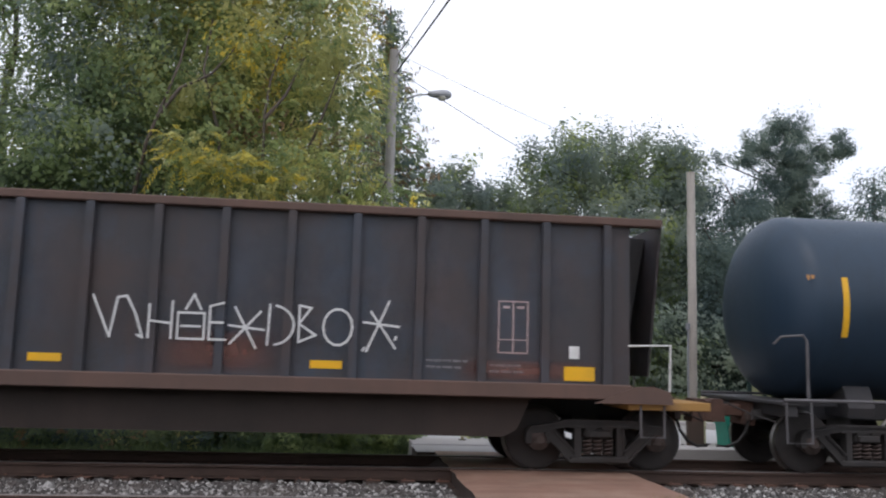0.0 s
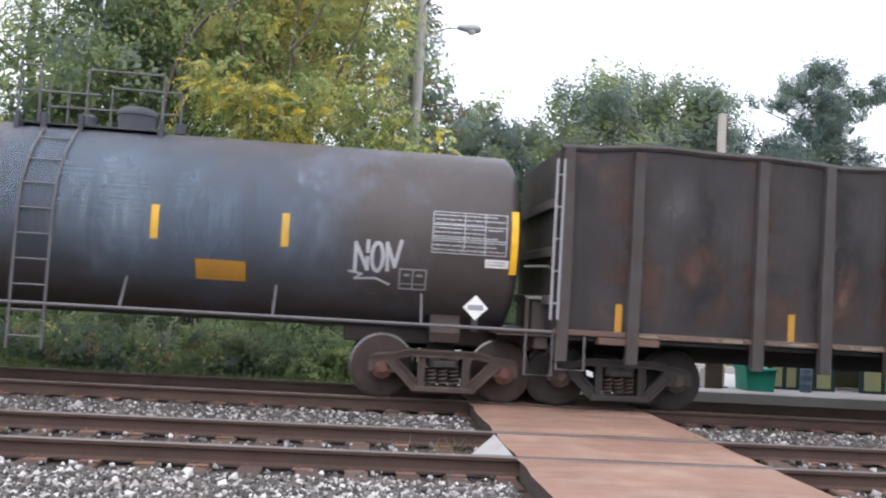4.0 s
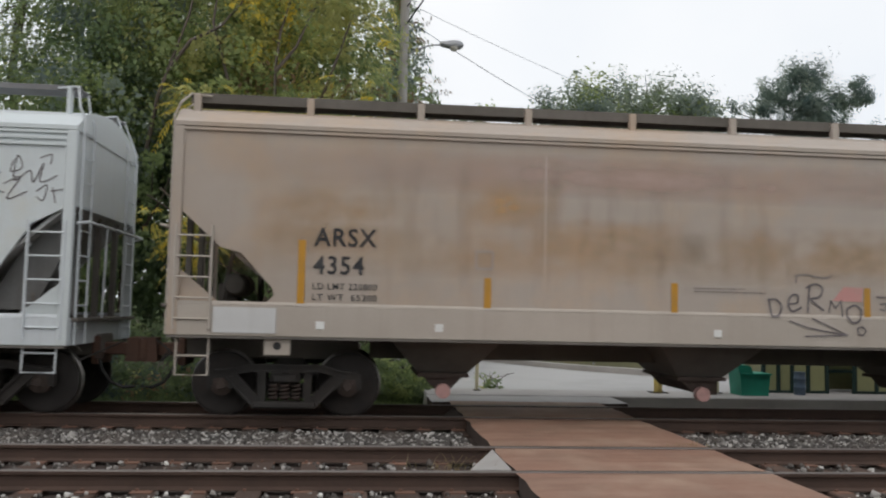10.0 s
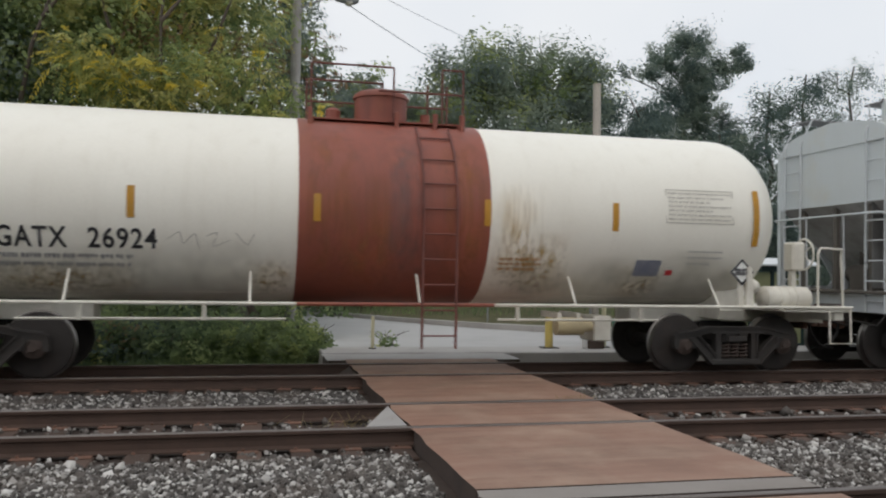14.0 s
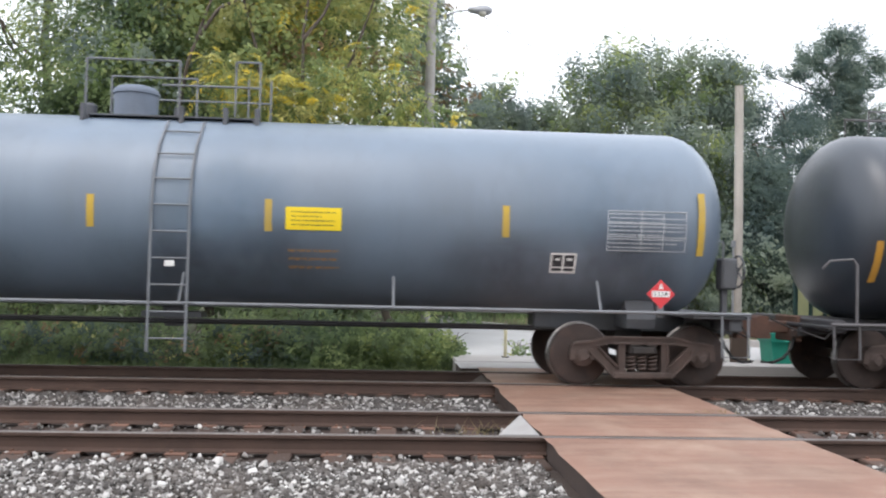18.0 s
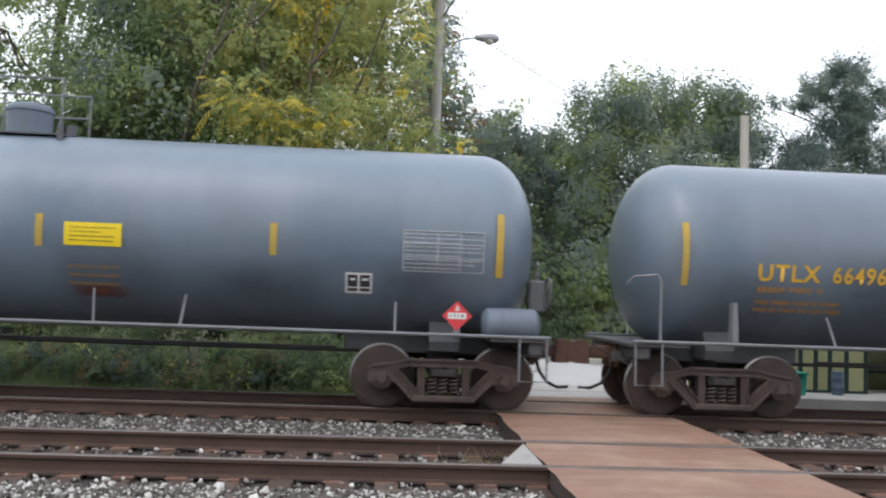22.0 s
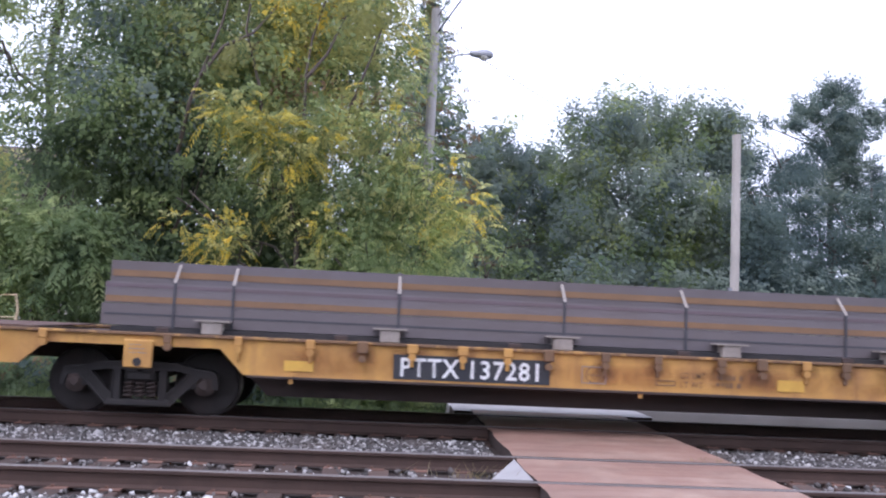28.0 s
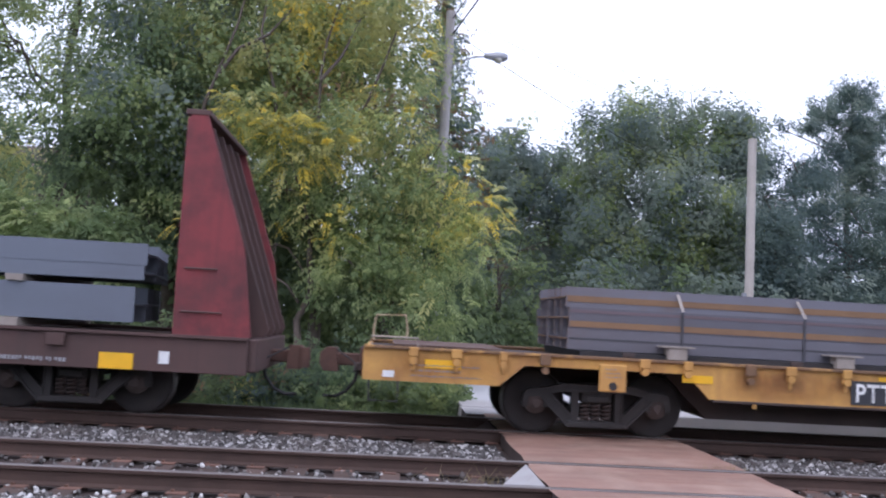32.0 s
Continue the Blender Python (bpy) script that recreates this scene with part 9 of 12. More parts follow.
# the grey piece, its dark rims and gleams
plate("spray_haze", -4.9, -2.9, 1.7, 2.55, BLUE_HAZE, car, sd, "faint sky blue spray haze", 0.0035)
plate("spray_haze", -6.6, -6.0, 1.85, 2.2, BLUE_HAZE, car, sd, "faint sky blue spray haze", 0.0035)
plate("spray_haze", -2.1, -1.6, 1.75, 2.15, BLUE_HAZE, car, sd, "faint sky blue spray haze", 0.0035)
plate("spray_haze", -7.05, -6.6, 0.99, 1.34, BLUE_HAZE, car, sd, "faint sky blue spray haze", 0.0035)
plate("spray_haze", -0.6, 0.0, 1.5, 2.1, BLUE_HAZE, car, sd, "faint sky blue spray haze", 0.0035)
filled("spray_letter", [[(-6.71, 1.38), (-6.53, 1.52), (-6.53, 1.66), (-6.42, 1.8), (-6.19, 1.98), (-5.96, 2.08), (-5.77, 2.12), (-5.69, 1.98), (-5.61, 2.06), (-5.28, 2.07), (-5.29, 1.9), (-5.4, 1.86), (-5.33, 1.74), (-5.36, 1.38)], [(-5.24, 1.38), (-5.13, 1.66), (-4.98, 1.83), (-4.78, 1.92), (-4.54, 1.89), (-4.38, 1.73), (-4.32, 1.49), (-4.37, 1.38)], [(-4.57, 1.91), (-4.51, 2.16), (-4.31, 2.34), (-4.07, 2.44), (-3.87, 2.42), (-3.72, 2.28), (-3.7, 2.19), (-3.96, 2.01), (-4.13, 1.77), (-4.24, 1.38), (-4.41, 1.38), (-4.36, 1.61)]], G_GREY, car, sd, 0.0062, "slate grey sprayed bubble letters")
filled("spray_letter", [[(-4.19, 1.38), (-4.13, 1.77), (-3.94, 2.05), (-3.7, 2.19), (-3.46, 2.26), (-3.3, 2.19), (-3.29, 2.07), (-3.43, 1.94), (-3.72, 1.88), (-3.76, 1.75), (-3.46, 1.82), (-3.21, 1.67), (-3.08, 1.47), (-3.04, 1.38)], [(-3.16, 1.38), (-3.09, 1.63), (-2.92, 1.79), (-2.68, 1.89), (-2.43, 1.9), (-2.18, 1.76), (-2.07, 1.56), (-2.14, 1.38)], [(-2.14, 1.38), (-2.16, 1.64), (-2.06, 1.84), (-1.85, 1.97), (-1.64, 1.99), (-1.42, 1.88), (-1.5, 1.71), (-1.64, 1.76), (-1.71, 1.65), (-1.62, 1.57), (-1.3, 1.65), (-1.05, 1.53), (-0.91, 1.38)], [(-1.17, 1.65), (-0.79, 1.68), (-0.75, 1.77), (-0.42, 1.58), (-0.57, 1.46), (-0.76, 1.38), (-0.91, 1.38), (-1, 1.53)]], G_GREY, car, sd, 0.0062, "slate grey sprayed bubble letters")
strokes("spray_outline", [[(-6.53, 1.52), (-6.53, 1.66), (-6.42, 1.8), (-6.19, 1.98), (-5.96, 2.08), (-5.77, 2.12), (-5.69, 1.98), (-5.61, 2.06), (-5.28, 2.07), (-5.29, 1.9), (-5.4, 1.86), (-5.33, 1.74)], [(-5.13, 1.66), (-4.98, 1.83), (-4.78, 1.92), (-4.54, 1.89), (-4.38, 1.73), (-4.32, 1.49)], [(-4.51, 2.16), (-4.31, 2.34), (-4.07, 2.44), (-3.87, 2.42), (-3.72, 2.28), (-3.7, 2.19), (-3.96, 2.01), (-4.13, 1.77), (-4.24, 1.38), (-4.41, 1.38)], [(-4.13, 1.77), (-3.94, 2.05), (-3.7, 2.19), (-3.46, 2.26), (-3.3, 2.19), (-3.29, 2.07), (-3.43, 1.94), (-3.72, 1.88), (-3.76, 1.75), (-3.46, 1.82), (-3.21, 1.67), (-3.08, 1.47)]], 0.03, G_INK, car, sd, 0.0095)
strokes("spray_outline", [[(-3.09, 1.63), (-2.92, 1.79), (-2.68, 1.89), (-2.43, 1.9), (-2.18, 1.76), (-2.07, 1.56)], [(-2.16, 1.64), (-2.06, 1.84), (-1.85, 1.97), (-1.64, 1.99), (-1.42, 1.88), (-1.5, 1.71), (-1.64, 1.76), (-1.71, 1.65), (-1.62, 1.57), (-1.3, 1.65), (-1.05, 1.53)], [(-1.17, 1.65), (-0.79, 1.68), (-0.75, 1.77), (-0.42, 1.58), (-0.57, 1.46), (-0.76, 1.38)]], 0.03, G_INK, car, sd, 0.0095)
filled("spray_shade", [[(-6.53, 1.54), (-6.52, 1.77), (-6.37, 1.89), (-6.19, 1.97), (-6.18, 1.82), (-6.27, 1.68), (-6.38, 1.58)], [(-4.57, 1.92), (-4.51, 2.15), (-4.4, 2.25), (-4.36, 2.01), (-4.37, 1.77)], [(-3.7, 1.54), (-3.57, 1.62), (-3.37, 1.61), (-3.25, 1.46), (-3.21, 1.38), (-3.64, 1.38)], [(-4.8, 1.62), (-4.62, 1.64), (-4.61, 1.38), (-4.8, 1.38)], [(-2.88, 1.45), (-2.68, 1.51), (-2.58, 1.39), (-2.63, 1.38), (-2.86, 1.38)], [(-1.87, 1.71), (-1.76, 1.79), (-1.71, 1.7), (-1.72, 1.56), (-1.84, 1.58)], [(-6.1, 1.38), (-6.05, 1.47), (-5.76, 1.51), (-5.44, 1.45), (-5.44, 1.38), (-6.06, 1.38)], [(-2.69, 1.71), (-2.5, 1.8), (-2.45, 1.65), (-2.64, 1.62)]], G_SLATE, car, sd, 0.008)
filled("spray_shade", [[(-3.63, 1.38), (-3.58, 1.46), (-3.45, 1.48), (-3.35, 1.42), (-3.33, 1.38), (-3.63, 1.38)], [(-4.96, 1.52), (-4.88, 1.56), (-4.8, 1.49), (-4.81, 1.38), (-4.94, 1.38)]], G_MINT, car, sd, 0.0085)
strokes("spray_gleam", [rounded(p, False) for p in [[(-6.15, 1.9), (-6.11, 1.82), (-6.18, 1.71), (-6.24, 1.68)], [(-5.91, 1.59), (-5.62, 1.6), (-5.48, 1.59), (-5.47, 1.46)], [(-5.39, 1.91), (-5.43, 1.85), (-5.35, 1.72)], [(-5.57, 2.02), (-5.32, 2.02), (-5.33, 1.92)], [(-6.08, 1.98), (-5.92, 2.06), (-5.78, 2.09)], [(-4.31, 2.3), (-4.07, 2.39), (-3.87, 2.35), (-3.77, 2.26)], [(-3.7, 2.15), (-3.48, 2.22), (-3.33, 2.16)], [(-3.87, 1.68), (-3.76, 1.76), (-3.47, 1.78), (-3.26, 1.65), (-3.13, 1.45), (-3.09, 1.38)], [(-4.8, 1.65), (-4.7, 1.68), (-4.6, 1.67)], [(-4.98, 1.88), (-4.78, 1.91), (-4.55, 1.86)], [(-2.88, 1.55), (-2.76, 1.6), (-2.59, 1.56), (-2.55, 1.47)], [(-2.84, 1.71), (-2.64, 1.81), (-2.43, 1.8)]]], 0.02, G_WHITE, car, sd, 0.0122)
strokes("spray_gleam", [rounded(p, False) for p in [[(-1.91, 1.61), (-1.92, 1.74), (-1.81, 1.84)], [(-1.64, 1.59), (-1.3, 1.68), (-1.06, 1.56)], [(-1.76, 1.92), (-1.49, 1.88), (-1.55, 1.76)], [(-1.12, 1.62), (-0.78, 1.63), (-0.73, 1.71)]]], 0.02, G_WHITE, car, sd, 0.0122)
strokes("green_tag", [rounded(p, False) for p in [[(-5.2, 1.87), (-5.11, 2.07), (-5.04, 2), (-5.05, 1.58)], [(-5.2, 1.87), (-5.13, 1.52), (-5.05, 1.28), (-4.95, 1.2), (-4.88, 1.37), (-4.93, 1.78)], [(-5.01, 1.92), (-4.74, 1.92), (-4.42, 1.93)], [(-4.87, 1.75), (-4.81, 1.99), (-4.7, 2.03), (-4.63, 1.76), (-4.61, 1.32)], [(-4.91, 1.76), (-4.8, 1.83), (-4.67, 1.68)], [(-4.43, 2.1), (-4.39, 1.77), (-4.46, 1.43), (-4.32, 1.49)], [(-4.3, 2.17), (-4.33, 1.61), (-4.22, 1.53), (-4.13, 1.77), (-4.22, 1.93), (-4.28, 1.77)], [(-4.02, 2.33), (-4.06, 2.01), (-4.13, 1.52), (-3.94, 1.52), (-3.88, 1.76), (-3.99, 1.93)], [(-4.07, 1.73), (-3.84, 1.76), (-3.6, 1.83)], [(-3.7, 1.95), (-3.67, 1.68)], [(-3.86, 1.71), (-3.62, 1.65), (-3.5, 1.7)]]], 0.028, G_DARKTAG, car, sd, 0.0145)
strokes("green_tag", [rounded(p, False) for p in [[(-3.5, 2), (-3.45, 1.7), (-3.63, 1.5)], [(-3.41, 1.96), (-3.37, 1.46), (-3.25, 1.26), (-3.28, 1.7), (-3.34, 2.06)], [(-3.21, 2.01), (-3.16, 1.39)], [(-3.15, 2.03), (-3.08, 1.82)], [(-2.85, 2.16), (-2.93, 2.16), (-2.98, 2.03), (-2.93, 1.9), (-2.79, 1.91)], [(-2.95, 2.26), (-2.86, 1.79)], [(-6.07, 1.47), (-5.84, 1.68)], [(-5.71, 1.47), (-5.6, 1.63), (-5.54, 1.63)]]], 0.028, G_DARKTAG, car, sd, 0.0145)
filled("green_tag", [[(-6.53, 1.44), (-6.41, 1.6), (-6.07, 1.65), (-5.9, 1.71), (-5.99, 1.62), (-6.3, 1.47)], [(-6.02, 1.51), (-5.85, 1.65), (-5.93, 1.47)]], G_MOSS, car, sd, 0.0118)
filled("sill_field", [[(-6.88, 1.25), (-5.74, 1.25), (-5.21, 1.25), (-5.29, 1.0), (-6.81, 1.02)], [(-5.17, 1.23), (-3.95, 1.24), (-3.94, 0.985), (-5.2, 0.985)], [(-3.86, 1.22), (-2.26, 1.1), (-2.26, 0.985), (-3.85, 0.985)], [(-2.67, 1.28), (-1.07, 1.27), (-1.02, 0.985), (-2.58, 0.99)]], G_GREY, car, sd, 0.0045)
filled("sill_shade", [[(-6.86, 1.23), (-6.69, 1.24), (-6.72, 1.01), (-6.83, 1.02)], [(-5.12, 0.99), (-4.99, 1.14), (-4.63, 1.15), (-4.49, 0.985)], [(-3.72, 1.19), (-3.62, 1.2), (-3.62, 0.985), (-3.71, 0.985)]], G_SLATE, car, sd, 0.0075)
strokes("green_tag", [[(-2.55, 1.24), (-2.39, 1.26), (-2.44, 1.04), (-2.54, 1.06), (-2.31, 1.08), (-2.19, 1.27), (-2.2, 1.03), (-2.07, 1.25), (-1.99, 1.05), (-2.11, 1.13), (-1.87, 1.25), (-1.91, 1.03), (-1.75, 1.21), (-1.63, 1.07), (-1.47, 1.25), (-1.51, 1.04), (-1.37, 1.23), (-1.39, 1.04), (-1.18, 1.06)], [(-2.51, 1.16), (-1.18, 1.14)]], 0.034, G_TEAL, car, sd, 0.011)
strokes("green_tag", [rounded(p, False) for p in [[(-1.57, 2.48), (-1.69, 2.13), (-1.7, 1.77), (-1.62, 1.49), (-1.43, 1.45), (-1.27, 1.6)], [(-1.53, 2.48), (-1.5, 1.93), (-1.54, 1.45)], [(-0.33, 2.38), (-0.44, 2.03), (-0.42, 1.67), (-0.33, 1.47), (-0.17, 1.41)], [(-0.3, 2.36), (-0.26, 1.96), (-0.27, 1.47)]]], 0.034, G_TEAL, car, sd, 0.015)
filled("green_tag", [[(-1.56, 2.61), (-1.47, 2.33), (-1.46, 1.81), (-1.56, 1.89)], [(-0.31, 2.4), (-0.23, 2.2), (-0.22, 1.72), (-0.29, 1.88)]], G_TEAL, car, sd, 0.017)
strokes("lilac_tag", [rounded(p, False) for p in [[(-9.08, 3.24), (-9.03, 2.92), (-8.94, 3.29)], [(-8.85, 3.21), (-8.83, 2.89), (-8.63, 3.18), (-8.79, 3.05), (-8.59, 2.9)], [(-8.59, 2.94), (-8.49, 3.22), (-8.4, 2.94)], [(-8.36, 3.19), (-8.29, 2.95), (-8.18, 3.2)], [(-8.04, 3.28), (-7.9, 3.25), (-8.07, 3.08), (-7.85, 3.0), (-8.04, 2.92)], [(-7.71, 3.09), (-7.76, 2.8), (-7.58, 2.93), (-7.72, 3.01)], [(-7.57, 3.18), (-7.43, 3.06), (-7.6, 2.97)]]], 0.022, G_LILAC, car, sd, 0.009)
strokes("green_tag", [rounded(p, False) for p in [[(-8.56, 2.74), (-8.41, 2.38), (-8.22, 2.79), (-8.36, 2.46)], [(-8.22, 2.75), (-8.18, 2.34), (-7.99, 2.84), (-8.04, 2.31)], [(-8.04, 2.55), (-7.86, 2.68), (-7.72, 2.56), (-7.86, 2.38), (-8.04, 2.51)], [(-7.86, 2.55), (-7.63, 2.52), (-7.72, 2.68)], [(-7.58, 2.73), (-7.49, 2.36), (-7.42, 2.69), (-7.35, 2.24), (-7.25, 2.65), (-7.23, 2.41)], [(-8.54, 2.76), (-8.18, 2.81)]]], 0.04, G_TEAL, car, sd, 0.009)
strokes("heart_tag", [[(6.85, 1.2), (6.8, 1.28), (6.86, 1.3), (6.9, 1.24), (6.96, 1.3), (6.99, 1.22), (6.88, 1.1)], [(7.08, 1.1), (7.1, 1.26), (7.16, 1.16), (7.22, 1.26), (7.24, 1.1)], [(7.4, 1.25), (7.31, 1.25), (7.31, 1.1), (7.41, 1.1)], [(7.31, 1.18), (7.39, 1.18)], [(7.48, 1.26), (7.48, 1.11), (7.57, 1.11)], [(7.64, 1.26), (7.64, 1.16)], [(7.64, 1.12), (7.64, 1.1)]], 0.018, SPRAY_BLACK, car, sd, 0.014)
strokes("blue_tag", [scr(-8.2, 1.08, 12, 0.1, 0.12), scr(-7.0, 1.05, 6, 0.09, 0.15), scr(-1.0, 1.08, 9, 0.11, 0.14)], 0.022, G_BLUE, car, sd, 0.014)
# rust running down from the roof walk
ROOF_RUST = stain("roof_rust_bloom", (0.56, 0.29, 0.09), 0.3, 0.7, (2.6, 2.6, 0.9), 0.9)
ROOF_RUN = stain("roof_rust_run", (0.60, 0.45, 0.22), 0.38, 0.85, (5.0, 5.0, 0.3), 0.6)
YELLOWED = stain("yellowed_paint", (0.66, 0.62, 0.48), 0.2, 0.8, (1.2, 1.2, 0.25), 0.5)
for a, b, z0, z1 in ((-3.1, -0.3, 3.5, 3.98), (2.4, 4.0, 3.6, 3.98), (4.8, 6.4, 3.66, 3.98), (-9.1, -7.4, 3.62, 3.98), (-0.6, 1.8, 3.72, 3.98)):
    plate("rust_bloom", a, b, z0, z1, ROOF_RUST, car, flat_side(-1.572), proud=0.006)
plate("rust_bloom", -0.12, 0.22, 3.28, 3.56, stain("red_rust_spot", (0.42, 0.15, 0.08), 0.3, 0.6, (3, 3, 3), 0.7), car, sd, proud=0.0036)
for a, b, z0, z1, m in ((-3.6, 0.9, 2.3, 3.75, YELLOWED), (-9.2, -7.0, 2.9, 3.75, YELLOWED), (-2.9, -1.2, 2.9, 3.66, ROOF_RUN), (-0.2, 0.6, 2.8, 3.6, ROOF_RUN), (3.2, 4.2, 3.2, 3.66, ROOF_RUN), (-8.9, -7.6, 3.1, 3.66, ROOF_RUN)):
    plate("rust_run", a, b, z0, z1, m, car, sd, proud=0.0025 if m is ROOF_RUN else 0.0018)
for x in (-5.24, -2.5, 0.07, 2.6, 5.27):
    plate("reflector", x - 0.055, x + 0.055, 1.38, 1.78, AMBER_TAPE, car, sd, proud=0.0205)
RUST_SHEET = surface("rusted_roof_sheet", (0.47, 0.26, 0.10), (0.62, 0.60, 0.54), 0.75, 1.2, 0.8, 0.12, 30, 0.75, second=(0.36, 0.15, 0.06), second_scale=1.4)
for a, b, m in ((-2.72, -1.72, RUST_SHEET), (-1.66, -0.6, RUST_SHEET), (-0.5, 1.6, ROOF_RUST), (2.6, 3.8, ROOF_RUST), (5.0, 6.2, ROOF_RUST), (-8.9, -7.7, ROOF_RUST)):
    g = Geo().add([(a, -1.576, 3.965), (b, -1.576, 3.965), (b, -1.451, 4.045), (a, -1.451, 4.045), (b, -1.329, 4.155), (a, -1.329, 4.155), (b, -1.1, 4.252), (a, -1.1, 4.252)], [(0, 1, 2, 3), (3, 2, 4, 5), (5, 4, 6, 7)])
    part("roof_rust", g, m, car)

# ---- open high-sided cars ----
GA = surface("dark_blue_grey_car_steel", (0.050, 0.048, 0.052), (0.088, 0.055, 0.045), 0.55, 0.8, 0.45, 0.12, 30, 0.55, bump=0.06, second=(0.055, 0.066, 0.085), second_at=(0.45, 0.62))
NUM_GROUND = surface("blue_black_stencil_ground", (0.028, 0.03, 0.038), (0.05, 0.045, 0.045), 0.4, 2, 0.2, 0.1, 40, 0.6, bump=0)
GA_SILL = surface("rusty_sill_steel", (0.135, 0.082, 0.064), (0.065, 0.052, 0.046), 0.5, 0.9, 0.3, 0.12, 30, 0.75)
car = wagon("gondola_car", "dark grey high-sided open car with white sprayed lettering", -3.05)
for s in (-1, 1):
    part("side_sheet", Geo().box(-7.15, 7.15, s * 1.45 - 0.01, s * 1.45 + 0.01, 1.28, 3.6), GA, car)
    part("top_chord", Geo().box(-7.62, 7.62, s * 1.47 - 0.09, s * 1.47 + 0.09, 3.58, 3.70, 0.015), GA_SILL, car)
    part("side_sill", Geo().box(-7.15, 7.15, s * 1.5 - 0.09, s * 1.5 + 0.09, 1.07, 1.28, 0.015), GA_SILL, car)
    for k in range(16):
        x = -6.8 + k * 0.906
        part("side_post", Geo().prism([(x - 0.06, 1.28), (x + 0.06, 1.28), (x + 0.055, 3.58), (x - 0.055, 3.58)], s * 1.51 - 0.05, s * 1.51 + 0.05), GA, car)
    a, b = sorted((s * 7.15, s * 7.11))
    part("end_wall", Geo().box(a, b, -1.44, 1.44, 1.2, 3.58), BLACK, car)
    g = Geo()
    xe = s * 7.6
    poly = [(-1.5, 3.62), (1.5, 3.62), (0.95, 1.4), (-0.95, 1.4)]
    v = [(xe, y, z) for y, z in poly] + [(xe + s * 0.03, y, z) for y, z in poly]
    g.add(v, [(0, 1, 2, 3), (7, 6, 5, 4), (0, 4, 5, 1), (1, 5, 6, 2), (2, 6, 7, 3), (3, 7, 4, 0)])
    part("end_plate", g, GA, car)
    part("end_slope", Geo().prism([(s * 7.15, 3.5), (s * 7.58, 3.5), (s * 7.2, 1.3), (s * 7.15, 1.3)], -0.9, 0.9), BLACK, car)
    a, b = sorted((s * 7.12, s * 8.35))
    part("end_deck", Geo().box(a, b, -1.5, 1.5, 0.93, 1.05, 0.01), surface("worn_orange_walkway", (0.36, 0.2, 0.06), (0.14, 0.09, 0.06), 0.7, 1.5, 0, 0.2, 40, 0.8), car)
    part("bolster_lug", Geo().prism([(s * 6.6, 1.02), (s * 7.75, 1.02), (s * 7.7, 1.2), (s * 7.45, 1.27), (s * 7.2, 1.26), (s * 6.9, 1.14)], -1.62, -1.56), GA_SILL, car)
    part("handrail", Geo().tube([(s * 7.75, -1.45, 1.05), (s * 7.77, -1.45, 1.86), (s * 7.13, -1.45, 1.84)], 0.018, 6), WHITE_MARK, car)
    part("handrail", Geo().tube([(s * 8.2, 1.3, 1.05), (s * 8.2, 1.3, 1.9), (s * 7.4, 1.3, 1.9)], 0.018, 6), DARK_RAIL, car)
    part("stub_sill", Geo().box(min(s * 5, s * 8.3), max(s * 5, s * 8.3), -0.3, 0.3, 0.75, 1.06, 0.02), BLACK, car)
    truck(car, -3.05, s * 6.82, "dark", False)
    coupler(car, s * 8.2, s)
    part("end_step", Geo().tube([(s * 7.3, -1.5, 1.0), (s * 7.3, -1.52, 0.55), (s * 7.65, -1.52, 0.55), (s * 7.65, -1.5, 1.0)], 0.018, 6), DARK_RAIL, car)
part("floor", Geo().box(-7.1, 7.1, -1.43, 1.43, 1.1, 1.2), BLACK, car)
part("belly", Geo().prism([(-5.75, 1.06), (5.75, 1.06), (5.55, 0.6), (5.35, 0.5), (-5.35, 0.5), (-5.55, 0.6)], -1.25, 1.25), surface("soot_brown_belly", (0.05, 0.036, 0.03), (0.02, 0.018, 0.016), 0.5, 0.8, 0.3, 0.15, 30, 0.8), car)
sd = flat_side(-1.46)
lettering("reporting_mark", "DR", -5.61, -5.13, 2.40, 2.67, WHITE_MARK, car, sd, bold=0.012)
lettering("reporting_mark", "EX", -4.78, -4.4, 2.40, 2.67, WHITE_MARK, car, sd, bold=0.012)
lettering("car_number", "104", -5.66, -5.1, 1.95, 2.22, WHITE_MARK, car, sd, bold=0.012)
lettering("car_number", "018", -4.88, -4.3, 1.95, 2.22, WHITE_MARK, car, sd, bold=0.012)
lettering("load_word", "LD LMT", -5.66, -5.26, 1.58, 1.67, DIM_MARK, car, sd, bold=0.006)
lettering("weight_word", "LT WT", -5.66, -5.34, 1.42, 1.51, DIM_MARK, car, sd, bold=0.006)
plate("black_ground", -4.92, -4.28, 1.34, 1.72, NUM_GROUND, car, sd, n=1, proud=0.008)
text_bars("weight_lettering", -4.87, -4.32, 1.42, 1.68, 2, WHITE_MARK, car, sd, 4, 0.7)
frame_box(car, -3.8, -3.55, 2.17, 2.41, sd, GREY_MARK, 0.012, False)
lettering("class_letter", "C", -3.71, -3.64, 2.2, 2.29, GREY_MARK, car, sd, bold=0.006)
text_bars("class_note", -3.76, -3.59, 2.33, 2.37, 1, DIM_MARK, car, sd, 6, 0.6)
text_bars("service_note", -3.82, -3.4, 1.46, 1.64, 2, RUST_MARK, car, sd, 9, 0.5)
for a, b, c, d in ((-6.52, -6.05, 1.45, 1.68), (-3.82, -3.38, 1.31, 1.42), (-1.13, -0.7, 1.40, 1.51), (2.59, 3.03, 1.40, 1.51), (6.18, 6.63, 1.32, 1.52)):
    plate("reflector", a, b, c, d, YELLOW_TAPE, car, sd, n=1)
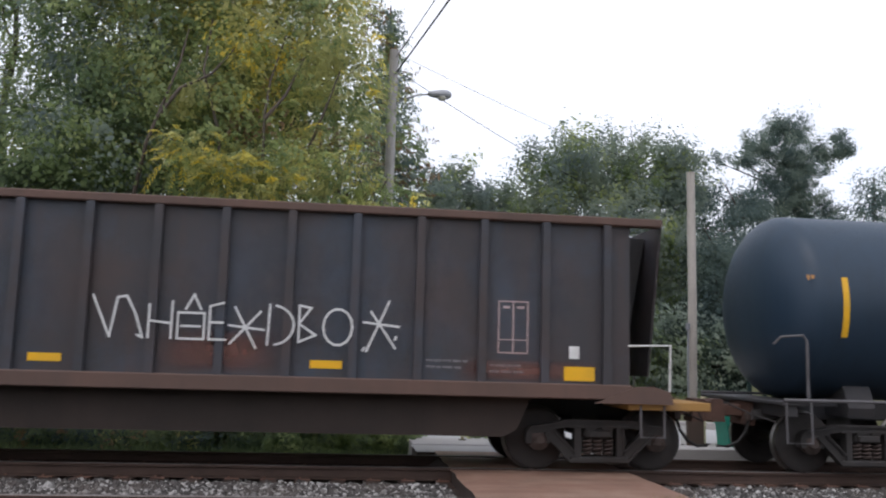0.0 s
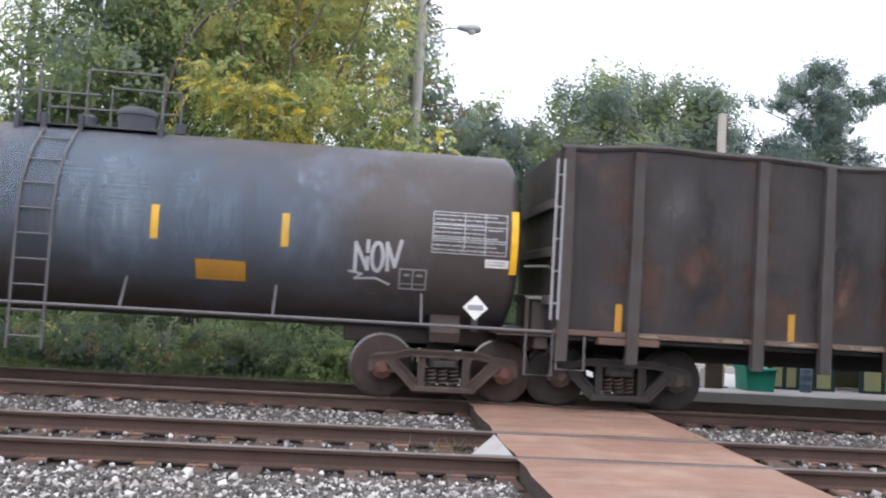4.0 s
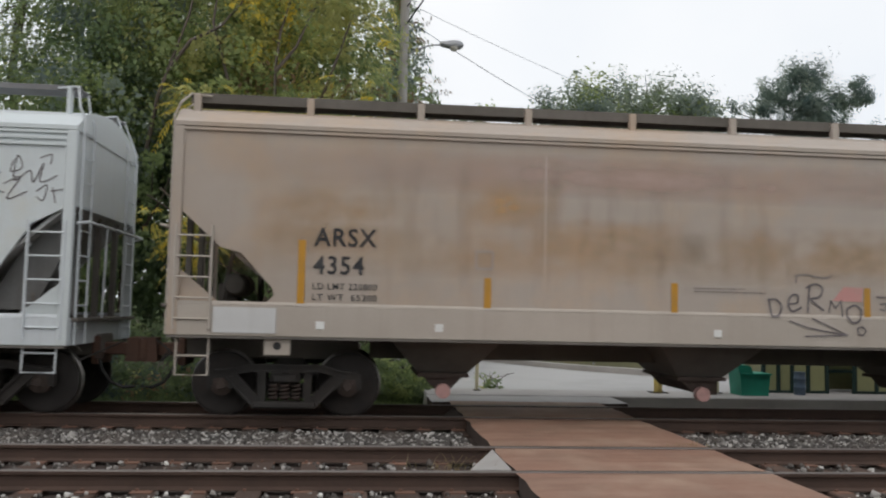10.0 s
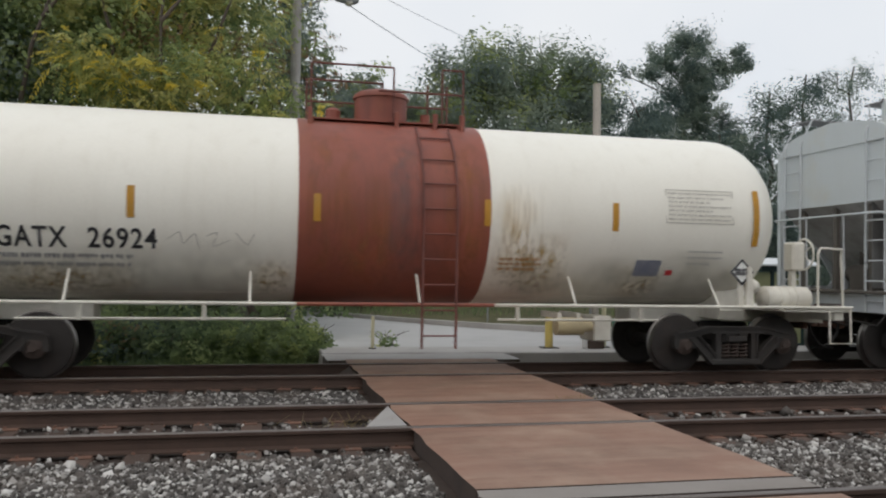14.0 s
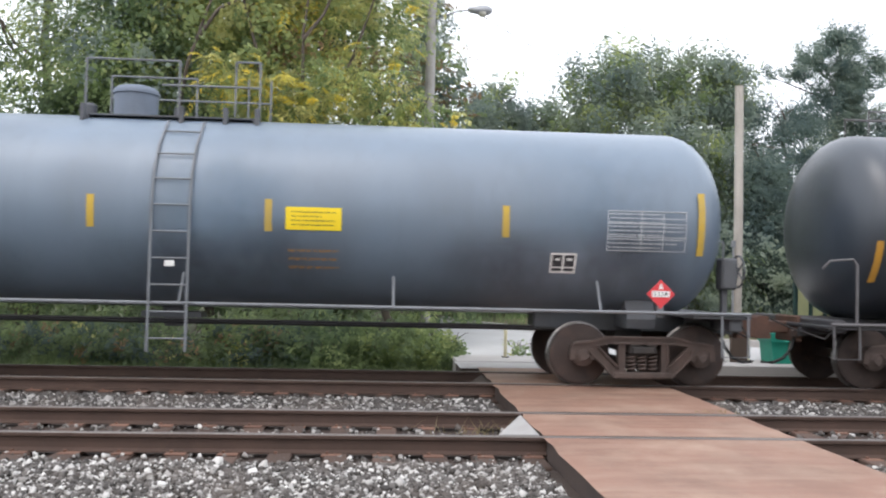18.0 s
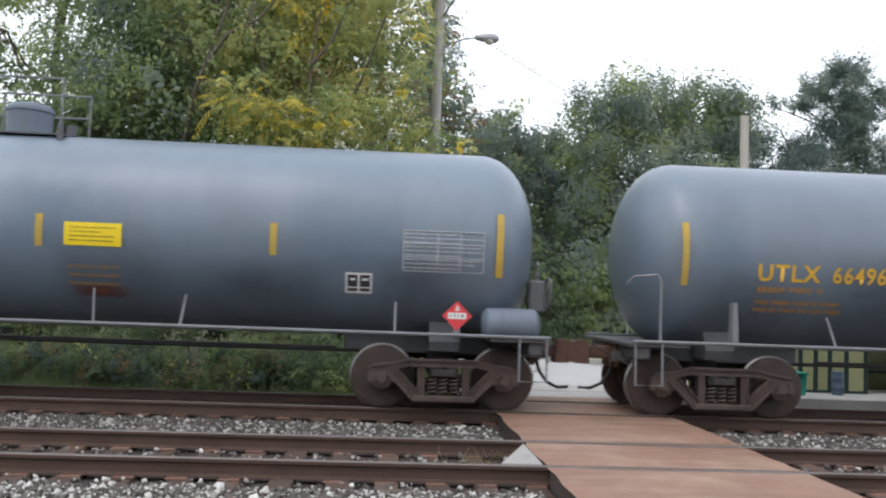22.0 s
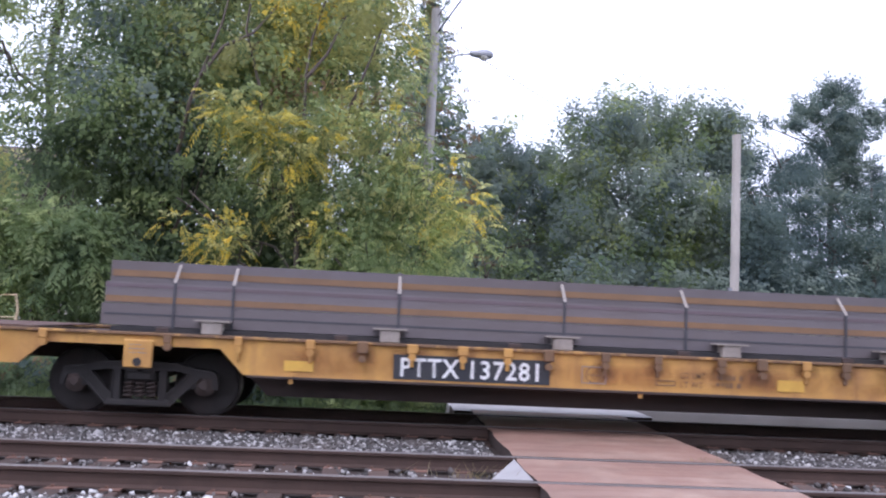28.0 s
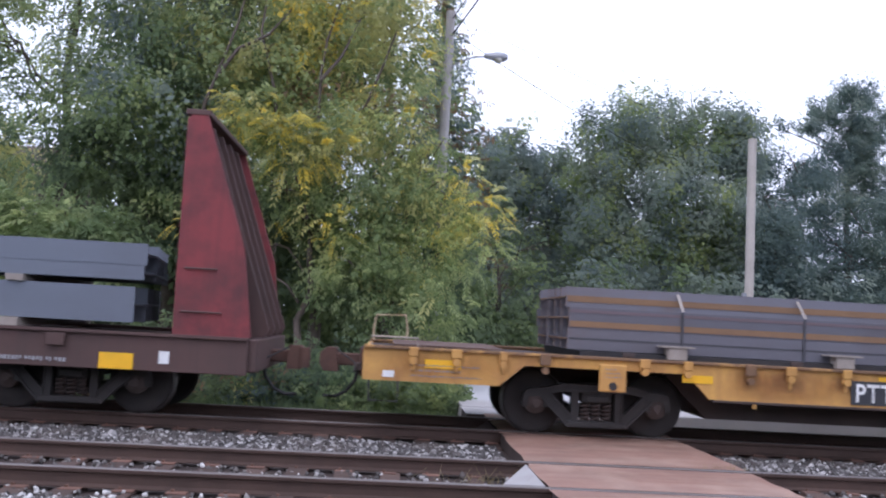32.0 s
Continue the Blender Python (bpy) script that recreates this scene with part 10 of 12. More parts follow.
frame_box(car, 5.21, 5.65, 1.68, 2.43, sd, surface("pinkish_stencil_paint", (0.5, 0.36, 0.33), (0.3, 0.2, 0.2), 0.4, 4, 0, 0.1, 40, 0.7, bump=0), 0.02, True)
plate("white_tag", 6.25, 6.4, 1.63, 1.81, WHITE_MARK, car, sd, n=1)
text_bars("service_note", 4.2, 4.8, 1.42, 1.6, 2, DIM_MARK, car, sd, 5, 0.4)
text_bars("service_note", 5.1, 5.6, 1.38, 1.55, 2, DIM_MARK, car, sd, 6, 0.4)
plate("yellow_panel", -3.7, -3.13, 1.05, 1.22, STICKER_OLD, car, flat_side(-1.595), n=1)
far = lambda z: -1.565
PANEL_RUST = stain("brown_red_panel_rust", (0.19, 0.085, 0.065), 0.2, 0.6, (1.0, 1.0, 0.6), 0.9)
BLUE_WORN = stain("worn_blue_sheen", (0.10, 0.125, 0.165), 0.4, 0.75, (1.2, 1.2, 0.7), 0.7)
for a, b, c, d, m in ((-6.75, -5.95, 1.4, 3.55, PANEL_RUST), (-7.1, -6.85, 1.3, 3.5, PANEL_RUST), (-5.0, -0.4, 1.5, 3.5, BLUE_WORN), (0.0, 4.5, 1.4, 3.5, BLUE_WORN), (3.6, 7.1, 1.4, 3.5, BLUE_WORN), (0.5, 2.2, 1.3, 1.9, PANEL_RUST), (4.6, 6.7, 1.29, 1.6, PANEL_RUST)):
    plate("worn_patch", a, b, c, d, m, car, sd, n=1, proud=0.003 if m is BLUE_WORN else 0.005)
strokes("white_tag_letters", [[(-0.32, 2.3), (-0.08, 1.75), (0.0, 2.28), (0.12, 2.3), (0.25, 2.05), (0.35, 1.75), (0.28, 1.78)], [(0.42, 2.2), (0.42, 1.75)], [(0.42, 1.98), (0.72, 1.95)], [(0.72, 2.25), (0.72, 1.75)], [(0.8, 1.75), (1.15, 1.75), (1.15, 2.1), (0.8, 2.1), (0.8, 1.75)],
                              [(0.9, 2.15), (1.0, 2.35), (1.1, 2.15)], [(0.85, 1.92), (1.1, 1.92)], [(1.22, 1.75), (1.22, 2.2), (1.4, 2.25)], [(1.22, 1.98), (1.4, 1.98)], [(1.22, 1.75), (1.45, 1.75)], [(1.5, 1.7), (1.9, 2.15)], [(1.55, 2.2), (1.85, 1.65)], [(1.48, 1.95), (1.95, 1.9)],
                              [(2.0, 1.7), (2.02, 2.25)], ring(2.05, 1.97, 0.3, 0.27, -80, 80), [(2.42, 1.75), (2.42, 2.25), (2.58, 2.22), (2.42, 2.0), (2.65, 1.85), (2.42, 1.75)], ring(2.95, 1.97, 0.2, 0.25), [(3.3, 1.66), (3.32, 1.7)],
                              [(3.35, 1.65), (3.65, 2.35)], [(3.4, 2.2), (3.75, 1.7)], [(3.3, 2.05), (3.8, 2.0)], [(3.74, 1.82), (3.76, 1.86)]], 0.03, SPRAY_WHITE, car, far)
rnd = random.Random(2)
for ox, oz, w, h in ((-1.86, 1.42, 0.40, 0.72), (-6.3, 1.5, 0.44, 0.58)):
    # a fan of looping strokes that opens upwards from its foot
    fan = []
    for k in range(11):
        a = -1.25 + 2.5 * k / 10 + rnd.uniform(-0.08, 0.08)
        q = rnd.uniform(0.72, 1.0)
        tx, tz = w * math.sin(a) * q, h * (0.28 + 0.72 * math.cos(a) * q)
        fan.append([(tx * 0.3, h * 0.1), (tx * 0.75, tz * 0.6), (tx, tz), (tx + 0.05, tz - 0.07), (tx * 0.85, tz * 0.72), (tx * 0.45, h * 0.2)])
    fan += [ring(rnd.uniform(-0.2, 0.25), rnd.uniform(0.15, 0.4) * h, 0.1, 0.07) for _ in range(4)]
    fan.append([(-w * 0.7, h * 0.2), (-w * 0.2, h * 0.05), (w * 0.3, h * 0.12), (w * 0.8, h * 0.05)])
    strokes("white_scribble", fan, 0.017, SPRAY_WHITE, car, far, ox=ox, oz=oz)

GB = surface("rust_black_car_steel", (0.042, 0.036, 0.037), (0.02, 0.018, 0.018), 0.8, 1.3, 0.7, 0.2, 30, 0.66, bump=0.2, second=(0.10, 0.057, 0.042), second_at=(0.54, 0.7), second_scale=0.9)
GB_POST = surface("worn_grey_post_steel", (0.075, 0.066, 0.064), (0.034, 0.028, 0.026), 0.7, 1.6, 0.6, 0.18, 30, 0.7, bump=0.2, second=(0.12, 0.072, 0.055), second_at=(0.55, 0.68), second_scale=1.6)
PEEL = surface("peeling_white_over_rust", (0.50, 0.44, 0.35), (0.115, 0.058, 0.04), 0.95, 2.2, 0.9, 0.2, 30, 0.8, second=(0.20, 0.10, 0.062), second_at=(0.47, 0.53), second_scale=3.2, bump=0.3, low=0.44, high=0.6)
car = wagon("gondola_car", "rusty black high-sided open car with dented ribs", -20.77)
wave = lambda x: 3.83 - 0.035 * math.sin(x * 1.3) - 0.02 * math.sin(x * 3.1)
for s in (-1, 1):
    xs = [-7.95 + i * 0.53 for i in range(31)]
    part("side_sheet", Geo().prism([(-7.95, 1.16), (7.95, 1.16)] + [(x, wave(x)) for x in reversed(xs)], s * 1.42 - 0.012, s * 1.42 + 0.012), GB, car)
    part("top_chord", Geo().tube([(x, s * 1.43, wave(x)) for x in xs], 0.05, 6), GB_POST, car)
    part("side_sill", Geo().box(-7.95, 7.95, s * 1.45 - 0.05, s * 1.45 + 0.05, 1.09, 1.17, 0.01), GA_SILL, car)
    for x in [-7.84, -6.81] + [0.21 + 1.03 * k for k in range(-5, 6)] + [6.81, 7.84]:
        b = 0.012 * math.sin(x * 7)
        if s < 0 and x > 6:
            continue
        part("side_post", Geo().prism([(x - 0.085, 0.72), (x + 0.085, 0.72), (x + 0.085 + b, 2.0), (x + 0.07, 3.78), (x - 0.07, 3.78), (x - 0.085 + b, 2.0)], s * 1.49 - 0.06, s * 1.49 + 0.06), GB_POST, car)
    a, b = sorted((s * 7.92, s * 7.98))
    part("end_wall", Geo().box(a, b, -1.41, 1.41, 1.1, 3.75), GB, car)
    for z in (1.5, 2.2, 2.9):
        part("end_rib", Geo().box(min(s * 7.98, s * 8.06), max(s * 7.98, s * 8.06), -1.4, 1.4, z, z + 0.14, 0.01), GB_POST, car)
    part("stub_sill", Geo().box(min(s * 5, s * 8.2), max(s * 5, s * 8.2), -0.3, 0.3, 0.75, 1.06, 0.02), BLACK, car)
    truck(car, -20.77, s * 6.82, "dark", False)
    coupler(car, s * 7.9, s)
    ladder(car, s * 7.88 - 0.04, s * 7.88 + 0.14 * s, 1.3, 3.6, flat_side(-1.5), GREY_MARK, 5, 0.013)
    part("end_step", Geo().tube([(s * 7.5, -1.5, 1.08), (s * 7.5, -1.52, 0.6), (s * 7.9, -1.52, 0.6), (s * 7.9, -1.5, 1.08)], 0.018, 6), DARK_RAIL, car)
    part("corner_deck", Geo().box(min(s * 6.4, s * 7.3), max(s * 6.4, s * 7.3), -1.52, -1.3, 0.98, 1.08, 0.01), GA_SILL, car)
for z in (2.72, 1.88):
    part("side_rib", Geo().box(5.34, 6.7, -1.52, -1.44, z, z + 0.17, 0.015), GB_POST, car)
    part("side_rib", Geo().box(6.9, 7.95, -1.53, -1.47, z - 0.02, z + 0.15, 0.015), PEEL, car)
part("corner_panel", Geo().box(6.72, 7.97, -1.47, -1.435, 1.75, 3.78, 0.006), PEEL, car, "peeling white paint over rust")
part("corner_post", Geo().box(6.72, 6.9, -1.56, -1.472, 1.05, 3.8, 0.02), surface("rust_streaked_cream_post", (0.15, 0.075, 0.05), (0.07, 0.045, 0.036), 0.6, 1.6, 0.7, 0.2, 30, 0.8, second=(0.36, 0.29, 0.22), second_at=(0.52, 0.62), second_scale=2.0), car, "rusty post with scraps of cream paint")
part("corner_frame", Geo().box(7.82, 7.97, -1.52, -1.473, 1.75, 3.78, 0.015).box(6.92, 7.8, -1.52, -1.473, 3.66, 3.79, 0.015), PEEL, car)
part("floor", Geo().box(-7.9, 7.9, -1.4, 1.4, 1.02, 1.12), BLACK, car)
part("centre_sill", Geo().box(-5.6, 5.6, -0.35, 0.35, 0.72, 1.02), BLACK, car)
part("foot_rail", Geo().box(1.05, 2.2, -1.5, -1.46, 0.70, 0.74), GREY_MARK, car)
sd = flat_side(-1.432)
filled("green_panel", [[(-0.72, 1.35), (0.08, 1.35), (0.08, 2.45), (-0.72, 2.5)]], surface("faded_green_patch", (0.035, 0.10, 0.07), (0.05, 0.05, 0.045), 0.6, 2, 0.4, 0.15, 30, 0.75, bump=0), car, sd, 0.006)
filled("rust_patch", [[(3.3, 1.25), (3.62, 1.25), (3.66, 2.6), (3.3, 2.62)]], surface("orange_brown_rust_patch", (0.11, 0.062, 0.04), (0.08, 0.06, 0.05), 0.7, 2, 0.5, 0.15, 30, 0.8, bump=0), car, sd, 0.006)
frame_box(car, 3.75, 4.11, 1.67, 1.98, sd, WHITE_MARK, 0.025)
for x in (-7.0, -4.4, -1.3, 1.75, 4.55):
    plate("reflector", x - 0.05, x + 0.05, 1.16, 1.57, AMBER_TAPE, car, sd, n=1)
plate("reflector", 7.65, 7.76, 1.22, 1.82, YELLOW_TAPE, car, flat_side(-1.475), n=1)
SCALE_RUST = stain("scaly_brown_rust", (0.12, 0.064, 0.046), 0.44, 0.6, (2.6, 2.6, 1.6), 0.85)
SCALE_DARK = stain("black_soot_patch", (0.018, 0.017, 0.018), 0.42, 0.56, (2.4, 2.4, 1.8), 0.9)
for i in range(12):
    x = -7.3 + i * 1.03
    plate("soot_patch", x, x + 1.0, 1.2, 3.7, SCALE_DARK if i % 2 else SCALE_RUST, car, flat_side(-1.434), n=1, proud=0.002)
    plate("rust_patch", x, x + 1.0, 1.2, 2.6, SCALE_RUST, car, flat_side(-1.434), n=1, proud=0.0035)

GREY_BLOOM = stain("grey_weathered_bloom", (0.088, 0.082, 0.084), 0.3, 0.62, (1.6, 1.6, 0.9), 0.85)
SILL_WEAR = stain("tan_scraped_sill", (0.26, 0.2, 0.15), 0.35, 0.55, (2.2, 2.2, 2.0), 0.9)
for i in range(13):
    x = -6.75 + i * 1.03
    plate("grey_bloom", x - 0.05, x + 1.05, 2.1, 3.82, GREY_BLOOM, car, flat_side(-1.434), n=1, proud=0.005)
    plate("scraped_edge", x - 0.3, x + 1.3, 1.09, 1.17, SILL_WEAR, car, flat_side(-1.502), n=1, proud=0.003 + 0.001 * (i % 2))
part("drip_streak", Geo().box(6.95, 7.7, -1.474, -1.472, 2.05, 2.7), stain("dark_rust_drips", (0.07, 0.04, 0.03), 0.48, 0.6, (14.0, 14.0, 2.6), 1.0), car)

# ---- flat cars with structural steel ----
FY = surface("faded_yellow_car_paint", (0.60, 0.335, 0.085), (0.26, 0.12, 0.055), 0.65, 1.5, 0.6, 0.14, 30, 0.65, bump=0.06, second=(0.52, 0.28, 0.08), second_at=(0.48, 0.66), second_scale=1.4)
FY_TOP = surface("rust_eaten_yellow_flange", (0.20, 0.115, 0.06), (0.10, 0.065, 0.048), 0.7, 2.2, 0, 0.2, 30, 0.8, second=(0.52, 0.29, 0.09), second_at=(0.5, 0.6), second_scale=2.4)
FY_DARK = surface("rust_brown_flat_underframe", (0.075, 0.052, 0.045), (0.035, 0.03, 0.028), 0.5, 0.9, 0.3, 0.15, 30, 0.75)
BEAM_STEEL = surface("blue_grey_mill_steel", (0.16, 0.158, 0.18), (0.125, 0.095, 0.088), 0.5, 0.5, 0, 0.1, 30, 0.5, metal=0.3, second=(0.165, 0.138, 0.14), second_scale=0.8, vary=0.16)
BEAM_BROWN = surface("brown_grey_mill_steel", (0.18, 0.158, 0.16), (0.13, 0.10, 0.085), 0.5, 0.5, 0, 0.1, 30, 0.55, metal=0.25, second=(0.175, 0.155, 0.165), second_scale=0.8, vary=0.16)
BEAM_DIM = surface("purple_brown_seam", (0.15, 0.115, 0.125), (0.12, 0.09, 0.08), 0.5, 1.0, 0, 0.15, 30, 0.8)
BEAM_RUST = surface("orange_rust_seam", (0.235, 0.14, 0.075), (0.14, 0.09, 0.065), 0.5, 1.0, 0, 0.15, 30, 0.8)
BLOCK = surface("grey_timber_block", (0.33, 0.29, 0.25), (0.18, 0.15, 0.13), 0.5, 3, 0, 0.2, 30, 0.85)
STRAP = surface("steel_strap", (0.09, 0.09, 0.10), (0.05, 0.05, 0.05), 0.3, 4, 0, 0.1, 40, 0.5, metal=0.5)
NUM_PLATE = surface("black_number_ground", (0.035, 0.037, 0.042), (0.08, 0.075, 0.07), 0.4, 3, 0, 0.1, 40, 0.7, bump=0)


WINCH_GREY = surface("dark_grey_winch_housing", (0.085, 0.082, 0.085), (0.12, 0.07, 0.05), 0.5, 3, 0.2, 0.15, 40, 0.7)
WINCH = surface("rusty_brown_winch", (0.20, 0.115, 0.06), (0.07, 0.055, 0.045), 0.5, 4, 0, 0.2, 40, 0.7)
FLAT_RUST = stain("brown_rust_patch", (0.20, 0.085, 0.045), 0.3, 0.6, (3.0, 3.0, 1.6), 0.62)


DULL_TAPE = surface("dulled_yellow_tape", (0.66, 0.40, 0.07), (0.42, 0.22, 0.06), 0.5, 3, 0.3, 0.12, 40, 0.6, bump=0)
STENCIL_BROWN = surface("faded_brown_stencil", (0.17, 0.10, 0.055), (0.3, 0.17, 0.06), 0.4, 4, 0.2, 0.1, 50, 0.7, bump=0)
FLAT_RUN = stain("orange_brown_rust_run", (0.36, 0.15, 0.045), 0.3, 0.75, (2.2, 2.2, 1.2), 0.8)
EMBLEM = surface("scuffed_white_emblem", (0.66, 0.60, 0.48), (0.5, 0.34, 0.14), 0.5, 5, 0.2, 0.1, 40, 0.7, bump=0)
EMBLEM_DARK = stain("scuffed_black_emblem", (0.05, 0.05, 0.06), 0.3, 0.5, (5.0, 5.0, 4.0), 1.0)


def flat_car(label, u, marks, tapes, seed, tape_paint=None):
    L, T = 13.46, 10.05
    car = wagon("flat_car", label, u)
    o = [(-L, 0.70), (-11.55, 0.70), (-11.2, 1.0), (-8.88, 1.0), (-8.55, 0.66), (8.55, 0.66), (8.88, 1.0), (11.2, 1.0), (11.55, 0.70), (L, 0.70), (L, 1.14), (-L, 1.14)]
    for s in (-1, 1):
        part("side_sill", Geo().prism(o, s * 1.5 - 0.02, s * 1.5 + 0.02), FY, car)
        part("top_flange", Geo().box(-L, L, s * 1.5 - 0.07, s * 1.5 + 0.07, 1.14, 1.18, 0.006), FY_TOP, car)
        part("bottom_flange", Geo().box(-8.5, 8.5, s * 1.5 - 0.06, s * 1.5 + 0.06, 0.63, 0.66), FY_DARK, car)
        part("end_sill", Geo().box(min(s * L, s * (L - 0.05)), max(s * L, s * (L - 0.05)), -1.47, 1.47, 0.72, 1.14), FY, car)
        part("draft_sill", Geo().box(min(s * 8, s * (L + 0.1)), max(s * 8, s * (L + 0.1)), -0.3, 0.3, 0.72, 1.1, 0.02), FY_DARK, car)
        truck(car, u, s * T, "dark", False)
        coupler(car, s * L, s)
        part("jack_plate", Geo().box(s * 9.96 - 0.19, s * 9.96 + 0.19, -1.6, -1.53, 0.70, 1.08, 0.015), FY, car)
        part("jack_hole", Geo().lathe([(-1.607, 0.06), (-1.602, 0.06)], 10, "y", (s * 9.96, 0, 0.78)), BLACK, car)
        text_bars("plate_rows", s * 9.96 - 0.12, s * 9.96 + 0.12, 0.88, 1.04, 3, DIM_MARK, car, flat_side(-1.602), 2, 0.3)
        for yy in (-1.35 * s,):
            g = Geo().tube([(s * (L - 0.07), yy, 1.16), (s * (L - 0.05), yy, 1.35), (s * (L - 0.09), yy, 1.6), (s * (L - 0.6), yy, 1.62), (s * (L - 0.64), yy, 1.35), (s * (L - 0.62), yy, 1.16)], 0.022, 6)
            g.tube([(s * (L - 0.05), yy, 1.24), (s * (L - 0.64), yy, 1.24)], 0.014, 6)
            part("grab_iron", g, surface("faded_yellow_rail", (0.5, 0.4, 0.25), (0.3, 0.22, 0.14), 0.5, 3, 0.2, 0.1, 40, 0.7), car)
        part("end_step", Geo().tube([(s * (L - 0.1), -1.5, 0.7), (s * (L - 0.1), -1.52, 0.42), (s * (L - 0.5), -1.52, 0.42), (s * (L - 0.5), -1.5, 0.7)], 0.017, 6), BLACK, car)
    bx = part("winch_box", Geo().box(11.1, 11.62, -1.46, -1.0, 1.182, 1.36, 0.05), WINCH_GREY, car)
    part("box_label", Geo().box(11.14, 11.34, -1.468, -1.462, 1.22, 1.31), WHITE_MARK, bx)
    part("deck_bolster", Geo().box(10.9, 11.75, -1.5, 1.4, 1.125, 1.181, 0.01), FY_DARK, car)
    part("deck", Geo().box(-L + 0.06, L - 0.06, -1.42, 1.42, 1.02, 1.12), FY_DARK, car)
    # decking drawn black to stand in for the shadow gap under the load
    part("deck_plank", Geo().box(-10.4, 10.4, -1.43, 1.43, 1.125, 1.25), BLACK, car)
    part("centre_sill", Geo().prism([(-9, 0.98), (9, 0.98), (8.3, 0.31), (-8.3, 0.31)], -0.75, 0.75), FY_DARK, car)
    part("brake_rod", Geo().tube([(-8, -1.2, 0.6), (8, -1.2, 0.58)], 0.018, 5), FY_DARK, car)
    rnd = random.Random(seed)
    x, k = -L + 0.7, 0
    while x < L - 0.4:
        if not (9.6 < abs(x) < 10.3):
            if k % 4 == 3:
                w = 0.075
                part("winch", Geo().box(x - w, x + w, -1.64, -1.575, 1.02, 1.19, 0.015).lathe([(-1.65, 0.05), (-1.58, 0.05)], 10, "y", (x, 0, 0.95)), WINCH, car)
            else:
                w = rnd.choice((0.055, 0.065, 0.075))
                g = Geo().box(x - w, x + w, -1.605, -1.575, 1.05, 1.18, 0.01).lathe([(-1.6, 0.055), (-1.525, 0.055)], 10, "y", (x, 0, 1.0))
                if not 8.8 < abs(x) < 11.3:
                    g.box(x - 0.025, x + 0.025, -1.56, -1.523, 0.86, 0.97, 0.008)
                part("tie_down", g, rnd.choice((FY, FY, WINCH)), car)
            if rnd.random() < 0.75:
                h = rnd.uniform(0.2, 0.42)
                wide = rnd.uniform(0.15, 0.4)
                if abs(x) < 8.3:
                    plate("rust_patch", x - wide, x + wide, 1.13 - h, 1.135, FLAT_RUST, car, flat_side(-1.5225), n=1, proud=0.001)
        k += 1
        x += rnd.uniform(0.55, 1.05)
    for i in range(8):
        x = -8.4 + i * 2.1
        plate("rust_run", x, x + 2.3, 0.665, rnd.uniform(0.85, 1.12), FLAT_RUN, car, flat_side(-1.5212), n=1, proud=0.0008 + 0.0002 * (i % 2))
    for s in (-1, 1):
        plate("rust_run", s * 12.4 - 0.9, s * 12.4 + 0.9, 0.71, 1.13, FLAT_RUN, car, flat_side(-1.5212), n=1, proud=0.0008)
    for x in (-7.9, -3.0, 2.4, 8.2):
        part("hanger", Geo().box(x - 0.03, x + 0.03, -1.54, -1.521, 0.56, 0.7, 0.005), FY, car)
    part("brake_cylinder", Geo().lathe([(x0, q) for x0, q in ((1.2, 0.02), (1.22, 0.13), (1.85, 0.13), (1.9, 0.02))], 14, "x", (0, -1.1, 0.48)), BLOCK, car, smooth=40)
    for s in (-1, 1):
        part("roller_board", Geo().box(s * (L - 1.2) - 0.8, s * (L - 1.2) + 0.8, -1.2, 1.2, 1.182, 1.2), GA_SILL, car)
        part("low_rail", Geo().tube([(s * (L - 0.1), -1.46, 1.18), (s * (L - 0.1), -1.46, 1.3), (s * (L - 0.75), -1.46, 1.3), (s * (L - 0.75), -1.46, 1.18)], 0.015, 6), BLOCK, car)
        plate("white_reflector", s * 13.1 - 0.08, s * 13.1 + 0.08, 0.75, 0.84, WHITE_MARK, car, flat_side(-1.522), n=1)
        text_bars("end_note", min(s * 11.8, s * 12.8), max(s * 11.8, s * 12.8), 0.75, 0.97, 3, DIM_MARK, car, flat_side(-1.522), 6, 0.3)
    for a, b, c, d in tapes:
        plate("reflector", a, b, c, d, tape_paint or DULL_TAPE, car, flat_side(-1.522), n=1)
    sd = flat_side(-1.522)
    plate("number_ground", -6.5, -4.3, 0.69, 1.03, NUM_PLATE, car, sd, n=1)
    for txt, a, b in marks:
        lettering("reporting_mark", txt, a, b, 0.73, 0.99, WHITE_MARK, car, sd, 0.012)
    frame_box(car, 7.22, 7.6, 0.73, 1.02, sd, WHITE_MARK, 0.025, True, BLACK_MARK)
    lettering("load_word", "LD LMT", -2.42, -2.06, 0.87, 0.95, STENCIL_BROWN, car, sd, bold=0.005)
    lettering("weight_word", "LT WT", -2.42, -2.1, 0.74, 0.82, STENCIL_BROWN, car, sd, bold=0.005)
    text_bars("weight_figures", -1.9, -1.5, 0.74, 0.95, 2, STENCIL_BROWN, car, sd, 5, 0.7)
    frame_box(car, -2.78, -2.5, 0.75, 0.83, sd, STENCIL_BROWN, 0.016, False)
    strokes("round_emblem", [ring(-3.67, 0.86, 0.12, 0.11), [(-3.76, 0.86), (-3.58, 0.86)]], 0.014, STENCIL_BROWN, car, sd, 0.012)
    lettering("reporting_note", "NSH90R", 5.7, 6.26, 0.80, 0.93, BLACK_MARK, car, sd, bold=0.008)
    frame_box(car, -3.85, -3.5, 0.74, 0.98, sd, DIM_MARK, 0.012, False)
    plate("worn_emblem", 4.2, 5.22, 0.72, 0.96, EMBLEM, car, sd, "scuffed black and white emblem", n=1)
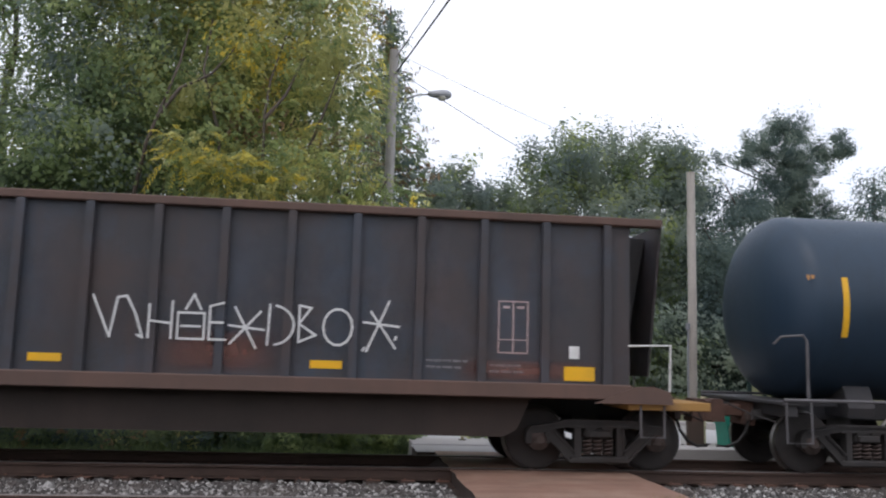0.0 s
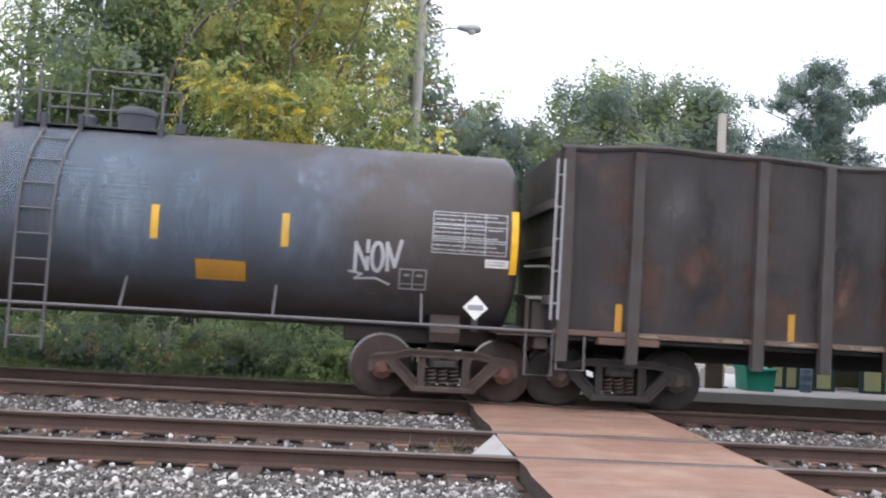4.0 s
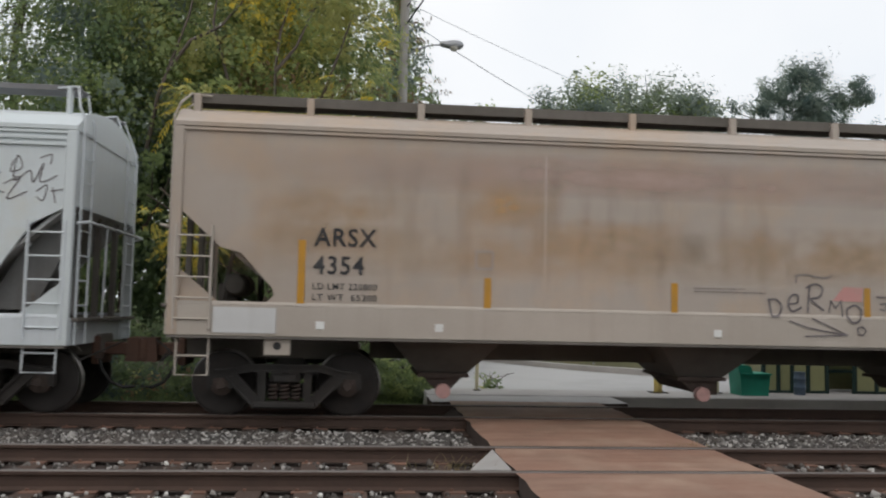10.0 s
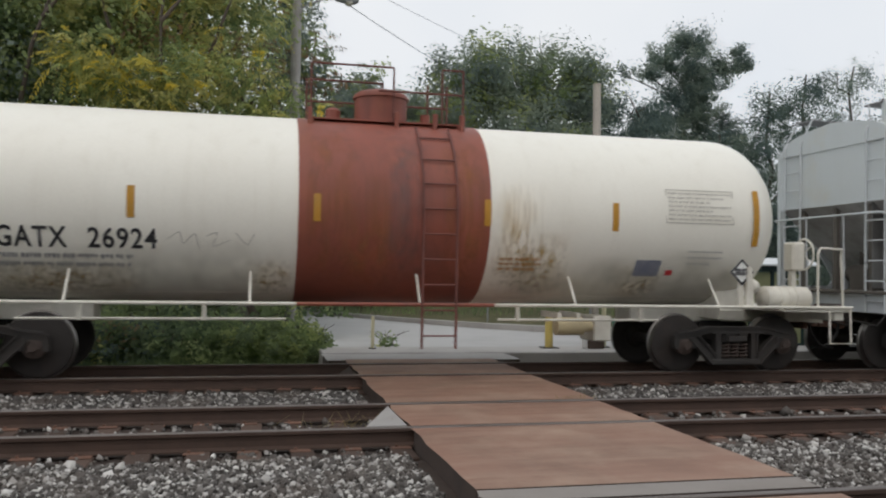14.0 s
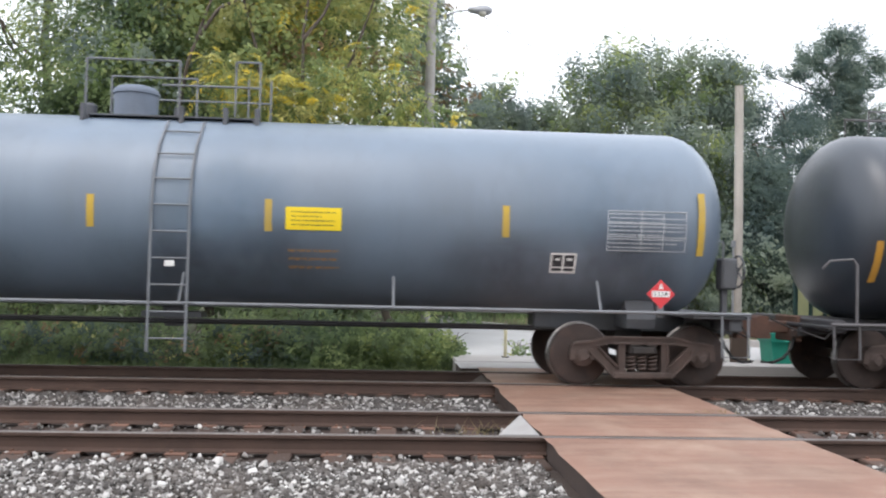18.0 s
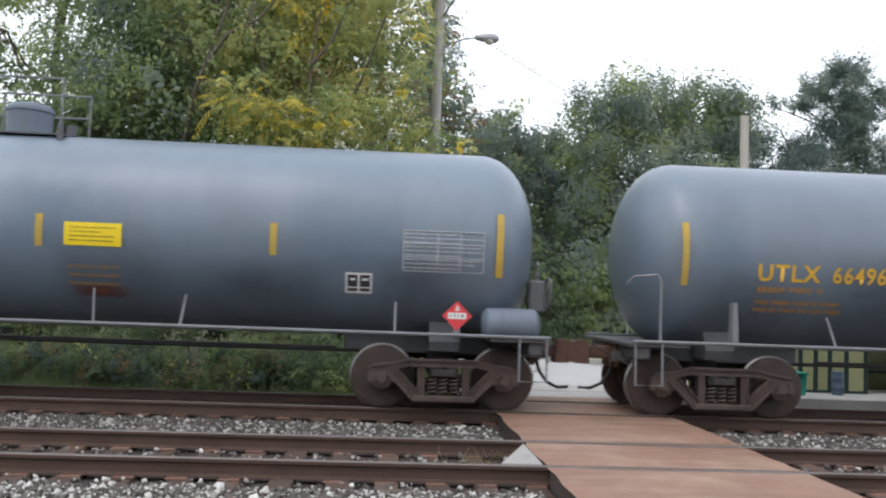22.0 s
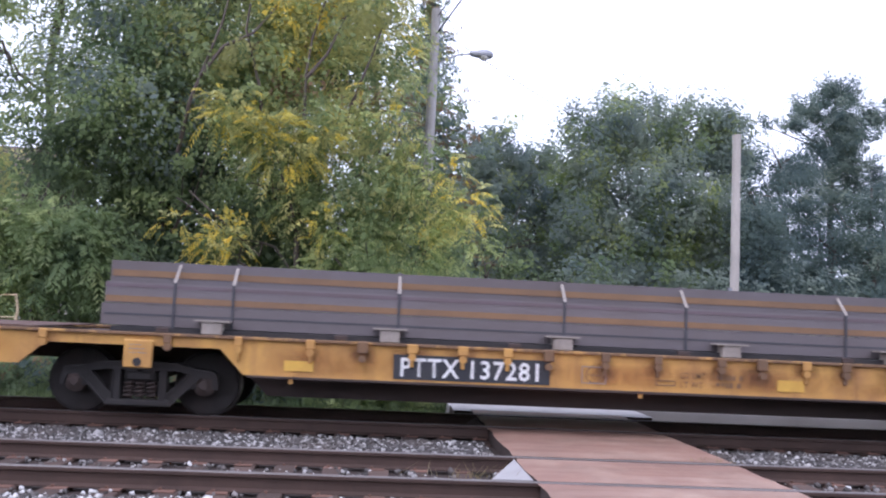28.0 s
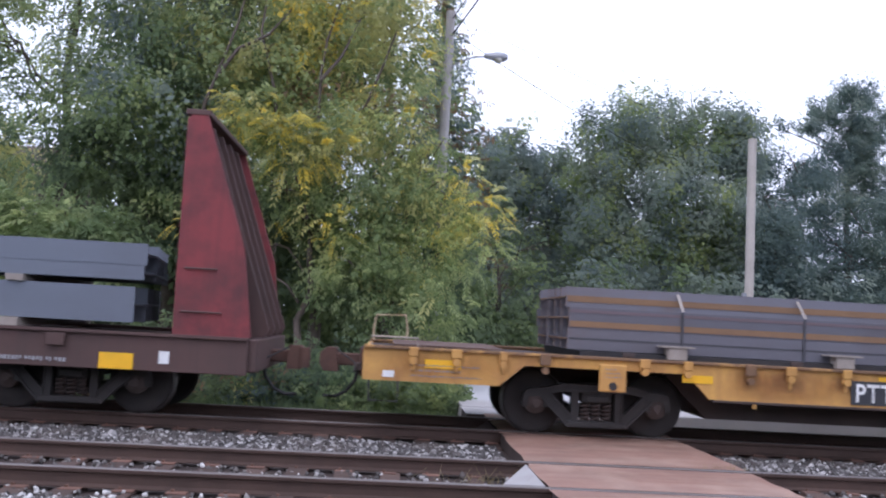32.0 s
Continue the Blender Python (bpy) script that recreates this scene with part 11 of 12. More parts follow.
    for a, b, c in ((4.7, 5.22, 0.95), (4.45, 4.85, 0.85), (4.22, 4.55, 0.8)):
        plate("emblem_scuff", a, b, 0.72, c, EMBLEM_DARK, car, sd, n=1, proud=0.0108)
    return car


def steel_load(label, u, x0, x1, straps, seed, steel=BEAM_STEEL):
    """Bundled wide-flange beams, their flange faces outwards, on timber blocks, held by straps."""
    ld = thing("steel_load", label, "steel beams", "beam loads")
    WAGONS.append((ld, u))
    rnd = random.Random(seed)
    heights = [(1.26, 1.56), (1.565, 1.865), (1.87, 2.17)]
    for k, (a, b) in enumerate(heights):
        for j in range(5):
            half = 1.28 if k < 2 else 1.05
            y0 = -half + j * half * 2 / 5
            y1 = y0 + half * 2 / 5 - 0.012
            zm = (a + b) / 2
            g = Geo().run([(y0, a), (y0 + 0.022, a), (y0 + 0.022, zm - 0.01), (y1 - 0.022, zm - 0.01), (y1 - 0.022, a), (y1, a), (y1, b), (y1 - 0.022, b), (y1 - 0.022, zm + 0.01), (y0 + 0.022, zm + 0.01), (y0 + 0.022, b), (y0, b)],
                          x0 + rnd.uniform(0, 0.05), x1 - rnd.uniform(0, 0.04))
            me = g.mesh("beam", steel)
            me.materials.append(BEAM_RUST)
            me.polygons[0].material_index = me.polygons[1].material_index = 1
            part("beam", me, None, ld)
    for a, b, yy, m in ((1.95, 2.04, 1.056, BEAM_RUST), (1.79, 1.835, 1.284, BEAM_DIM), (1.585, 1.67, 1.284, BEAM_RUST), (1.405, 1.43, 1.284, STRAP)):
        part("rust_seam", Geo().box(x0 + 0.06, x1 - 0.06, -yy - 0.002, -yy + 0.004, a, b), m, ld)
    for x in straps:
        g = Geo().box(x - 0.018, x + 0.018, -1.3, -1.286, 1.2, 1.87).box(x - 0.03, x + 0.03, -1.02, 1.02, 2.172, 2.186)
        part("strap", g, STRAP, ld)
        g = Geo()
        g.add([(x - 0.022, -1.31, 1.88), (x + 0.022, -1.31, 1.88), (x + 0.022, -1.0, 2.19), (x - 0.022, -1.0, 2.19)], [(0, 1, 2, 3)])
        part("strap_guard", g, BLOCK, ld)
    x = x0 + 0.9
    while x < x1 - 0.4:
        part("timber_block", Geo().box(x - 0.09, x + 0.09, -1.45, 1.45, 1.182, 1.255, 0.01), FY_DARK, ld)
        part("bracket", Geo().box(x + 0.54, x + 0.82, -1.52, -1.32, 1.182, 1.36, 0.015).box(x + 0.44, x + 0.92, -1.54, -1.3, 1.36, 1.38), BLOCK, ld)
        x += 2.45
    return ld


flat_car("faded yellow flat car with black number panel carrying steel", -223.6, [("PTTX", -6.4, -5.58), ("137281", -5.42, -4.46)], [(-12.6, -12.2, 0.76, 0.86), (-8.0, -7.6, 0.74, 0.88), (-1.0, -0.6, 0.74, 0.9), (8.9, 9.2, 1.03, 1.1), (12.0, 12.4, 0.76, 0.9)], 4)
steel_load("bundled brown-grey steel beams strapped on a flat car", -223.6, -10.6, 10.65, (-9.6, -8.79, -6.46, -4.07, -2.27, 0.15, 2.2, 4.9, 6.7, 8.8, 9.6), 3, BEAM_BROWN)
FLAT_B = flat_car("rust-spotted yellow flat car with scuffed number panel", -252.15, [("PTTX", -6.42, -5.62), ("13", -5.42, -5.18), ("71", -4.95, -4.66)],
         [(-8.95, -8.51, 0.88, 0.99), (-6.09, -5.63, 1.04, 1.1), (-2.56, -2.08, 0.93, 1.04), (0.26, 0.67, 0.82, 0.93), (2.6, 3.05, 0.84, 0.95), (5.25, 5.66, 0.8, 0.93), (8.3, 8.62, 0.88, 0.99), (-12.6, -12.1, 0.9, 1.02), (12.0, 12.5, 0.78, 0.94)], 7, YELLOW_TAPE)
steel_load("bundled blue-grey steel beams with rusty ends", -252.15, -10.6, 10.55, (-8.89, -7.07, -4.63, -1.85, -0.15, 1.55, 3.9, 6.63, 8.25, 9.05), 5)

part("rope", Geo().tube([(2.6, -1.56, 0.66), (3.6, -1.57, 0.6), (4.2, -1.58, 0.53), (4.9, -1.57, 0.63), (5.2, -1.57, 0.61), (7.6, -1.6, 0.52), (8.3, -1.6, 0.56), (9.6, -1.6, 0.5), (11.2, -1.6, 0.57)], 0.016, 6).lathe([(4.78, 0.02), (4.82, 0.05), (4.96, 0.05), (5.0, 0.02)], 8, "x", (0, -1.58, 0.625)), surface("frayed_pale_rope", (0.42, 0.36, 0.27), (0.25, 0.2, 0.15), 0.5, 6, 0, 0.2, 60, 0.9), FLAT_B, "frayed pale rope tied along the sill", smooth=60)

# brown bulkhead flat car
BH = surface("dark_brown_flat_car_steel", (0.10, 0.058, 0.050), (0.055, 0.042, 0.038), 0.5, 0.9, 0.4, 0.12, 30, 0.75)
BH_RED = surface("weathered_red_bulkhead", (0.23, 0.046, 0.048), (0.055, 0.035, 0.034), 0.75, 1.3, 0.6, 0.15, 30, 0.7, second=(0.16, 0.038, 0.04), second_at=(0.48, 0.62), second_scale=1.6)
UB = -276.8
car = wagon("bulkhead_flat_car", "brown flat car with a tall weathered red bulkhead", UB)
for s in (-1, 1):
    part("side_sill", Geo().box(-9.6, 9.6, s * 1.5 - 0.03, s * 1.5 + 0.03, 0.66, 1.14, 0.01), BH, car)
    part("top_flange", Geo().box(-9.6, 9.6, s * 1.5 - 0.08, s * 1.5 + 0.08, 1.14, 1.18), BH, car)
    truck(car, UB, s * 7.1, "dark", False)
    coupler(car, s * 9.55, s)
    o = [(s * 8.55, 1.18), (s * 8.53, 4.2), (s * 8.62, 4.29), (s * 8.80, 4.29), (s * 9.45, 2.4), (s * 9.62, 1.18)]
    for yy in (-1.46, 1.46):
        part("bulkhead_side", Geo().prism(o, yy - 0.03, yy + 0.03), BH_RED, car)
    a, b = sorted((s * 8.55, s * 8.63))
    part("bulkhead_wall", Geo().box(a, b, -1.43, 1.43, 1.18, 4.24), BH, car)
    for yy in (-0.9, -0.3, 0.3, 0.9):
        part("bulkhead_rib", Geo().prism([(s * 8.64, 1.18), (s * 8.64, 4.2), (s * 8.78, 4.2), (s * 9.78, 1.3), (s * 9.72, 1.18)], yy - 0.04, yy + 0.04), BH, car)
    part("bulkhead_top", Geo().box(min(s * 8.5, s * 8.84), max(s * 8.5, s * 8.84), -1.5, 1.5, 4.26, 4.34, 0.01), BH, car)
    part("step_rung", Geo().tube([(s * 8.65, -1.52, 1.5), (s * 9.2, -1.52, 1.5)], 0.014, 5), BH, car)
    part("step_rung", Geo().tube([(s * 8.65, -1.52, 2.1), (s * 9.1, -1.52, 2.1)], 0.014, 5), BH, car)
    part("end_beam", Geo().box(min(s * 9.4, s * 9.72), max(s * 9.4, s * 9.72), -1.46, 1.46, 0.7, 1.16, 0.02), BH, car)
part("deck", Geo().box(-8.5, 8.5, -1.42, 1.42, 1.04, 1.12), BH, car)
part("centre_sill", Geo().box(-6, 6, -0.4, 0.4, 0.5, 1.0), BLACK, car)
plate("reflector", 7.61, 8.07, 0.67, 0.89, YELLOW_TAPE, car, flat_side(-1.532), n=1)
plate("white_mark", 8.41, 8.55, 0.77, 0.94, WHITE_MARK, car, flat_side(-1.532), n=1)
text_bars("side_lettering", 6.3, 7.2, 0.72, 0.8, 1, GREY_MARK, car, flat_side(-1.532), 3, 0.7)
for k in range(8):
    part("stake_pocket", Geo().box(6.9 - k * 1.7, 7.15 - k * 1.7, -1.6, -1.585, 0.95, 1.12, 0.01), BH, car)
ld = thing("steel_load", "stacked blue-grey steel sections on a bulkhead flat car", "steel beams", "beam loads")
WAGONS.append((ld, UB))
MILL = surface("dark_blue_grey_steel_stack", (0.165, 0.185, 0.22), (0.11, 0.11, 0.125), 0.4, 0.6, 0, 0.06, 30, 0.5, metal=0.3)
for x1, a, b, hw in ((7.95, 1.3, 1.8, 1.3), (8.05, 1.9, 2.1, 1.3), (8.05, 2.11, 2.42, 1.2)):
    for j in range(4):
        y0 = -hw + j * hw / 2
        y1 = y0 + hw / 2 - 0.015
        zm = (a + b) / 2
        part("beam", Geo().run([(y0, a), (y0 + 0.025, a), (y0 + 0.025, zm - 0.012), (y1 - 0.025, zm - 0.012), (y1 - 0.025, a), (y1, a), (y1, b), (y1 - 0.025, b), (y1 - 0.025, zm + 0.012), (y0 + 0.025, zm + 0.012), (y0 + 0.025, b), (y0, b)], -8.0 + 0.1 * j, x1 - 0.12 * j), MILL, ld)
for x in (-6, -2, 2, 6.3):
    part("timber_block", Geo().box(x - 0.12, x + 0.12, -1.4, 1.4, 1.18, 1.295).box(x - 0.12, x + 0.12, -1.35, 1.35, 1.805, 1.895), BLOCK, ld)

# ---- poles, lamp, wires and street things ----
POLE = surface("weathered_grey_pole_wood", (0.40, 0.385, 0.37), (0.17, 0.15, 0.135), 0.5, 1.5, 0.6, 0.2, 25, 0.9, bump=0.4)
POST = surface("pale_weathered_post_wood", (0.46, 0.42, 0.37), (0.28, 0.25, 0.22), 0.4, 1.5, 0.6, 0.15, 25, 0.9, bump=0.4)
LAMP_GREY = surface("grey_lamp_metal", (0.34, 0.35, 0.37), (0.2, 0.2, 0.2), 0.3, 3, 0, 0.08, 40, 0.5, metal=0.4)
LENS = surface("cloudy_lamp_lens", (0.6, 0.58, 0.52), (0.4, 0.38, 0.35), 0.3, 5, 0, 0.05, 40, 0.3, bump=0)
WIRE = surface("black_cable", (0.02, 0.02, 0.022), (0.04, 0.04, 0.04), 0.2, 5, 0, 0.1, 40, 0.6, bump=0)
PX, PY = 1.0, 23.5
pole = thing("utility_pole", "weathered wooden utility pole with a cobra-head street lamp", "utility pole")
part("pole", Geo().tube([(PX + 0.07, PY, -0.3), (PX + 0.06, PY, 6), (PX + 0.08, PY, 10.5)], 0.16, 12, 0.13), POLE, pole, smooth=60)
arm = part("lamp_arm", Geo().tube([(PX + 0.18, PY - 0.1, 8.85), (PX + 0.42, PY - 0.15, 9.0), (PX + 0.8, PY - 0.2, 9.14), (PX + 1.25, PY - 0.2, 9.19)], 0.025, 7), LAMP_GREY, pole, smooth=60)
part("lamp_head", Geo().lathe([(PX + 1.08, 0.03), (PX + 1.12, 0.075), (PX + 1.26, 0.10), (PX + 1.48, 0.14), (PX + 1.66, 0.13), (PX + 1.76, 0.07), (PX + 1.78, 0.01)], 14, "x", (0, PY - 0.2, 9.19)), LAMP_GREY, arm, "grey cobra-head lamp", smooth=60)
part("lamp_lens", Geo().lathe([(9.0, 0.02), (9.03, 0.09), (9.08, 0.13), (9.12, 0.135)], 14, "z", (PX + 1.5, PY - 0.2, 0)), LENS, arm, smooth=60)


def cable(label, a, b, sag, r=0.014):
    pts = []
    for i in range(25):
        f = i / 24
        pts.append((a[0] + (b[0] - a[0]) * f, a[1] + (b[1] - a[1]) * f, a[2] + (b[2] - a[2]) * f - sag * 4 * f * (1 - f)))
    solid("overhead_cable", Geo().tube(pts, r, 5), WIRE, label, "cable", group="overhead cables")


cable("black overhead cable slung across the tracks", (PX + 0.12, PY - 0.15, 9.74), (4.95, 2.0, 10.3), 0.12, 0.024)
cable("black overhead cable slung across the tracks", (PX + 0.14, PY - 0.15, 10.26), (4.75, 2.0, 10.6), 0.1, 0.014)
cable("thin black cable running off beside the trees", (PX + 0.18, PY, 9.9), (22, 44, 8.6), 0.9, 0.011)
cable("thin black cable running off beside the trees", (PX + 0.18, PY, 10.4), (28, 46, 10.4), 0.7, 0.007)
cable("black cable along the wood edge", (PX - 0.05, PY - 0.1, 9.7), (-26, 24, 6.4), 0.5, 0.024)

post = thing("wooden_post", "pale weathered tall wooden post with conduit", "post")
part("post", Geo().tube([(7.18, 16.75, -0.03), (7.2, 16.75, 3), (7.19, 16.75, 5.7)], 0.095, 10, 0.085), POST, post, smooth=60)
part("conduit", Geo().tube([(7.06, 16.68, 0.0), (7.07, 16.68, 2.35)], 0.02, 6).box(7.03, 7.1, 16.64, 16.72, 2.35, 2.48), LAMP_GREY, post)
part("base_box", Geo().box(6.98, 7.34, 16.55, 16.63, 0.0, 0.62, 0.015), surface("dark_brown_box", (0.09, 0.065, 0.05), (0.05, 0.04, 0.035), 0.4, 2, 0.2, 0.15, 30, 0.8), post)

BOLL_Y = surface("faded_yellow_bollard_paint", (0.62, 0.47, 0.13), (0.4, 0.33, 0.2), 0.4, 3, 0.3, 0.1, 40, 0.6)
BOLL_P = surface("pale_yellow_post_paint", (0.62, 0.57, 0.38), (0.4, 0.36, 0.28), 0.4, 3, 0.3, 0.1, 40, 0.6)
for x, y, r, h, m, lab in ((2.42, 16.85, 0.035, 0.66, BOLL_P, "thin pale yellow marker post at the lot corner"), (6.2, 16.85, 0.085, 0.68, BOLL_Y, "stout yellow steel bollard on a base plate"), (7.5, 16.95, 0.05, 1.0, BOLL_P, "pale yellow pipe post beside the wooden post"),
                           (13.35, 17.0, 0.07, 0.95, BOLL_Y, "yellow and black banded bollard"), (13.95, 17.0, 0.06, 0.6, PLACARD_WHITE, "short red and white bollard")):
    b = thing("bollard", lab, "bollard", "posts along the platform")
    part("shaft", Geo().lathe([(-0.02, r), (h - r * 0.6, r), (h - r * 0.2, r * 0.75), (h, 0.01)], 14, "z", (x, y, 0)), m, b, smooth=40)
    part("base_plate", Geo().box(x - r * 2, x + r * 2, y - r * 2, y + r * 2, -0.02, 0.015), STEEL_DARK, b)
    if "banded" in lab or "red" in lab:
        part("band", Geo().lathe([(h * 0.5, r + 0.004), (h * 0.72, r + 0.004)], 14, "z", (x, y, 0)), BLACK if "banded" in lab else PLACARD_RED, b)

GREEN_BIN = surface("teal_green_plastic", (0.02, 0.30, 0.21), (0.03, 0.16, 0.12), 0.4, 2.5, 0.3, 0.06, 40, 0.5)
bn = thing("utility_bin", "teal green plastic bin with its lid propped at one end", "bin")
part("body", Geo().prism([(7.8, 0.0), (8.36, 0.0), (8.4, 0.42), (7.76, 0.42)], 16.4, 16.95), GREEN_BIN, bn)
part("rim", Geo().prism([(7.74, 0.42), (8.42, 0.42), (8.42, 0.455), (7.74, 0.455)], 16.37, 16.98), GREEN_BIN, bn)
part("lid", Geo().prism([(7.72, 0.458), (8.02, 0.458), (7.98, 0.58), (7.92, 0.62), (7.7, 0.62)], 16.37, 16.98), GREEN_BIN, bn)
BLUE_DRUM = surface("dull_blue_drum_plastic", (0.10, 0.15, 0.22), (0.07, 0.08, 0.10), 0.4, 2.5, 0.3, 0.08, 40, 0.5)
dr = thing("drum", "small dull blue plastic drum before the shelter panes", "drum")
part("drum_body", Geo().lathe([(0.0, 0.02), (0.0, 0.115), (0.14, 0.12), (0.15, 0.127), (0.17, 0.127), (0.18, 0.12), (0.32, 0.12), (0.33, 0.127), (0.35, 0.127), (0.36, 0.12), (0.45, 0.115)], 18, "z", (9.22, 16.75, 0)), BLUE_DRUM, dr, smooth=40)
part("drum_lid", Geo().lathe([(0.45, 0.122), (0.475, 0.122), (0.48, 0.1), (0.47, 0.02)], 18, "z", (9.22, 16.75, 0)), BLUE_DRUM, dr, smooth=40)
sg = thing("notice_board", "small white board leaning beside the wooden post", "sign")
part("board", Geo().box(6.86, 7.0, 16.6, 16.62, 0.02, 0.4, 0.004), PLACARD_WHITE, sg)
part("board_leg", Geo().box(6.9, 6.93, 16.625, 16.66, -0.02, 0.36), STEEL_DARK, sg)

PANE = surface("yellow_green_shelter_pane", (0.36, 0.37, 0.20), (0.24, 0.25, 0.15), 0.4, 1.5, 0.3, 0.05, 30, 0.35, bump=0)
FRAME_G = surface("dark_green_shelter_frame", (0.018, 0.045, 0.04), (0.03, 0.03, 0.03), 0.3, 2, 0.2, 0.1, 40, 0.5)
ROOF_W = surface("milky_white_shelter_roof", (0.72, 0.75, 0.76), (0.5, 0.52, 0.52), 0.3, 1.2, 0, 0.05, 40, 0.4)
sh = thing("shelter", "platform shelter with yellow-green panes and curved white roof", "shelter")
edges = [8.62, 8.95, 9.26, 9.62, 10.04, 10.68, 11.17, 11.75, 12.1, 12.55]
for x in edges:
    part("post", Geo().box(x - 0.04, x + 0.04, 17.1, 17.18, -0.02, 1.72, 0.008), FRAME_G, sh)
for i, (a, b) in enumerate(zip(edges, edges[1:])):
    if i in (4,):
        continue
    part("pane", Geo().box(a + 0.045, b - 0.045, 17.13, 17.15, 0.06, 1.66), PANE, sh)
    part("rail", Geo().box(a + 0.04, b - 0.04, 17.11, 17.17, 0.0, 0.055), FRAME_G, sh)
part("beam", Geo().box(8.55, 12.7, 17.08, 17.2, 1.72, 1.84, 0.01), FRAME_G, sh)
part("back_wall", Geo().box(9.15, 12.6, 18.15, 18.2, 0.0, 1.7), PANE, sh)
part("bench", Geo().box(9.3, 12.2, 17.7, 18.1, 0.4, 0.46, 0.01).box(9.5, 9.6, 17.75, 18.05, -0.02, 0.4).box(11.9, 12.0, 17.75, 18.05, -0.02, 0.4), FRAME_G, sh)
sec = [(16.95 + 1.4 * i / 10, 1.88 + 0.16 * math.sin(math.pi * i / 10)) for i in range(11)]
part("roof", Geo().run(sec + [(y, z - 0.035) for y, z in reversed(sec)], 9.1, 12.9), ROOF_W, sh, smooth=30)
part("notice", Geo().box(10.75, 11.05, 17.06, 17.075, 1.15, 1.5), PLACARD_WHITE, sh)

GREY_BOX = surface("grey_cabinet_paint", (0.42, 0.43, 0.42), (0.28, 0.27, 0.26), 0.4, 1.5, 0.4, 0.08, 40, 0.6)
cb = thing("signal_cabinet", "pale grey equipment cabinet with domed top", "cabinet")
part("body", Geo().box(13.75, 14.75, 17.3, 17.8, -0.02, 0.72, 0.03), GREY_BOX, cb)
part("cap", Geo().prism([(13.72, 0.725), (14.78, 0.725), (14.6, 0.92), (13.9, 0.92)], 17.25, 17.85), GREY_BOX, cb)
part("door", Geo().box(13.85, 14.2, 17.285, 17.298, 0.08, 0.62, 0.004), GREY_BOX, cb)
part("vent", Geo().lathe([(17.28, 0.07), (17.295, 0.07)], 12, "y", (14.45, 0, 0.45)), STEEL_DARK, cb)
bx = thing("concrete_block", "low grey concrete block beside the shelter", "block")
part("block", Geo().box(12.75, 13.25, 17.0, 17.4, -0.02, 0.2, 0.02), CONCRETE, bx)

sg = thing("street_sign", "small green street sign on a thin post", "sign")
part("post", Geo().tube([(6.6, 23.0, 0.05), (6.6, 23.0, 1.95)], 0.02, 6), LAMP_GREY, sg)
part("blade", Geo().box(6.38, 6.85, 22.97, 22.985, 1.85, 2.02), surface("green_sign_sheet", (0.02, 0.2, 0.12), (0.05, 0.15, 0.1), 0.2, 4, 0, 0.05, 40, 0.4, bump=0), sg)

# a house among the trees far to the west, only its roof corner shows
ROOF_B = surface("brown_shingles", (0.15, 0.11, 0.09), (0.09, 0.07, 0.06), 0.5, 2, 0, 0.25, 20, 0.9)
hs = thing("house", "pale sided house with a brown shingle roof behind trees", "house")
part("wall", Geo().box(-27, -17.5, 40, 48, 0.2, 6.4), surface("beige_siding", (0.45, 0.40, 0.34), (0.3, 0.27, 0.24), 0.3, 1, 0.2, 0.1, 20, 0.8), hs)
part("roof", Geo().run([(39.4, 6.3), (44, 9.4), (48.6, 6.3), (48.6, 6.15), (44, 9.2), (39.4, 6.15)], -27.5, -17), ROOF_B, hs)

# a dead-twig weed clump at the crossing's edge, dry grass between the rails
rng = np.random.default_rng(21)
n = 130
p = np.stack([np.concatenate([rng.normal(4.1, 0.16, 60), rng.normal(1.15, 0.3, 70)]), np.concatenate([rng.normal(10.05, 0.05, 60), rng.normal(9.5, 0.2, 70)]), np.concatenate([np.full(60, -0.02), np.full(70, -0.19)])], 1)
d = np.stack([rng.normal(0, 0.7, n), rng.normal(0, 0.4, n), np.abs(rng.normal(0.6, 0.3, n))], 1) * rng.uniform(0.05, 0.16, n)[:, None] * np.where(np.arange(n) < 60, 0.7, 1.5)[:, None]
s = np.stack([np.full(n, 0.004), np.full(n, 0.002), np.zeros(n)], 1)
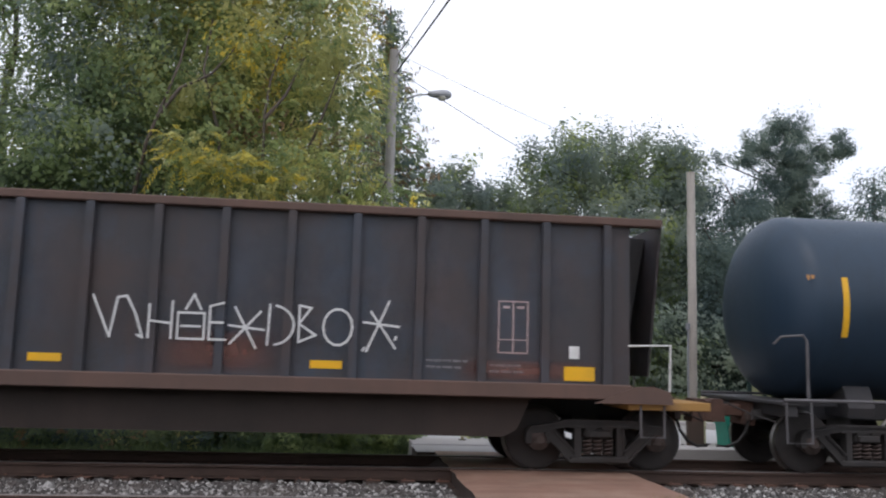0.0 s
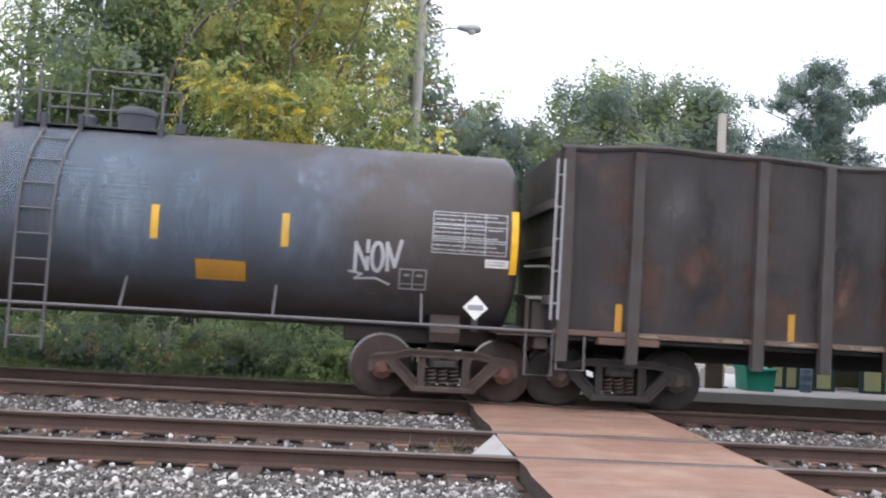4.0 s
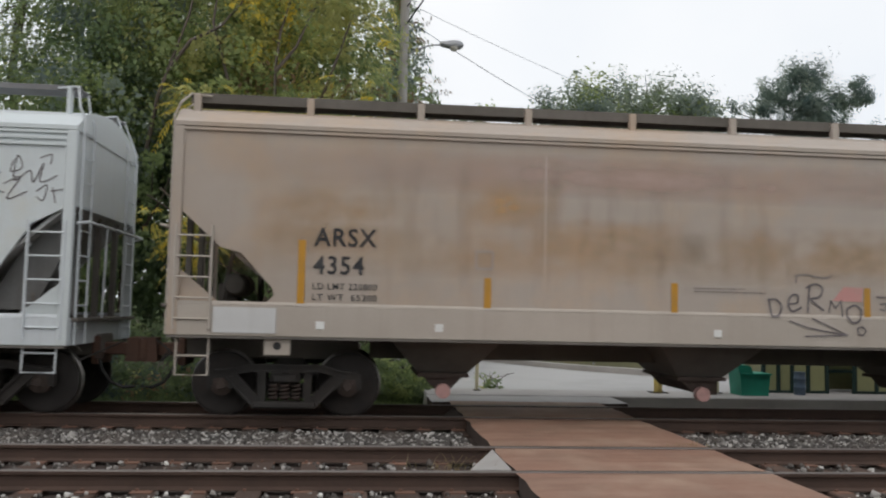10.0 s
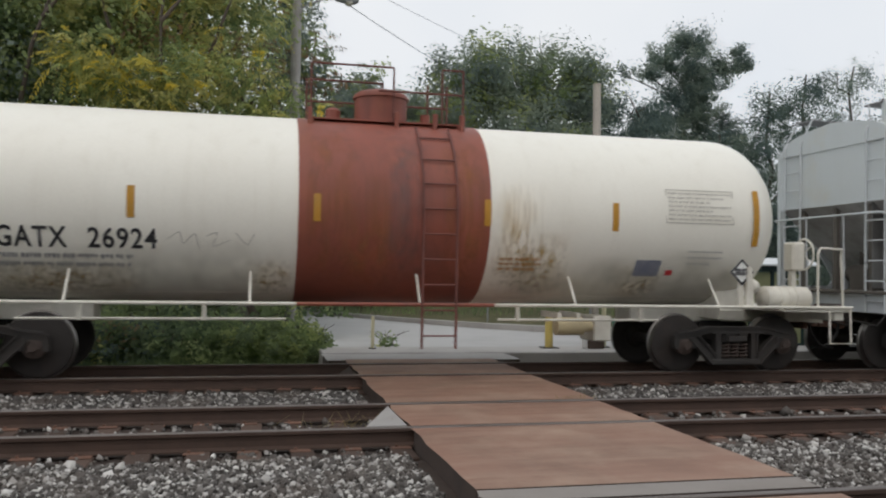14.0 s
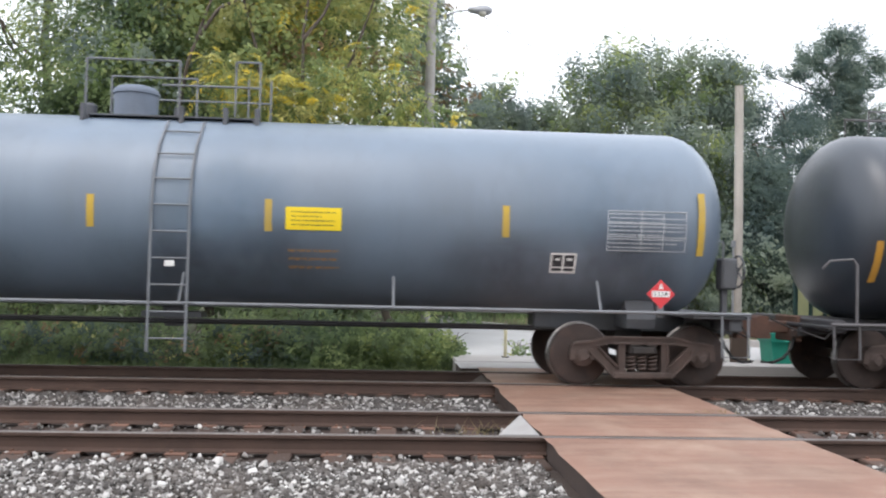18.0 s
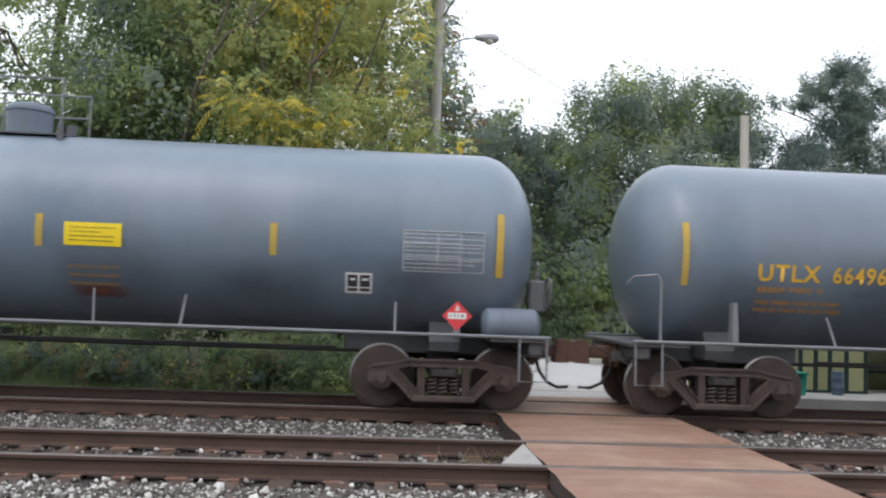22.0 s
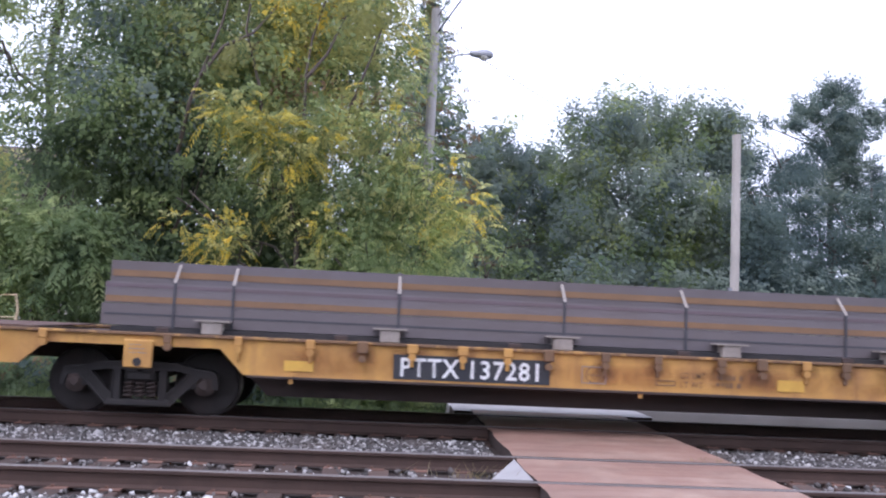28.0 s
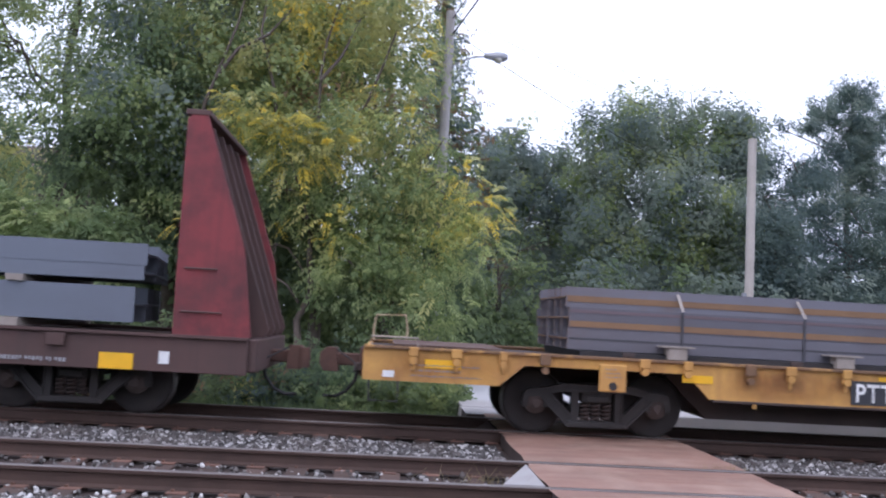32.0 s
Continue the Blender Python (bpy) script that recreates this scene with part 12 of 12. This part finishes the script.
v = np.stack([p - s, p + s, p + d * 0.6 + s * 0.7, p + d], 1).reshape(-1, 3)
tagged(new("dry_weeds", arrays_mesh("dry_weeds", v, np.arange(n * 4).reshape(n, 4), [leaf_mat("dry_straw", (0.25, 0.2, 0.1), (0.4, 0.34, 0.2))])), "dry straw weeds caught at the crossing edge", "weeds", kind="stuff")

# ---- sleepers and tie plates, piece by piece ----
SLEEPER_MESH = Geo().box(-0.115, 0.115, -1.3, 1.3, -0.36, -0.187, 0.012).mesh("sleeper", SLEEPER)
PLATE_MESH = Geo().box(-0.1, 0.1, -0.18, 0.18, -0.188, -0.176, 0.004).box(-0.06, -0.03, -0.11, -0.085, -0.19, -0.155).box(0.03, 0.06, 0.085, 0.11, -0.19, -0.155).mesh("tie_plate", PLATE_RUST)
rnd = random.Random(9)
for tr, x0, x1 in zip(TRACKS, (-8, -12, -15), (12, 19, 24)):
    k = 0
    x = x0
    while x < x1:
        part("sleeper", SLEEPER_MESH, None, tr, at=pose(x + rnd.uniform(-0.03, 0.03), rnd.uniform(-0.12, 0.05), rnd.uniform(-0.006, 0.012), 0, 0, rnd.uniform(-1.5, 1.5)))
        if not XL - 0.1 < x < XR + 0.1:
            for sgn in (-1, 1):
                part("tie_plate", PLATE_MESH, None, tr, at=pose(x, sgn * GAUGE, 0))
        x += 0.5


# ---- what moves: the train rolls by, its wheels turn ----
def motions():
    for car, u in WAGONS:
        walk(car, [(t, pose(u + travel(t), YT, TRAIN_Z)) for t in range(0, 33)])
    for ws, u, dx in WHEELSETS:
        rows, last = [], None
        for k in range(0, 481):
            t = k / 15
            x = u + travel(t)
            if -9.5 < x < 14.5:
                if last is None and t > 0:
                    rows.append((0, pose(dx, 0, ZW)))
                    t_in = t
                if last is None:
                    start = travel(t)
                last = math.degrees((travel(t) - start) / ZW)
                rows.append((t, pose(dx, 0, ZW, 0, last, 0)))
        if not rows:
            rows = [(0, pose(dx, 0, ZW))]
        if rows[-1][0] < 32:
            rows.append((32, rows[-1][1]))
        walk(ws, rows)


motions()
